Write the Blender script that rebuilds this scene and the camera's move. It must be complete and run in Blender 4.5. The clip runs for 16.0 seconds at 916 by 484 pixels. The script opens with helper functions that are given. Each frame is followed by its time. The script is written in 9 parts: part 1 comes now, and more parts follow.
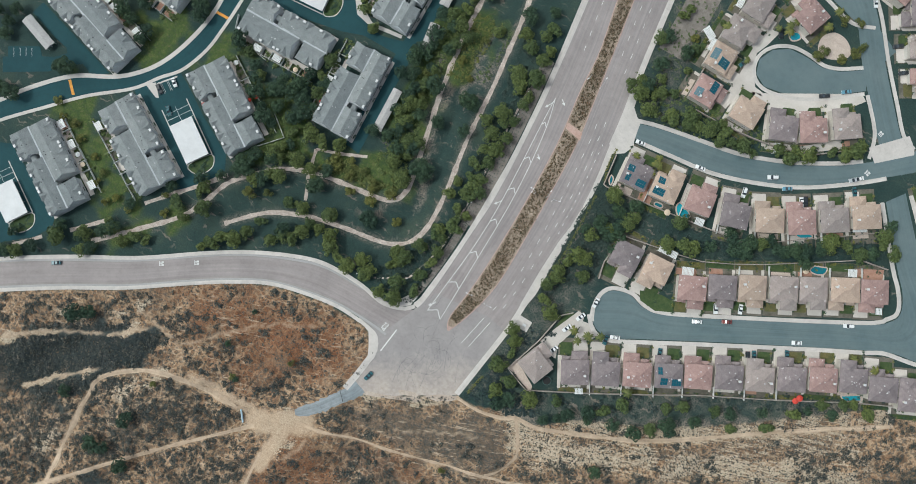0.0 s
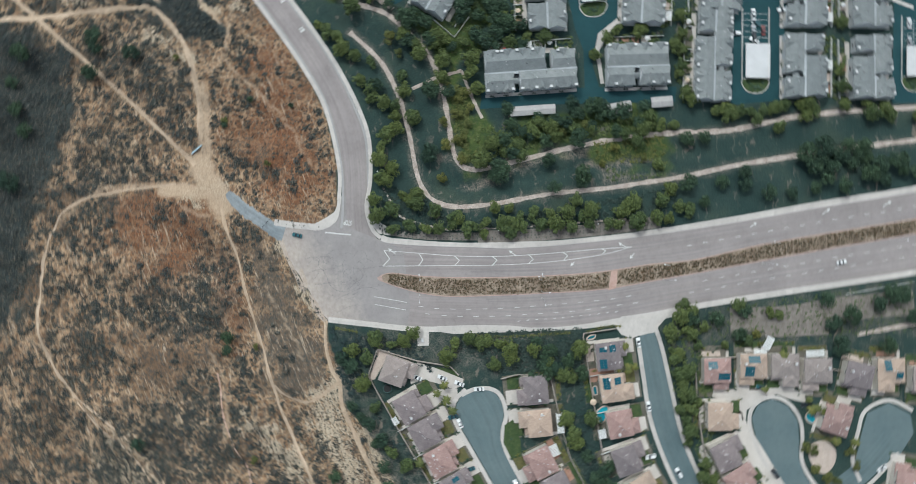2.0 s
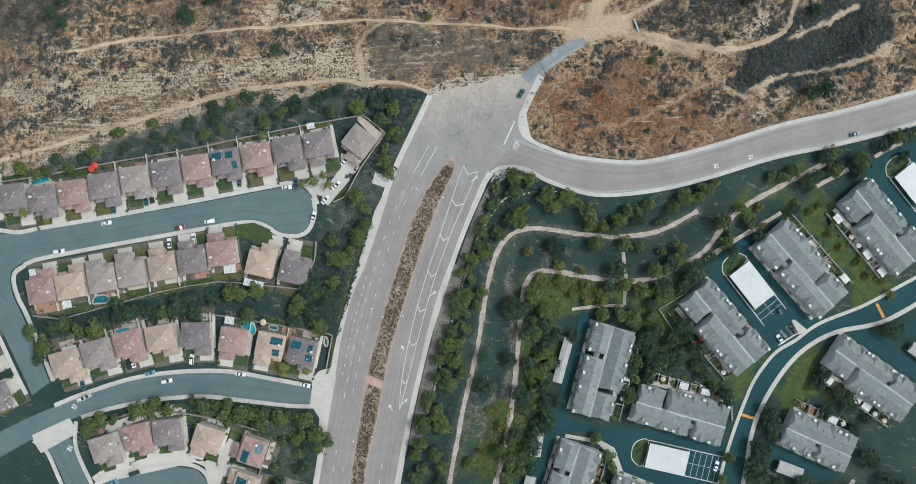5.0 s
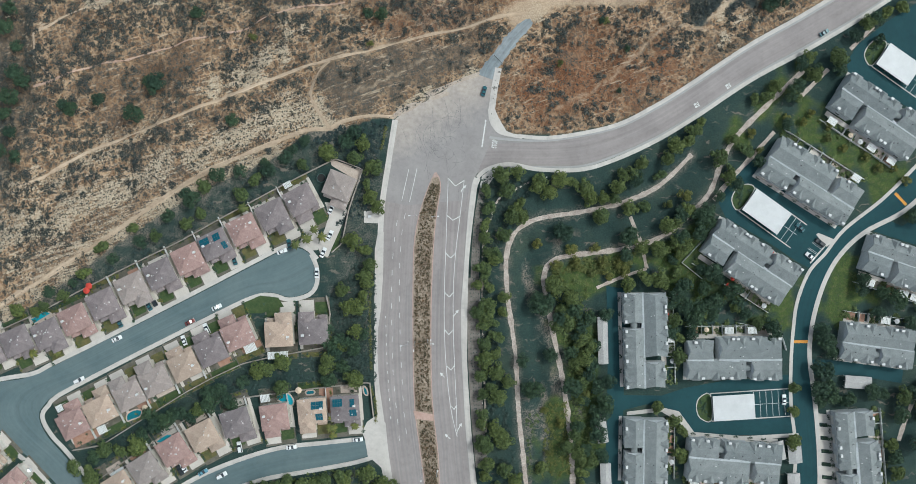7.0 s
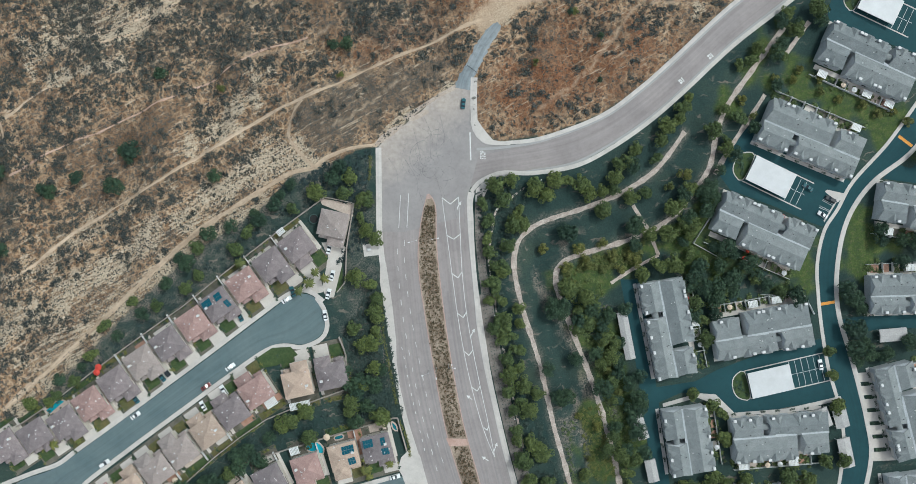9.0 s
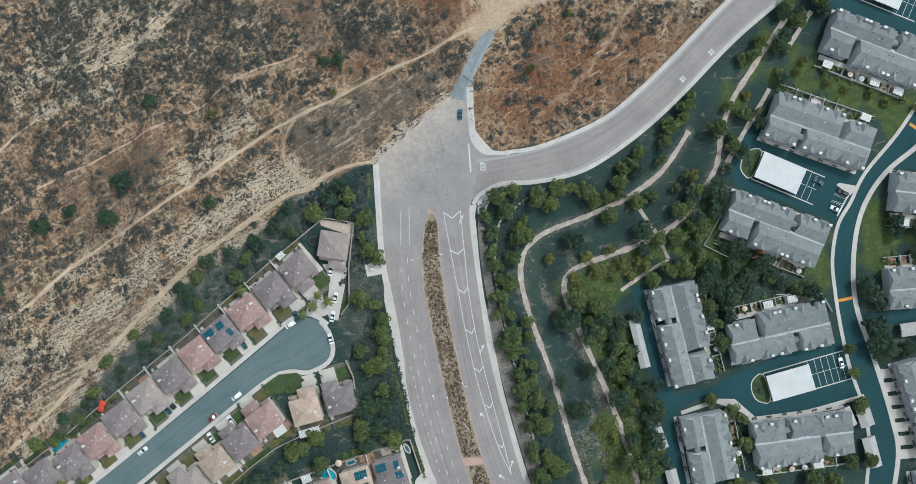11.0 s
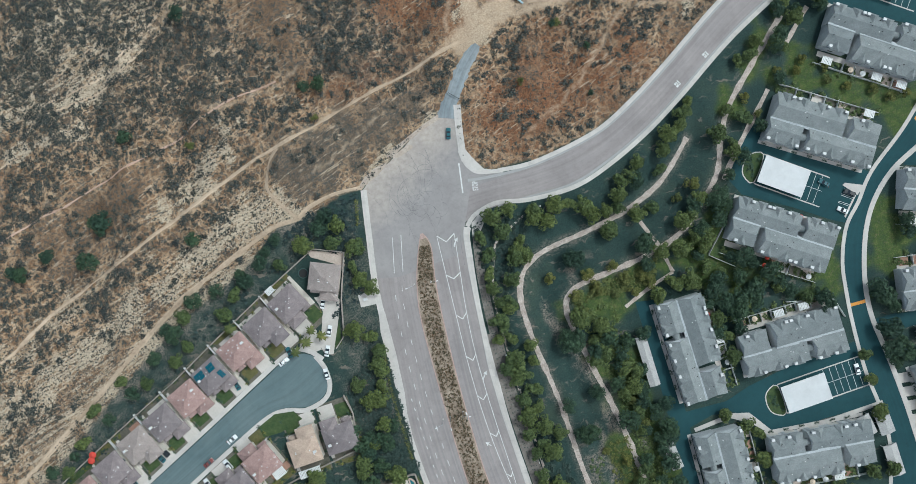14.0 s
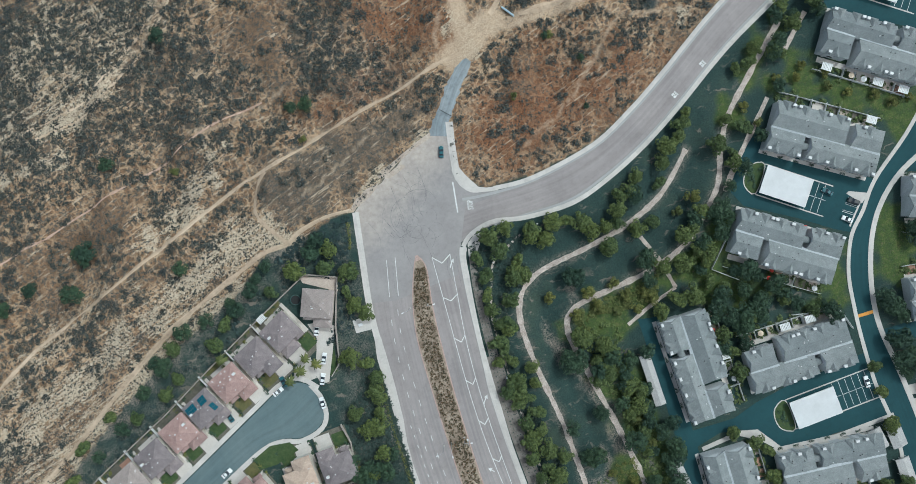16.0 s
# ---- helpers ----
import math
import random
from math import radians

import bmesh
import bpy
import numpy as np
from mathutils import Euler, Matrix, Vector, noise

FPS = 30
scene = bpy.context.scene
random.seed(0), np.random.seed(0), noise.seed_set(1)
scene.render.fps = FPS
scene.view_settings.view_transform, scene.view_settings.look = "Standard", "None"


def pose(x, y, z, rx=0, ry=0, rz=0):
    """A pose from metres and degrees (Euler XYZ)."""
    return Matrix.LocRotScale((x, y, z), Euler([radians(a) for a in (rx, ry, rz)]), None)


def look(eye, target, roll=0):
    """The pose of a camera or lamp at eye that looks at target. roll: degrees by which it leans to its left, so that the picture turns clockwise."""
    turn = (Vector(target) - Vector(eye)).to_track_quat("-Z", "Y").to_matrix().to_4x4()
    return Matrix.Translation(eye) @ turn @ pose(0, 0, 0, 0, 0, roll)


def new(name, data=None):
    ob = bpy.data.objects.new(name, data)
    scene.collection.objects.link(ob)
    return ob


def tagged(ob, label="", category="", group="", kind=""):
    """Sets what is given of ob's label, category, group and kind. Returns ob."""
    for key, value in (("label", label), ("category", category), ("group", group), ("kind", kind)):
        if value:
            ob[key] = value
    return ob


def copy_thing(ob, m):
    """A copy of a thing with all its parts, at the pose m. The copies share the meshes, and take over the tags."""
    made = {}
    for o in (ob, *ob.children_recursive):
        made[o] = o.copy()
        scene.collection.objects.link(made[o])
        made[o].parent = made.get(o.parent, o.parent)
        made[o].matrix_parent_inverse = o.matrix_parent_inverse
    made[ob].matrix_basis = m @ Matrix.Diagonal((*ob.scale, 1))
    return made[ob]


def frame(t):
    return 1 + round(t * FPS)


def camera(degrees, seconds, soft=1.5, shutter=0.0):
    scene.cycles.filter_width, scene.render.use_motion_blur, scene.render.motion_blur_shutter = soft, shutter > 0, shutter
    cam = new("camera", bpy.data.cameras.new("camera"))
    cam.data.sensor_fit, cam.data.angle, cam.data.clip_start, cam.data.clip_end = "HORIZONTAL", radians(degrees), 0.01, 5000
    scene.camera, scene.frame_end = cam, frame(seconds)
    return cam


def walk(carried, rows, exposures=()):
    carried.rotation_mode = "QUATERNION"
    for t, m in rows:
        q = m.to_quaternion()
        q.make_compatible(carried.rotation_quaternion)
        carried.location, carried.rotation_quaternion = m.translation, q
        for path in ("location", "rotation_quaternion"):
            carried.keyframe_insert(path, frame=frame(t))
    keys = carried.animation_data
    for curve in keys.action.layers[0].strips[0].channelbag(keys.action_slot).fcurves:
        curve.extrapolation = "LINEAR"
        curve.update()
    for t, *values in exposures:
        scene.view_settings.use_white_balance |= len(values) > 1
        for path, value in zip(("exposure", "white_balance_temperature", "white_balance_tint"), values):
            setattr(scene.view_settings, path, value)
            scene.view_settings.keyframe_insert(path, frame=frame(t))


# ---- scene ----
cam = camera(65, 16.0, soft=0.2, shutter=0.3)
walk(cam, [
    (0, pose(2.27, -6.36, 331.07, 1.352, 0.674, -150.53)),
    (0.5, pose(3.18, -7.17, 331.25, 1.226, 0.428, -145.01)),
    (1, pose(3.97, -7.95, 331.42, 1.079, 0.176, -131.94)),
    (1.5, pose(4.57, -8.66, 331.55, 0.902, -0.066, -114.55)),
    (2, pose(4.87, -9.34, 331.53, 0.684, -0.310, -92.52)),
    (2.5, pose(4.82, -9.92, 331.35, 0.424, -0.535, -66.43)),
    (3, pose(4.42, -10.34, 330.97, 0.133, -0.722, -37.88)),
    (3.5, pose(3.71, -10.54, 330.36, -0.164, -0.852, -8.40)),
    (3.7, pose(3.36, -10.51, 330.03, -0.273, -0.878, 2.16)),
    (4.05, pose(2.73, -10.21, 329.37, -0.426, -0.899, 13.85)),
    (4.4, pose(2.10, -9.65, 328.59, -0.536, -0.895, 18.71)),
    (4.75, pose(1.50, -8.86, 327.71, -0.610, -0.873, 18.57)),
    (5.1, pose(0.96, -7.88, 326.72, -0.655, -0.839, 15.26)),
    (5.45, pose(0.52, -6.74, 325.64, -0.678, -0.797, 10.59)),
    (5.8, pose(0.19, -5.48, 324.48, -0.684, -0.754, 6.41)),
    (6, pose(0.07, -4.72, 323.78, -0.683, -0.731, 5.05)),
    (6.5, pose(-0.02, -2.76, 321.94, -0.674, -0.676, 2.22)),
    (7, pose(0.11, -0.75, 320.02, -0.661, -0.607, -0.06)),
    (7.5, pose(0.51, 1.28, 318.06, -0.644, -0.539, -4.09)),
    (8, pose(1.04, 3.29, 316.08, -0.628, -0.450, -7.31)),
    (8.5, pose(1.61, 5.27, 314.04, -0.613, -0.342, -8.60)),
    (9, pose(2.19, 7.20, 312.00, -0.607, -0.224, -9.60)),
    (11.5, pose(4.78, 15.45, 302.45, -0.807, 0.189, -13.24)),
    (12, pose(5.38, 17.02, 300.49, -0.848, 0.154, -13.84)),
    (12.5, pose(5.97, 18.60, 298.50, -0.880, 0.086, -14.36)),
    (13, pose(6.43, 20.28, 296.48, -0.899, 0.013, -14.86)),
    (13.5, pose(6.85, 22.03, 294.42, -0.905, -0.076, -15.37)),
    (14, pose(7.26, 23.80, 292.34, -0.906, -0.177, -15.81)),
    (14.5, pose(7.69, 25.60, 290.25, -0.901, -0.292, -16.12)),
    (15, pose(8.07, 27.46, 288.15, -0.890, -0.401, -16.61)),
    (15.5, pose(8.49, 29.39, 286.05, -0.858, -0.517, -17.01)),
    (16, pose(8.98, 31.37, 283.95, -0.811, -0.642, -17.42)),
], exposures=[(0.0, 0.0, 6150, 2), (2.5, 0.0, 6000, 2), (4.5, 0.0, 6020, 0), (9.0, 0.0, 5980, 0), (12.0, 0.0, 5860, 0), (16.0, 0.0, 5800, -2)])

# ---------------------------------------------------------------- light
world = bpy.data.worlds.new("overcast_sky")
scene.world = world
world.use_nodes = True
wn = world.node_tree
sky = wn.nodes.new("ShaderNodeTexSky")
sky.sky_type = 'NISHITA'
sky.sun_disc = False
sky.sun_elevation = radians(58)
sky.sun_rotation = radians(120)
sky.dust_density = 4.0
soft_sky = wn.nodes.new("ShaderNodeHueSaturation")
soft_sky.inputs["Saturation"].default_value = 0.5
wn.links.new(sky.outputs[0], soft_sky.inputs["Color"])
wn.links.new(soft_sky.outputs[0], wn.nodes["Background"].inputs["Color"])
wn.nodes["Background"].inputs["Strength"].default_value = 0.125
sun_data = bpy.data.lights.new("sun", "SUN")
sun_data.energy = 2.1
sun_data.angle = radians(12)
sun_data.color = (1.0, 0.975, 0.94)
sun = new("sun", sun_data)
sun.matrix_world = look((100, 62, 150), (0, 0, 0))

# ---------------------------------------------------------------- materials


def shader(name, rough=0.85):
    m = bpy.data.materials.new(name)
    m.use_nodes = True
    t = m.node_tree
    b = t.nodes["Principled BSDF"]
    b.inputs["Roughness"].default_value = rough
    return m, t, b


def noise_of(t, scale, detail=6.0, rough=0.6, kind="object"):
    n = t.nodes.new("ShaderNodeTexNoise")
    n.inputs["Scale"].default_value = scale
    n.inputs["Detail"].default_value = detail
    n.inputs["Roughness"].default_value = rough
    c = t.nodes.new("ShaderNodeNewGeometry") if kind == "world" else t.nodes.new("ShaderNodeTexCoord")
    t.links.new(c.outputs["Position" if kind == "world" else "Object"], n.inputs["Vector"])
    return n.outputs["Fac"]


def ramp_of(t, fac, stops):
    r = t.nodes.new("ShaderNodeValToRGB")
    while len(r.color_ramp.elements) < len(stops):
        r.color_ramp.elements.new(0.5)
    for e, (p, c) in zip(r.color_ramp.elements, stops):
        e.position = p
        e.color = (*c, 1) if len(c) == 3 else c
    t.links.new(fac, r.inputs["Fac"])
    return r.outputs["Color"]


def mixed(t, fac, a, b, how="MIX"):
    n = t.nodes.new("ShaderNodeMix")
    n.data_type = 'RGBA'
    n.blend_type = how
    for k, v in ((0, fac), (6, a), (7, b)):
        if isinstance(v, (int, float)):
            n.inputs[k].default_value = v
        elif isinstance(v, tuple):
            n.inputs[k].default_value = (*v, 1)
        else:
            t.links.new(v, n.inputs[k])
    return n.outputs[2]


def maths(t, how, a, b=0.0, clamp=False):
    n = t.nodes.new("ShaderNodeMath")
    n.operation = how
    n.use_clamp = clamp
    for k, v in ((0, a), (1, b)):
        if isinstance(v, (int, float)):
            n.inputs[k].default_value = v
        else:
            t.links.new(v, n.inputs[k])
    return n.outputs[0]


def bump_to(t, b, height, strength=0.4, distance=0.05):
    n = t.nodes.new("ShaderNodeBump")
    n.inputs["Strength"].default_value = strength
    n.inputs["Distance"].default_value = distance
    t.links.new(height, n.inputs["Height"])
    t.links.new(n.outputs[0], b.inputs["Normal"])


def grained(name, c1, c2, scale=0.15, fine=3.0, rough=0.9, bump=0.3, fine_amount=0.25, tint=0.0, kind="world"):
    """A surface of two tones: broad stains at one scale and grain at another; tint varies it from object to object."""
    m, t, b = shader(name, rough)
    broad = ramp_of(t, noise_of(t, scale, 5, 0.6, kind), [(0.3, c1), (0.7, c2)])
    grain = noise_of(t, fine, 4, 0.7, kind)
    g = ramp_of(t, grain, [(0.25, (1 - fine_amount,) * 3), (0.75, (1 + fine_amount,) * 3)])
    col = mixed(t, 1.0, broad, g, "MULTIPLY")
    if tint:
        info = t.nodes.new("ShaderNodeObjectInfo")
        lo = ramp_of(t, info.outputs["Random"], [(0.0, (1 - tint,) * 3), (1.0, (1 + tint,) * 3)])
        col = mixed(t, 1.0, col, lo, "MULTIPLY")
    t.links.new(col, b.inputs["Base Color"])
    bump_to(t, b, grain, bump)
    return m


DRIVE = grained("driveway_concrete", (0.455, 0.415, 0.375), (0.565, 0.525, 0.485), 0.12, 1.5, fine_amount=0.09, tint=0.07)


def laned(name, c1, c2, streak=0.16, stain=0.12, panel=0.0):
    """A paved surface laid in strips: broad tones, streaks that run along it, oil and repair stains, and tones that change from slab to slab."""
    m, t, b = shader(name, 0.9)
    lane = t.nodes.new("ShaderNodeAttribute")
    lane.attribute_name = "lane"
    broad = ramp_of(t, noise_of(t, 0.05, 6, 0.65, "world"), [(0.32, c1), (0.68, c2)])
    mp = t.nodes.new("ShaderNodeMapping")
    mp.inputs["Scale"].default_value = (0.75, 0.012, 1.0)
    t.links.new(lane.outputs["Vector"], mp.inputs[0])
    n = t.nodes.new("ShaderNodeTexNoise")
    n.inputs["Scale"].default_value = 1.0
    n.inputs["Detail"].default_value = 5
    n.inputs["Roughness"].default_value = 0.62
    t.links.new(mp.outputs[0], n.inputs["Vector"])
    col = mixed(t, 1.0, broad, ramp_of(t, n.outputs["Fac"], [(0.32, (1 - streak,) * 3), (0.5, (1.0,) * 3), (0.68, (1 + streak,) * 3)]), "MULTIPLY")
    spots = noise_of(t, 0.45, 7, 0.72, "world")
    col = mixed(t, 1.0, col, ramp_of(t, spots, [(0.30, (1 - stain,) * 3), (0.48, (1.0,) * 3), (0.72, (1 + 0.5 * stain,) * 3)]), "MULTIPLY")
    grain = noise_of(t, 3.0, 3, 0.7, "world")
    col = mixed(t, 1.0, col, ramp_of(t, grain, [(0.25, (0.93,) * 3), (0.75, (1.07,) * 3)]), "MULTIPLY")
    if panel:
        sep = t.nodes.new("ShaderNodeSeparateXYZ")
        t.links.new(lane.outputs["Vector"], sep.inputs[0])
        wn2 = t.nodes.new("ShaderNodeTexWhiteNoise")
        wn2.noise_dimensions = '1D'
        t.links.new(maths(t, "FLOOR", maths(t, "DIVIDE", sep.outputs[1], 3.1)), wn2.inputs["W"])
        col = mixed(t, 1.0, col, ramp_of(t, wn2.outputs["Value"], [(0.0, (1 - panel,) * 3), (1.0, (1 + panel,) * 3)]), "MULTIPLY")
    t.links.new(col, b.inputs["Base Color"])
    bump_to(t, b, grain, 0.25)
    return m


def apron_asphalt():
    """Worn asphalt whose open end is dusted over with pale dirt washed off the slope."""
    m, t, b = shader("dusty_apron_asphalt", 0.92)
    geo = t.nodes.new("ShaderNodeNewGeometry")
    out = t.nodes.new("ShaderNodeVectorMath")
    out.operation = 'DOT_PRODUCT'
    out.inputs[1].default_value = (-0.49, 0.87, 0.0)
    t.links.new(geo.outputs["Position"], out.inputs[0])
    edge = maths(t, "DIVIDE", maths(t, "SUBTRACT", out.outputs["Value"], 37.0), 20.0)
    n1, n2, n3 = noise_of(t, 0.09, 5, 0.6, "world"), noise_of(t, 0.5, 7, 0.72, "world"), noise_of(t, 2.6, 4, 0.7, "world")
    base = ramp_of(t, n1, [(0.3, (0.252, 0.234, 0.231)), (0.7, (0.322, 0.299, 0.292))])
    base = mixed(t, 1.0, base, ramp_of(t, n2, [(0.3, (0.88,) * 3), (0.5, (1.0,) * 3), (0.72, (1.05,) * 3)]), "MULTIPLY")
    base = mixed(t, 1.0, base, ramp_of(t, n3, [(0.25, (0.93,) * 3), (0.75, (1.07,) * 3)]), "MULTIPLY")
    dust = maths(t, "ADD", maths(t, "MULTIPLY", edge, 1.05), maths(t, "MULTIPLY", maths(t, "SUBTRACT", maths(t, "ADD", n1, maths(t, "MULTIPLY", n2, 0.6)), 0.8), 1.1), True)
    sand = ramp_of(t, n2, [(0.3, (0.36, 0.30, 0.255)), (0.6, (0.47, 0.41, 0.36)), (0.75, (0.52, 0.43, 0.31))])
    col = mixed(t, maths(t, "MULTIPLY", dust, 0.85), base, sand)
    t.links.new(col, b.inputs["Base Color"])
    bump_to(t, b, n3, 0.25)
    return m


ASPHALT_OLD = laned("worn_grey_asphalt", (0.244, 0.219, 0.215), (0.320, 0.285, 0.276), 0.10, 0.12)
APRON = apron_asphalt()
CONCRETE = laned("pale_concrete", (0.44, 0.41, 0.385), (0.56, 0.525, 0.49), 0.10, 0.14, 0.05)
ASPHALT_BLUE = laned("blue_grey_asphalt", (0.090, 0.133, 0.143), (0.13, 0.172, 0.178), 0.10, 0.10)
ASPHALT_TEAL = laned("dark_sealed_asphalt", (0.006, 0.042, 0.051), (0.011, 0.057, 0.066), 0.10, 0.14)
ASPHALT_PATCH = laned("patched_asphalt", (0.175, 0.205, 0.222), (0.265, 0.285, 0.295), 0.22, 0.25)
PAINT = grained("white_road_paint", (0.50, 0.50, 0.49), (0.70, 0.70, 0.68), 0.8, 4.0)
ORANGE = grained("orange_road_paint", (0.55, 0.24, 0.04), (0.66, 0.32, 0.07), 0.8, 4.0)
PATH = grained("pale_gravel_path", (0.30, 0.245, 0.21), (0.52, 0.45, 0.40), 0.35, 1.6, fine_amount=0.4)
BRICK = grained("red_brick_paving", (0.40, 0.26, 0.21), (0.48, 0.34, 0.29), 0.5, 4.0)
STUCCO = grained("cream_stucco", (0.55, 0.50, 0.44), (0.64, 0.60, 0.54), 0.3, 3.0, tint=0.08)
STUCCO_GREY = grained("grey_stucco", (0.45, 0.47, 0.48), (0.55, 0.57, 0.58), 0.3, 3.0, tint=0.06)
BLOCK = grained("tan_block_wall", (0.34, 0.29, 0.25), (0.45, 0.40, 0.35), 0.3, 2.5)
COPING = grained("tan_wall_coping", (0.24, 0.21, 0.185), (0.38, 0.34, 0.31), 0.25, 2.0)
WHITE = grained("white_painted_metal", (0.50, 0.505, 0.51), (0.58, 0.585, 0.59), 0.2, 1.0, rough=0.5, bump=0.1, fine_amount=0.04)
LAWN = grained("lawn", (0.022, 0.054, 0.016), (0.066, 0.092, 0.030), 0.45, 1.6)

# ---------------------------------------------------------------- tools


def part(name, bm, material, parent=None, label="", smooth=False):
    me = bpy.data.meshes.new(name)
    bm.to_mesh(me)
    bm.free()
    for mat in (material if isinstance(material, (list, tuple)) else [material]):
        me.materials.append(mat)
    if smooth:
        for p in me.polygons:
            p.use_smooth = True
    ob = new(name, me)
    if parent is not None:
        ob.parent = parent
    if label:
        ob["label"] = label
    return ob


def empty(name, x, y, z=0.0, angle=0.0):
    ob = new(name)
    ob.matrix_basis = pose(x, y, z, 0, 0, angle)
    return ob


def spline(points, step=2.0, closed=False):
    """A smooth line through the points (Catmull-Rom), as an array of x, y."""
    p = np.array(points, float)
    n = len(p)
    out = []
    for i in range(n if closed else n - 1):
        if closed:
            a, b, c, d = p[(i - 1) % n], p[i], p[(i + 1) % n], p[(i + 2) % n]
        else:
            a, b, c, d = p[max(i - 1, 0)], p[i], p[i + 1], p[min(i + 2, n - 1)]
        k = max(2, int(np.linalg.norm(c - b) / step))
        for s in np.arange(k) / k:
            out.append(0.5 * (2 * b + (c - a) * s + (2 * a - 5 * b + 4 * c - d) * s * s + (3 * b - a - 3 * c + d) * s ** 3))
    if not closed:
        out.append(p[-1])
    return np.array(out)


def box(bm, x0, y0, z0, x1, y1, z1):
    vs = [bm.verts.new((x, y, z)) for z in (z0, z1) for y in (y0, y1) for x in (x0, x1)]
    for f in ((0, 2, 3, 1), (4, 5, 7, 6), (0, 1, 5, 4), (2, 6, 7, 3), (0, 4, 6, 2), (1, 3, 7, 5)):
        bm.faces.new([vs[i] for i in f])
    return vs


def slab_between(left, right, z, thick=0.3, height=None):
    """A slab with a flat top between two lines of equal length."""
    bm = bmesh.new()
    rows = []
    for a, b in zip(left, right):
        za, zb = (z, z) if height is None else (height(*a) + z, height(*b) + z)
        rows.append([bm.verts.new(v) for v in ((*a, za), (*b, zb), (*b, zb - thick), (*a, za - thick))])
    for r, q in zip(rows, rows[1:]):
        for i in range(4):
            bm.faces.new((r[i], r[(i + 1) % 4], q[(i + 1) % 4], q[i]))
    bm.faces.new(rows[0][::-1])
    bm.faces.new(rows[-1])
    bmesh.ops.recalc_face_normals(bm, faces=bm.faces)
    return bm


def resample(line, n):
    line = np.asarray(line, float)
    d = np.r_[0, np.cumsum(np.linalg.norm(np.diff(line, axis=0), axis=1))]
    s = np.linspace(0, d[-1], n)
    return np.stack([np.interp(s, d, line[:, i]) for i in (0, 1)], 1)


def sides(line, width, shift=0.0):
    """The two edges of a band of that width along a line, shifted to its left."""
    line = np.asarray(line, float)
    g = np.gradient(line, axis=0)
    nrm = np.stack([-g[:, 1], g[:, 0]], 1) / np.maximum(np.linalg.norm(g, axis=1), 1e-6)[:, None]
    if np.ndim(width):
        width = np.asarray(width)[:, None]
    return line + nrm * (shift + width / 2), line + nrm * (shift - width / 2)


def band(name, points, width, z, material, thick=0.3, shift=0.0, label="", parent=None, step=2.0, height=None, kind="structure"):
    a, b = sides(spline(points, step), width, shift)
    ob = part(name, slab_between(a, b, z, thick, height), material, parent)
    lay(ob.data, a, b)
    return tagged(ob, label, kind=kind if parent is None else "")


def lay(me, a, b):
    """Writes how far across and along its strip each corner lies."""
    a, b = np.asarray(a, float), np.asarray(b, float)
    w = np.linalg.norm(b - a, axis=1)
    mid = (a + b) / 2
    s = np.r_[0, np.cumsum(np.linalg.norm(np.diff(mid, axis=0), axis=1))]
    v = np.zeros((len(a), 4, 3), np.float32)
    v[:, :, 1] = s[:, None]
    v[:, 0, 0] = v[:, 3, 0] = -w / 2
    v[:, 1, 0] = v[:, 2, 0] = w / 2
    v[:, :, 2] = float(a[0][0] % 17)
    at = me.attributes.new("lane", 'FLOAT_VECTOR', 'POINT')
    at.data.foreach_set("vector", v.ravel())


def strip(name, left, right, z, material, thick=0.3, label="", n=90, parent=None):
    a, b = resample(spline(left), n), resample(spline(right), n)
    ob = part(name, slab_between(a, b, z, thick), material, parent)
    lay(ob.data, a, b)
    return tagged(ob, label, kind="structure" if parent is None else "")


def patch(name, outline, z, material, thick=0.3, label="", smooth=False, parent=None, kind="structure"):
    pts = spline(outline, 1.5, True) if smooth else np.array(outline, float)
    bm = bmesh.new()
    top = [bm.verts.new((x, y, z)) for x, y in pts]
    low = [bm.verts.new((x, y, z - thick)) for x, y in pts]
    bm.faces.new(top)
    n = len(top)
    for i in range(n):
        bm.faces.new((top[i], low[i], low[(i + 1) % n], top[(i + 1) % n]))
    bmesh.ops.triangulate(bm, faces=[f for f in bm.faces if len(f.verts) > 4])
    bmesh.ops.recalc_face_normals(bm, faces=bm.faces)
    ob = part(name, bm, material, parent)
    return tagged(ob, label, kind=kind if parent is None else "")


# ---------------------------------------------------------------- ground


def far_from(px, py, line):
    """How far points lie from a line of points."""
    best = np.full(px.shape, 1e9)
    for (ax, ay), (bx, by) in zip(line[:-1], line[1:]):
        dx, dy = bx - ax, by - ay
        s = np.clip(((px - ax) * dx + (py - ay) * dy) / max(dx * dx + dy * dy, 1e-9), 0, 1)
        best = np.minimum(best, np.hypot(px - ax - s * dx, py - ay - s * dy))
    return best


def inside(px, py, ring):
    ring = np.array(ring, float)
    odd = np.zeros(px.shape, bool)
    for (ax, ay), (bx, by) in zip(ring, np.roll(ring, -1, 0)):
        if ay == by:
            continue
        odd ^= ((ay > py) != (by > py)) & (px < (bx - ax) * (py - ay) / (by - ay) + ax)
    return odd


def fade(d, near, away):
    """1 up to near, falling to 0 at away."""
    s = np.clip((away - d) / (away - near), 0, 1)
    return s * s * (3 - 2 * s)


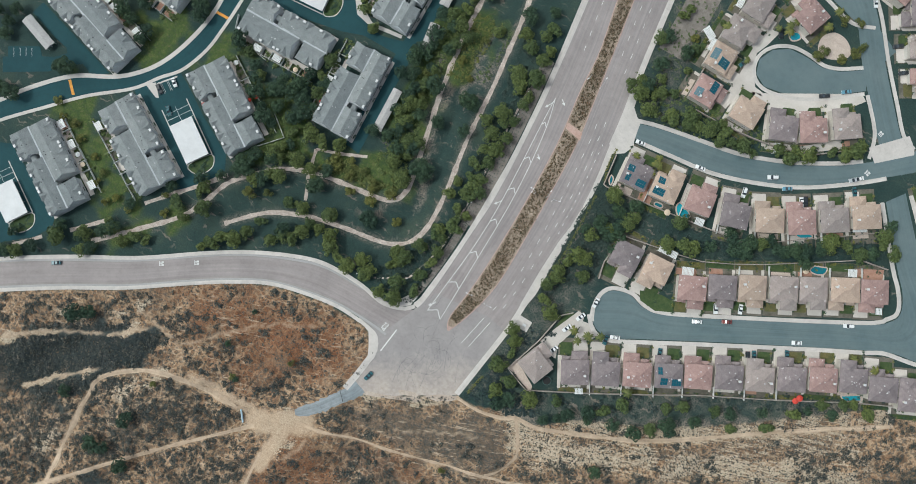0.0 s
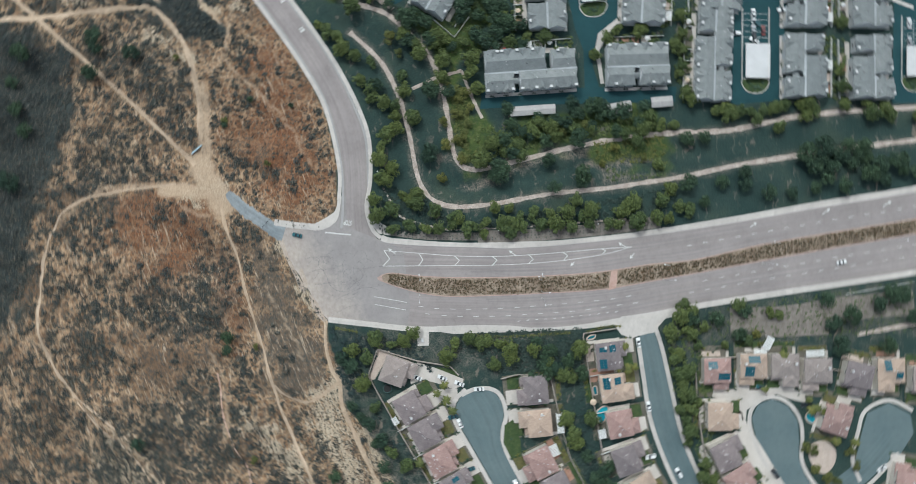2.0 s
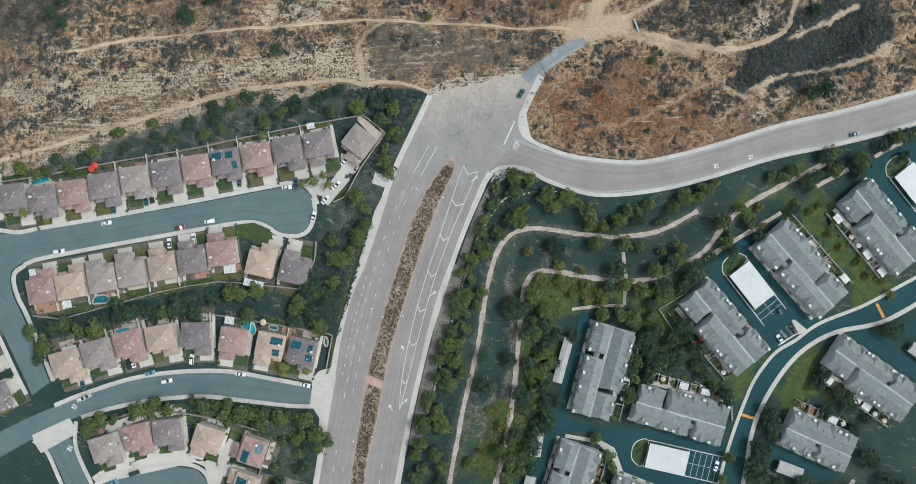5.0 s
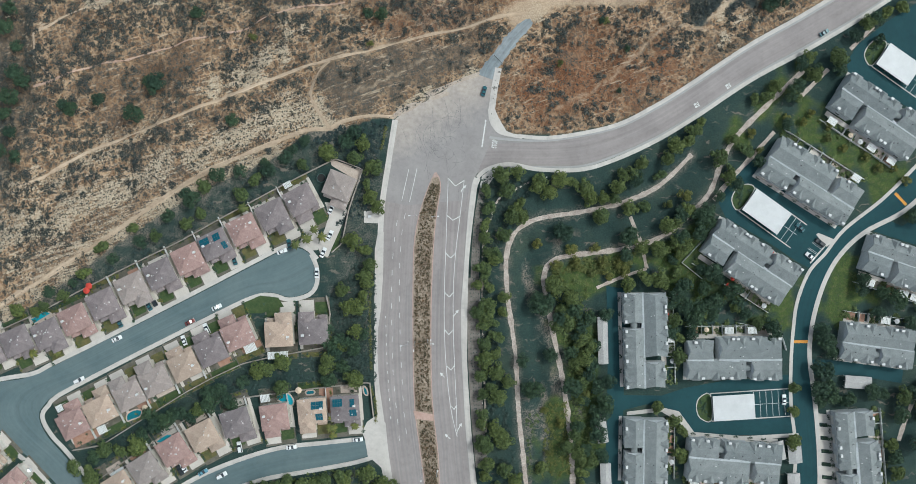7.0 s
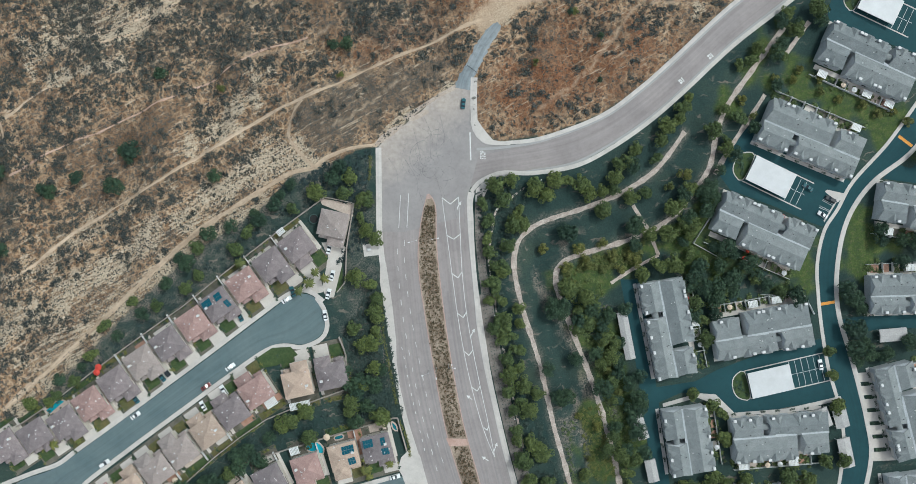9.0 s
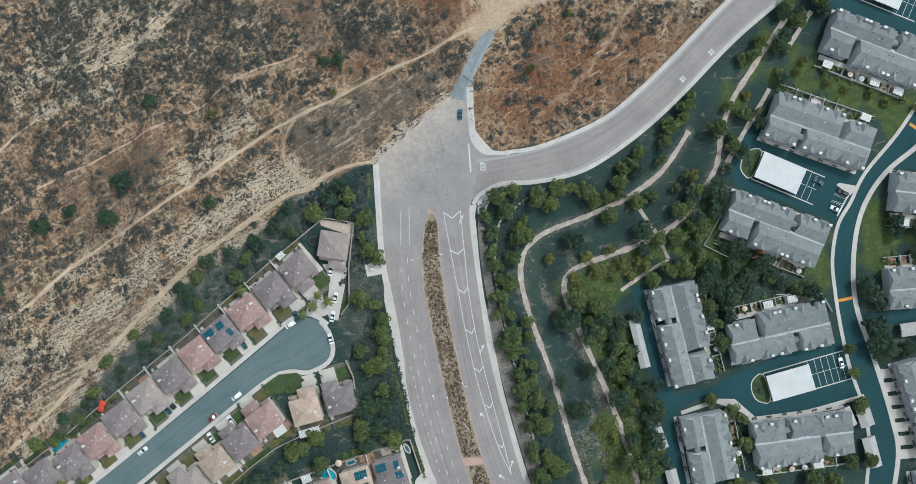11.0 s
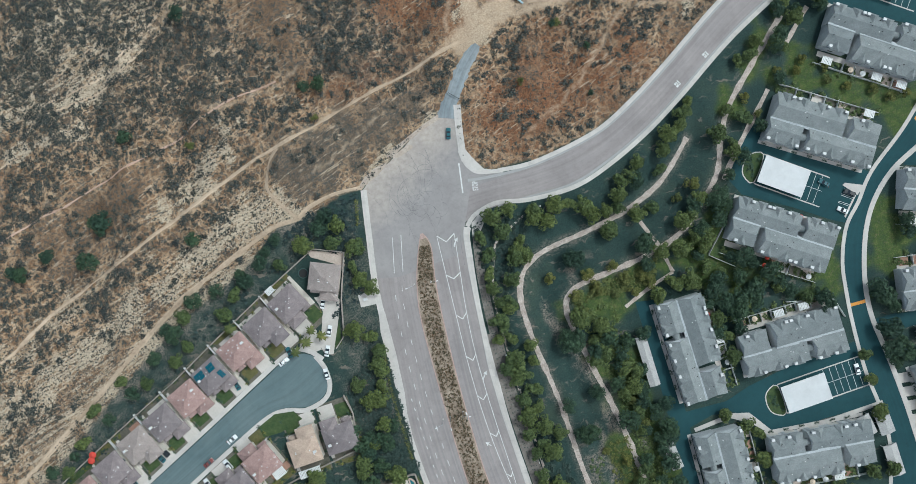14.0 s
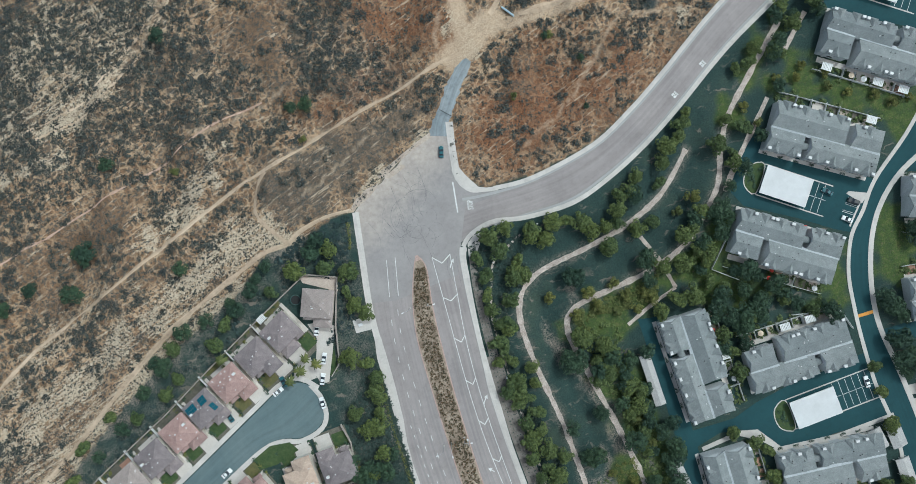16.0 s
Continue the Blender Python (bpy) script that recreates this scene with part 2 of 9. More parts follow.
def waves(px, py, size, seed):
    """A smooth random field about 0, with lumps of about that size in metres."""
    r = np.random.RandomState(seed)
    out = np.zeros(px.shape)
    for k in range(26):
        a, f = r.uniform(0, 2 * math.pi), r.uniform(0.5, 1.9) / size
        out += np.sin((px * math.cos(a) + py * math.sin(a)) * f * 2 * math.pi + r.uniform(0, 7))
    return out / 3.6


HILL_EDGE = [(-271.4, -94.3), (-212.8, -50.4), (-198.0, -41.8), (-173.4, -24.1), (-148.9, -6.0), (-111.8, 18.3), (-79.0, 32.3), (-63.0, 44.8), (-52.5, 44.4), (-35.9, 49.9), (-24.2, 50.9), (-7.9, 60.8), (14.8, 72.4), (18.0, 71.1), (17.8, 52.7), (26.5, 44.0), (46.5, 42.9), (72.6, 47.9), (90.4, 56.1), (108.0, 67.0), (133.1, 83.8), (158.5, 98.0), (191.3, 118.3), (259.9, 159.1)]
HILL = HILL_EDGE + [(700.0, 800.0), (-700.0, 800.0), (-700.0, -60.0)]
STUB = [(12.8, 64.8), (17.9, 72.7), (22.1, 78.3), (28.0, 86.2), (36.6, 93.9)]
TRAILS = [
    ([(31.0, 96.5), (37.0, 99.5), (43.0, 103.5), (50.0, 106.5)], 11.0),
    ([(36.0, 100.0), (37.5, 110.0), (38.5, 122.0)], 6.5),
    ([(170.4, 129.5), (151.7, 116.8), (128.2, 104.8), (114.3, 93.5)], 1.0),
    ([(152.0, 145.5), (135.8, 130.7), (125.3, 121.8)], 1.0),
    ([(-178.2, 25.6), (-160.6, 35.7), (-146.9, 41.1), (-122.4, 50.2), (-94.6, 61.9), (-67.2, 72.6), (-41.2, 78.9), (-14.9, 86.2), (5.7, 90.6), (24.2, 95.7), (36.9, 97.7)], 0.45),
    ([(-187.1, -23.7), (-171.8, -13.5), (-150.6, -0.1), (-129.3, 13.8), (-105.5, 28.0), (-77.7, 39.8), (-64.0, 45.1), (-53.0, 45.7), (-48.4, 48.7), (-37.9, 51.4), (-28.0, 52.4)], 0.5),
    ([(-73.5, 97.8), (-51.3, 100.0), (-35.4, 104.6)], 0.8),
    ([(-53.1, 75.4), (-58.1, 71.0), (-61.8, 62.5), (-60.1, 57.2), (-55.3, 49.6), (-53.0, 45.7)], 0.9),
    ([(36.9, 97.7), (50.2, 102.0), (74.6, 102.8), (86.6, 102.7)], 2.2),
    ([(56.0, 105.1), (74.2, 105.3), (92.7, 107.0), (107.5, 112.1), (122.2, 124.5), (123.1, 141.7), (120.4, 173.0), (119.7, 202.4)], 1.4),
    ([(50.1, 108.5), (69.7, 127.2), (89.2, 146.2), (117.7, 175.3), (140.1, 199.1)], 0.9),
    ([(40.7, 106.0), (41.0, 134.5), (40.2, 149.6), (33.8, 162.4), (25.1, 171.8)], 0.9),
    ([(38.6, 93.1), (40.8, 117.3), (38.7, 144.3), (34.2, 163.4), (21.2, 176.0), (-5.4, 182.3), (-32.4, 179.2), (-55.0, 166.3), (-65.9, 154.7), (-75.8, 144.9), (-89.1, 135.2), (-100.0, 127.6), (-111.2, 121.0), (-123.0, 118.2)], 0.3),
    ([(30.7, 112.8), (26.5, 106.9), (24.2, 95.7)], 0.7),
    ([(96.7, 92.4), (77.8, 74.3), (64.9, 63.8), (47.6, 54.8)], 0.6),
    ([(123.3, 89.3), (103.8, 91.9), (92.8, 99.8)], 0.5),
    ([(-47.1, 60.3), (-30.5, 67.1), (-7.8, 78.1)], 0.4),
]
SANDS = [
    ([(-100.0, 127.6), (-111.2, 121.0), (-123.0, 118.2), (-136.6, 116.3), (-147.9, 116.0), (-163.8, 114.7)], 5.0),
    ([(-202.3, -4.3), (-185.7, 2.6), (-169.5, 8.3), (-152.9, 15.2), (-130.1, 26.1), (-113.2, 34.0), (-94.0, 41.3), (-74.6, 49.6), (-60.5, 56.1)], 6.0),
    ([(-158.8, 100.0), (-138.3, 104.4), (-128.0, 106.7)], 2.5),
    ([(-94.3, 70.3), (-83.2, 75.2), (-66.0, 87.8)], 4.0),
    ([(-136.0, 140.6), (-124.6, 146.6), (-113.2, 159.7)], 3.0),
    ([(-73.9, 51.8), (-61.5, 52.8), (-55.6, 44.9)], 8.0),
    ([(-165.9, -17.8), (-144.8, -4.4), (-120.6, 11.0), (-99.7, 23.7), (-79.5, 34.3)], 3.0),
    ([(170.4, 129.5), (151.7, 116.8), (128.2, 104.8), (114.3, 93.5)], 0.7),
    ([(152.0, 145.5), (135.8, 130.7), (125.3, 121.8)], 0.7),
    ([(112.5, 125.8), (104.2, 118.6), (98.7, 114.4)], 3.0),
    ([(33.5, 112.0), (36.5, 102.4), (37.0, 96.5)], 3.0),
    ([(-22.7, 53.9), (-2.2, 65.5), (14.4, 72.3)], 1.3),
    ([(-213.0, -47.8), (-198.2, -39.2), (-173.7, -21.3), (-149.1, -3.6), (-112.0, 20.4), (-79.1, 33.9)], 3.6),
    ([(-83.1, 68.0), (-93.2, 66.3), (-106.6, 62.1)], 3.0),
    ([(152.2, 107.3), (148.1, 105.5)], 1.6),
    ([(128.4, 93.8), (118.8, 82.3)], 1.5),
    ([(129.5, 165.0), (128.4, 151.6)], 2.5),
]
BELT_A = [(49.1, -260.6), (46.6, -224.9), (45.1, -205.2), (43.5, -184.9), (41.6, -167.5), (38.5, -141.5)] + [(34.2, -115.5), (32.3, -97.5), (30.6, -81.7), (29.1, -55.3), (25.7, -29.0), (25.1, -10.6), (29.2, -0.1), (39.2, 5.8), (60.1, 9.2), (77.1, 13.1), (93.7, 20.7), (108.4, 34.7)]
BELT_B = [(62.3, -261.4), (61.8, -223.6), (61.4, -196.6), (60.7, -181.7), (59.5, -166.8), (55.0, -139.6)] + [(54.8, -113.7), (53.5, -90.4), (49.8, -64.1), (45.0, -40.6), (41.9, -23.6), (43.7, -14.7), (51.3, -10.9), (67.1, -9.0), (84.1, -6.1), (98.2, 0.1), (110.5, 11.3), (116.5, 18.7), (121.0, 30.3), (127.7, 42.3), (143.5, 58.3), (157.7, 72.0)]
VERGES = [[(-207.6, -48.7), (-183.0, -33.7), (-153.4, -13.8), (-128.4, -0.8), (-111.2, 12.6), (-93.9, 24.1), (-78.6, 28.6), (-66.8, 36.2), (-58.2, 33.3), (-77.9, 20.8), (-110.4, 2.1), (-137.7, -14.7), (-172.8, -31.2)], [(-46.7, 25.2), (-29.9, 47.2), (-27.3, 25.2), (-32.5, -6.0), (-36.5, -52.8), (-54.7, -52.8), (-50.7, -21.6), (-48.1, 4.4)], [(-34.3, -108.3), (-27.2, -130.1), (-20.5, -221.2), (-41.9, -220.0), (-44.1, -148.0), (-44.3, -121.2), (-50.5, -110.1)]]
SCARS = [[(41.0, -34.8), (43.5, -42.9), (44.5, -50.7)], [(46.9, -61.3), (47.7, -71.5), (46.0, -83.4), (40.8, -91.3)], [(47.2, -13.1), (48.3, -4.8)], [(32.7, -16.3), (35.6, -23.3), (35.9, -30.8)], [(55.1, -58.7), (57.0, -69.2), (56.7, -79.1)], [(40.8, -70.2), (43.5, -85.9), (43.8, -104.5)]]
DARKS = [[(136.9, 222.7), (104.0, 162.9), (69.9, 166.0), (31.1, 184.4), (-1.6, 189.9), (-35.1, 206.0), (-1.1, 282.2)],
         [(171.1, 136.6), (159.5, 120.9), (136.9, 104.1), (116.3, 94.8), (107.3, 97.9), (111.6, 115.2), (123.5, 133.7), (138.9, 144.7), (157.1, 148.7)],
         [(149.6, 219.7), (91.6, 162.1), (77.6, 171.4), (63.8, 188.1), (33.1, 209.5), (88.8, 272.2)]]
RUSTS = [[(113.2, 70.8), (83.6, 57.0), (33.4, 46.9), (20.7, 58.2), (29.4, 75.4), (65.1, 83.5), (96.7, 83.0)], [(0.1, 132.5), (36.0, 128.9), (28.3, 102.2), (14.0, 99.2), (1.5, 107.5), (-3.0, 116.1)],
         [(60.5, 96.4), (83.2, 91.8), (69.6, 79.2), (57.1, 85.5)], [(-33.7, 92.4), (-13.0, 100.2), (7.8, 101.5), (5.2, 92.5), (-7.8, 88.6), (-23.3, 86.0)], [(38.7, 144.3), (36.7, 98.5), (22.7, 99.6), (2.5, 128.3), (14.6, 147.9)]]
LAWNS = [[(138.4, -27.1), (156.2, -21.9), (154.7, -42.8), (135.8, -37.6)], [(89.8, -12.6), (102.9, -6.1), (114.8, -21.8), (127.9, -29.7), (112.2, -34.9), (96.4, -27.0)], [(164.6, -21.9), (177.7, -6.2), (185.7, -14.1), (175.2, -32.4), (164.7, -37.6)],
         [(157.4, 57.1), (174.2, 49.1), (192.6, 35.8), (208.7, 26.7), (207.7, 20.4), (195.2, 19.9), (183.4, 27.0), (167.3, 38.7), (153.5, 48.8)], [(155.1, 74.1), (158.0, 68.5), (140.9, 50.9), (128.4, 37.6), (126.3, 40.5), (139.6, 58.8)],
         [(45.1, -15.4), (61.9, -10.0), (85.1, -7.9), (87.1, -15.7), (68.5, -24.0), (53.0, -29.3), (43.6, -27.5)], [(43.6, -77.2), (52.0, -76.0), (53.6, -100.2), (54.5, -109.0), (44.4, -110.3), (38.6, -107.9), (42.2, -88.8)],
         [(150.3, 57.6), (177.6, 37.5), (209.1, 17.7), (199.3, 7.5), (175.8, 28.0), (161.4, 38.7), (144.1, 51.7)], [(47.4, -78.9), (54.1, -107.3), (40.2, -111.3), (42.7, -89.8)],
         [(48.9, -42.9), (64.8, -41.6), (70.5, -105.0), (56.0, -106.2)], [(90.9, -7.4), (113.7, 5.2), (112.8, -13.4), (95.0, -23.0)], [(165.8, -22.1), (179.5, -10.3), (189.5, -30.7), (166.5, -43.4)]]
SOILS = [[(32.8, -79.2), (38.3, -79.4), (44.4, -75.0), (43.1, -84.0), (39.0, -89.1), (36.4, -98.4), (37.0, -108.0), (34.4, -108.0), (33.0, -92.0)], [(42.5, -36.1), (46.2, -40.7), (48.3, -49.4), (42.0, -47.6), (40.4, -41.6)], [(47.3, -57.7), (50.6, -69.6), (49.6, -74.4), (46.9, -66.9)], [(54.2, -63.7), (61.4, -63.0), (61.2, -71.1), (54.9, -72.0)], [(50.9, -50.9), (53.9, -50.2), (54.9, -57.9), (52.4, -57.9)], [(56.0, -80.0), (59.0, -79.5), (60.0, -88.0), (57.2, -89.0)]]
STRAWS = [[(-205.2, -13.1), (-148.1, 7.6), (-104.1, 32.4), (-70.9, 46.1), (-57.1, 44.1), (-65.0, 41.8), (-93.2, 29.0), (-122.1, 13.9), (-158.1, -8.6), (-184.9, -24.4)], [(-144.1, 159.7), (-86.7, 160.9), (-68.5, 150.6), (-88.5, 133.0), (-112.1, 118.9), (-158.9, 114.4)], [(-193.7, 22.1), (-159.9, 37.9), (-121.7, 52.4), (-126.6, 44.3), (-164.8, 22.6), (-199.5, 4.5)]]
BARES = [[(-57.7, 143.8), (-40.7, 140.9), (-22.1, 135.1), (-24.4, 122.7), (-30.1, 110.1), (-39.8, 106.0), (-46.8, 114.1), (-55.3, 125.1), (-59.0, 135.8)], [(-147.1, 76.8), (-113.7, 82.0), (-95.7, 79.4), (-121.5, 63.9), (-142.1, 53.6), (-160.1, 56.2), (-154.9, 69.0)], [(-183.8, -17.5), (-179.9, -4.5), (-160.5, 7.1), (-132.1, 15.6), (-136.0, 11.0), (-150.0, 1.9), (-172.0, -12.0)]]
LITTERS = [[(-54.4, 76.9), (-18.2, 83.4), (7.7, 84.8), (15.5, 79.6), (-13.0, 65.3), (-28.6, 56.3), (-51.9, 49.8), (-58.3, 61.4)], [(-320.0, 120.0), (-185.9, 106.4), (-186.5, 87.0), (-186.1, 74.1), (-185.4, 63.8), (-184.2, 51.0), (-188.4, 40.7), (-194.4, 20.0), (-320.0, -20.0)]]
THICKETS = [[(114.1, 131.6), (101.2, 121.3), (86.5, 108.9), (67.2, 111.5), (86.8, 137.5), (107.5, 162.6), (114.6, 156.4), (113.6, 139.2)],
            [(149.9, 147.3), (133.1, 136.7), (123.4, 137.9), (122.1, 160.7), (126.8, 178.2), (158.8, 161.3)],
            [(67.3, 143.8), (48.9, 131.2), (32.8, 145.3), (37.6, 162.6), (53.0, 159.9)],
            [(-22.9, 136.6), (-3.2, 130.5), (-5.2, 116.7), (12.6, 96.8), (-4.0, 90.0), (-28.1, 97.5), (-28.3, 112.0)], [(-150.0, 168.0), (-92.5, 162.2), (-75.1, 156.8), (-61.9, 134.4), (-53.0, 117.2), (-46.3, 106.0), (-72.7, 96.6), (-101.4, 100.6), (-125.6, 98.4), (-152.3, 108.3)]]
GRID, X0, X1, Y0, Y1 = 1.4, -320.0, 360.0, -300.0, 280.0


def hill_height(px, py):
    w = inside(px, py, HILL) * (1 - fade(far_from(px, py, HILL_EDGE), 2, 30))
    w = w * (1 - fade(far_from(px, py, STUB), 5, 16))
    return w * (1.5 * waves(px, py, 60, 5) + 0.5 * waves(px, py, 18, 6))


def belt_height(px, py):
    """Height of the sunken green belt beside the boulevard."""
    ring = [(24.6, 21.1), (58.8, 23.6), (89.7, 34.9), (120.1, 52.2), (119.2, 32.2), (110.3, 14.2), (85.3, -3.9), (61.6, -7.3), (43.6, -12.9), (40.7, -25.1), (45.9, -53.8), (52.7, -113.9), (36.8, -115.2), (32.0, -55.0), (26.6, -15.7)]
    return -1.6 * inside(px, py, ring) * (1 - fade(far_from(px, py, ring + ring[:1]), 0, 9))


def gz(x, y):
    a, b = np.array([float(x)]), np.array([float(y)])
    return float(hill_height(a, b)[0] + belt_height(a, b)[0]) - 0.04


def ground_material():
    m, t, b = shader("mixed_ground", 0.95)
    one, two = t.nodes.new("ShaderNodeVertexColor"), t.nodes.new("ShaderNodeVertexColor")
    one.layer_name, two.layer_name = "cover", "plants"
    three, sep3 = t.nodes.new("ShaderNodeVertexColor"), t.nodes.new("ShaderNodeSeparateColor")
    three.layer_name = "earth"
    t.links.new(three.outputs[0], sep3.inputs[0])
    bare, litter, thick = sep3.outputs
    sep1, sep2 = t.nodes.new("ShaderNodeSeparateColor"), t.nodes.new("ShaderNodeSeparateColor")
    t.links.new(one.outputs[0], sep1.inputs[0])
    t.links.new(two.outputs[0], sep2.inputs[0])
    trail, sand, dark = sep1.outputs
    rust, lawn, wild = sep2.outputs
    n1, n2, n3 = noise_of(t, 0.045, 6, 0.65, "world"), noise_of(t, 0.32, 6, 0.7, "world"), noise_of(t, 1.6, 5, 0.75, "world")
    edge = maths(t, "MULTIPLY", maths(t, "SUBTRACT", n2, 0.5), 1.5)
    # dry grass and soil of the slope
    dry = ramp_of(t, n1, [(0.3, (0.12, 0.078, 0.05)), (0.5, (0.205, 0.126, 0.072)), (0.7, (0.30, 0.195, 0.118))])
    tuft = ramp_of(t, n2, [(0.34, (0.36, 0.41, 0.44)), (0.46, (0.9, 0.9, 0.9)), (0.6, (1.15, 1.1, 1.05)), (0.7, (1.7, 1.6, 1.5))])
    dry = mixed(t, 1.0, dry, tuft, "MULTIPLY")
    dry = mixed(t, 1.0, dry, ramp_of(t, n3, [(0.3, (0.5, 0.52, 0.54)), (0.5, (1.0, 1.0, 1.0)), (0.7, (1.55, 1.5, 1.45))]), "MULTIPLY")
    dry = mixed(t, maths(t, "MULTIPLY", rust, ramp_of(t, n2, [(0.28, (0.35,) * 3), (0.5, (0.98,) * 3)]), True), dry,
                ramp_of(t, n3, [(0.3, (0.065, 0.030, 0.016)), (0.5, (0.165, 0.068, 0.029)), (0.7, (0.31, 0.15, 0.072))]))
    dry = mixed(t, maths(t, "MULTIPLY", bare, 0.85), dry, ramp_of(t, n3, [(0.3, (0.10, 0.062, 0.038)), (0.5, (0.15, 0.093, 0.055)), (0.7, (0.225, 0.145, 0.088))]))
    dry = mixed(t, maths(t, "MULTIPLY", litter, 0.9), dry, ramp_of(t, maths(t, "ADD", maths(t, "MULTIPLY", n2, 0.5), maths(t, "MULTIPLY", n3, 0.5)), [(0.34, (0.045, 0.043, 0.037)), (0.5, (0.098, 0.077, 0.056)), (0.64, (0.19, 0.14, 0.10))]))
    dry = mixed(t, maths(t, "MULTIPLY", thick, ramp_of(t, n2, [(0.36, (0.8,) * 3), (0.6, (0.25,) * 3)])), dry, ramp_of(t, n3, [(0.3, (0.03, 0.038, 0.038)), (0.7, (0.085, 0.08, 0.068))]))
    # pale washed lines that wind between the clumps
    vor = t.nodes.new("ShaderNodeTexVoronoi")
    vor.feature = 'DISTANCE_TO_EDGE'
    vor.inputs["Scale"].default_value = 0.3
    wob = t.nodes.new("ShaderNodeTexNoise")
    wob.inputs["Scale"].default_value = 0.25
    wob.inputs["Detail"].default_value = 4
    here = t.nodes.new("ShaderNodeNewGeometry")
    t.links.new(here.outputs["Position"], wob.inputs["Vector"])
    far = t.nodes.new("ShaderNodeVectorMath")
    far.operation = 'MULTIPLY_ADD'
    far.inputs[1].default_value = (7, 7, 0)
    t.links.new(wob.outputs["Color"], far.inputs[0])
    t.links.new(here.outputs["Position"], far.inputs[2])
    t.links.new(far.outputs[0], vor.inputs["Vector"])
    vein = ramp_of(t, vor.outputs["Distance"], [(0.0, (0.9,) * 3), (0.08, (0.45,) * 3), (0.17, (0.0,) * 3)])
    vein = maths(t, "MULTIPLY", vein, ramp_of(t, n1, [(0.36, (0.25,) * 3), (0.52, (0.95,) * 3)]))
    vein = maths(t, "MULTIPLY", vein, maths(t, "SUBTRACT", 1.0, maths(t, "MULTIPLY", maths(t, "ADD", bare, litter, True), 0.85)))
    vein = maths(t, "MULTIPLY", vein, maths(t, "SUBTRACT", 1.0, maths(t, "MULTIPLY", rust, 0.72)))
    dry = mixed(t, vein, dry, (0.47, 0.335, 0.21))
    # dusty low litter in small dark clots, and streaks along the slope
    n4 = noise_of(t, 0.75, 6, 0.72, "world")
    clot = ramp_of(t, n4, [(0.50, (0.0,) * 3), (0.58, (0.8,) * 3)])
    clot = maths(t, "MULTIPLY", clot, maths(t, "SUBTRACT", 1.0, maths(t, "MULTIPLY", rust, 0.7)))
    dry = mixed(t, clot, dry, ramp_of(t, n3, [(0.3, (0.035, 0.043, 0.044)), (0.7, (0.085, 0.088, 0.08))]))
    shade = ramp_of(t, n3, [(0.3, (0.018, 0.029, 0.030)), (0.55, (0.040, 0.052, 0.05)), (0.72, (0.11, 0.10, 0.08))])
    dry = mixed(t, maths(t, "ADD", maths(t, "MULTIPLY", dark, 1.2), maths(t, "MULTIPLY", edge, dark), True), dry, shade)
    way = t.nodes.new("ShaderNodeMapping")
    (wx0, wy0), (wx1, wy1) = (-178.2, 25.6), (36.9, 97.7)
    way.vector_type = 'TEXTURE'
    way.inputs["Rotation"].default_value = (0, 0, math.atan2(wy1 - wy0, wx1 - wx0))
    way.inputs["Scale"].default_value = (9.0, 1.1, 1.0)
    t.links.new(here.outputs["Position"], way.inputs[0])
    comb = t.nodes.new("ShaderNodeTexNoise")
    comb.inputs["Scale"].default_value = 1.0
    comb.inputs["Detail"].default_value = 5
    comb.inputs["Roughness"].default_value = 0.7
    t.links.new(way.outputs[0], comb.inputs["Vector"])
    streak = maths(t, "SUBTRACT", comb.outputs["Fac"], 0.5)
    line = maths(t, "MULTIPLY", ramp_of(t, comb.outputs["Fac"], [(0.56, (0.0,) * 3), (0.64, (0.85,) * 3)]), maths(t, "SUBTRACT", 0.9, dark), True)
    dry = mixed(t, maths(t, "MULTIPLY", line, ramp_of(t, n1, [(0.42, (0.0,) * 3), (0.53, (1.0,) * 3)])), dry, (0.48, 0.385, 0.28))
    sandy = ramp_of(t, n3, [(0.3, (0.20, 0.155, 0.108)), (0.5, (0.42, 0.345, 0.25)), (0.7, (0.58, 0.49, 0.37))])
    keep = maths(t, "ADD", maths(t, "MULTIPLY", sand, 1.45), maths(t, "ADD", maths(t, "ADD", maths(t, "MULTIPLY", edge, 0.5), maths(t, "MULTIPLY", streak, 5.5)), maths(t, "SUBTRACT", maths(t, "MULTIPLY", n3, 4.5), 2.85)), True)
    dry = mixed(t, maths(t, "MULTIPLY", keep, maths(t, "GREATER_THAN", sand, 0.02)), dry, sandy)
    # green belt, yards: mottled near-black teal ground
    teal_ground = ramp_of(t, n1, [(0.3, (0.012, 0.034, 0.031)), (0.52, (0.022, 0.046, 0.040)), (0.68, (0.038, 0.060, 0.045))])
    teal_ground = mixed(t, 1.0, teal_ground, ramp_of(t, n3, [(0.25, (0.55,) * 3), (0.75, (1.5,) * 3)]), "MULTIPLY")
    w = t.nodes.new("ShaderNodeTexNoise")
    mp = t.nodes.new("ShaderNodeMapping")
    mp.inputs["Scale"].default_value = (0.11, 0.5, 1)
    w.inputs["Scale"].default_value = 1.0
    mp.inputs["Rotation"].default_value = (0, 0, 0.5)
    t.links.new(far.outputs[0], mp.inputs[0])
    t.links.new(mp.outputs[0], w.inputs["Vector"])
    w.inputs["Detail"].default_value = 4
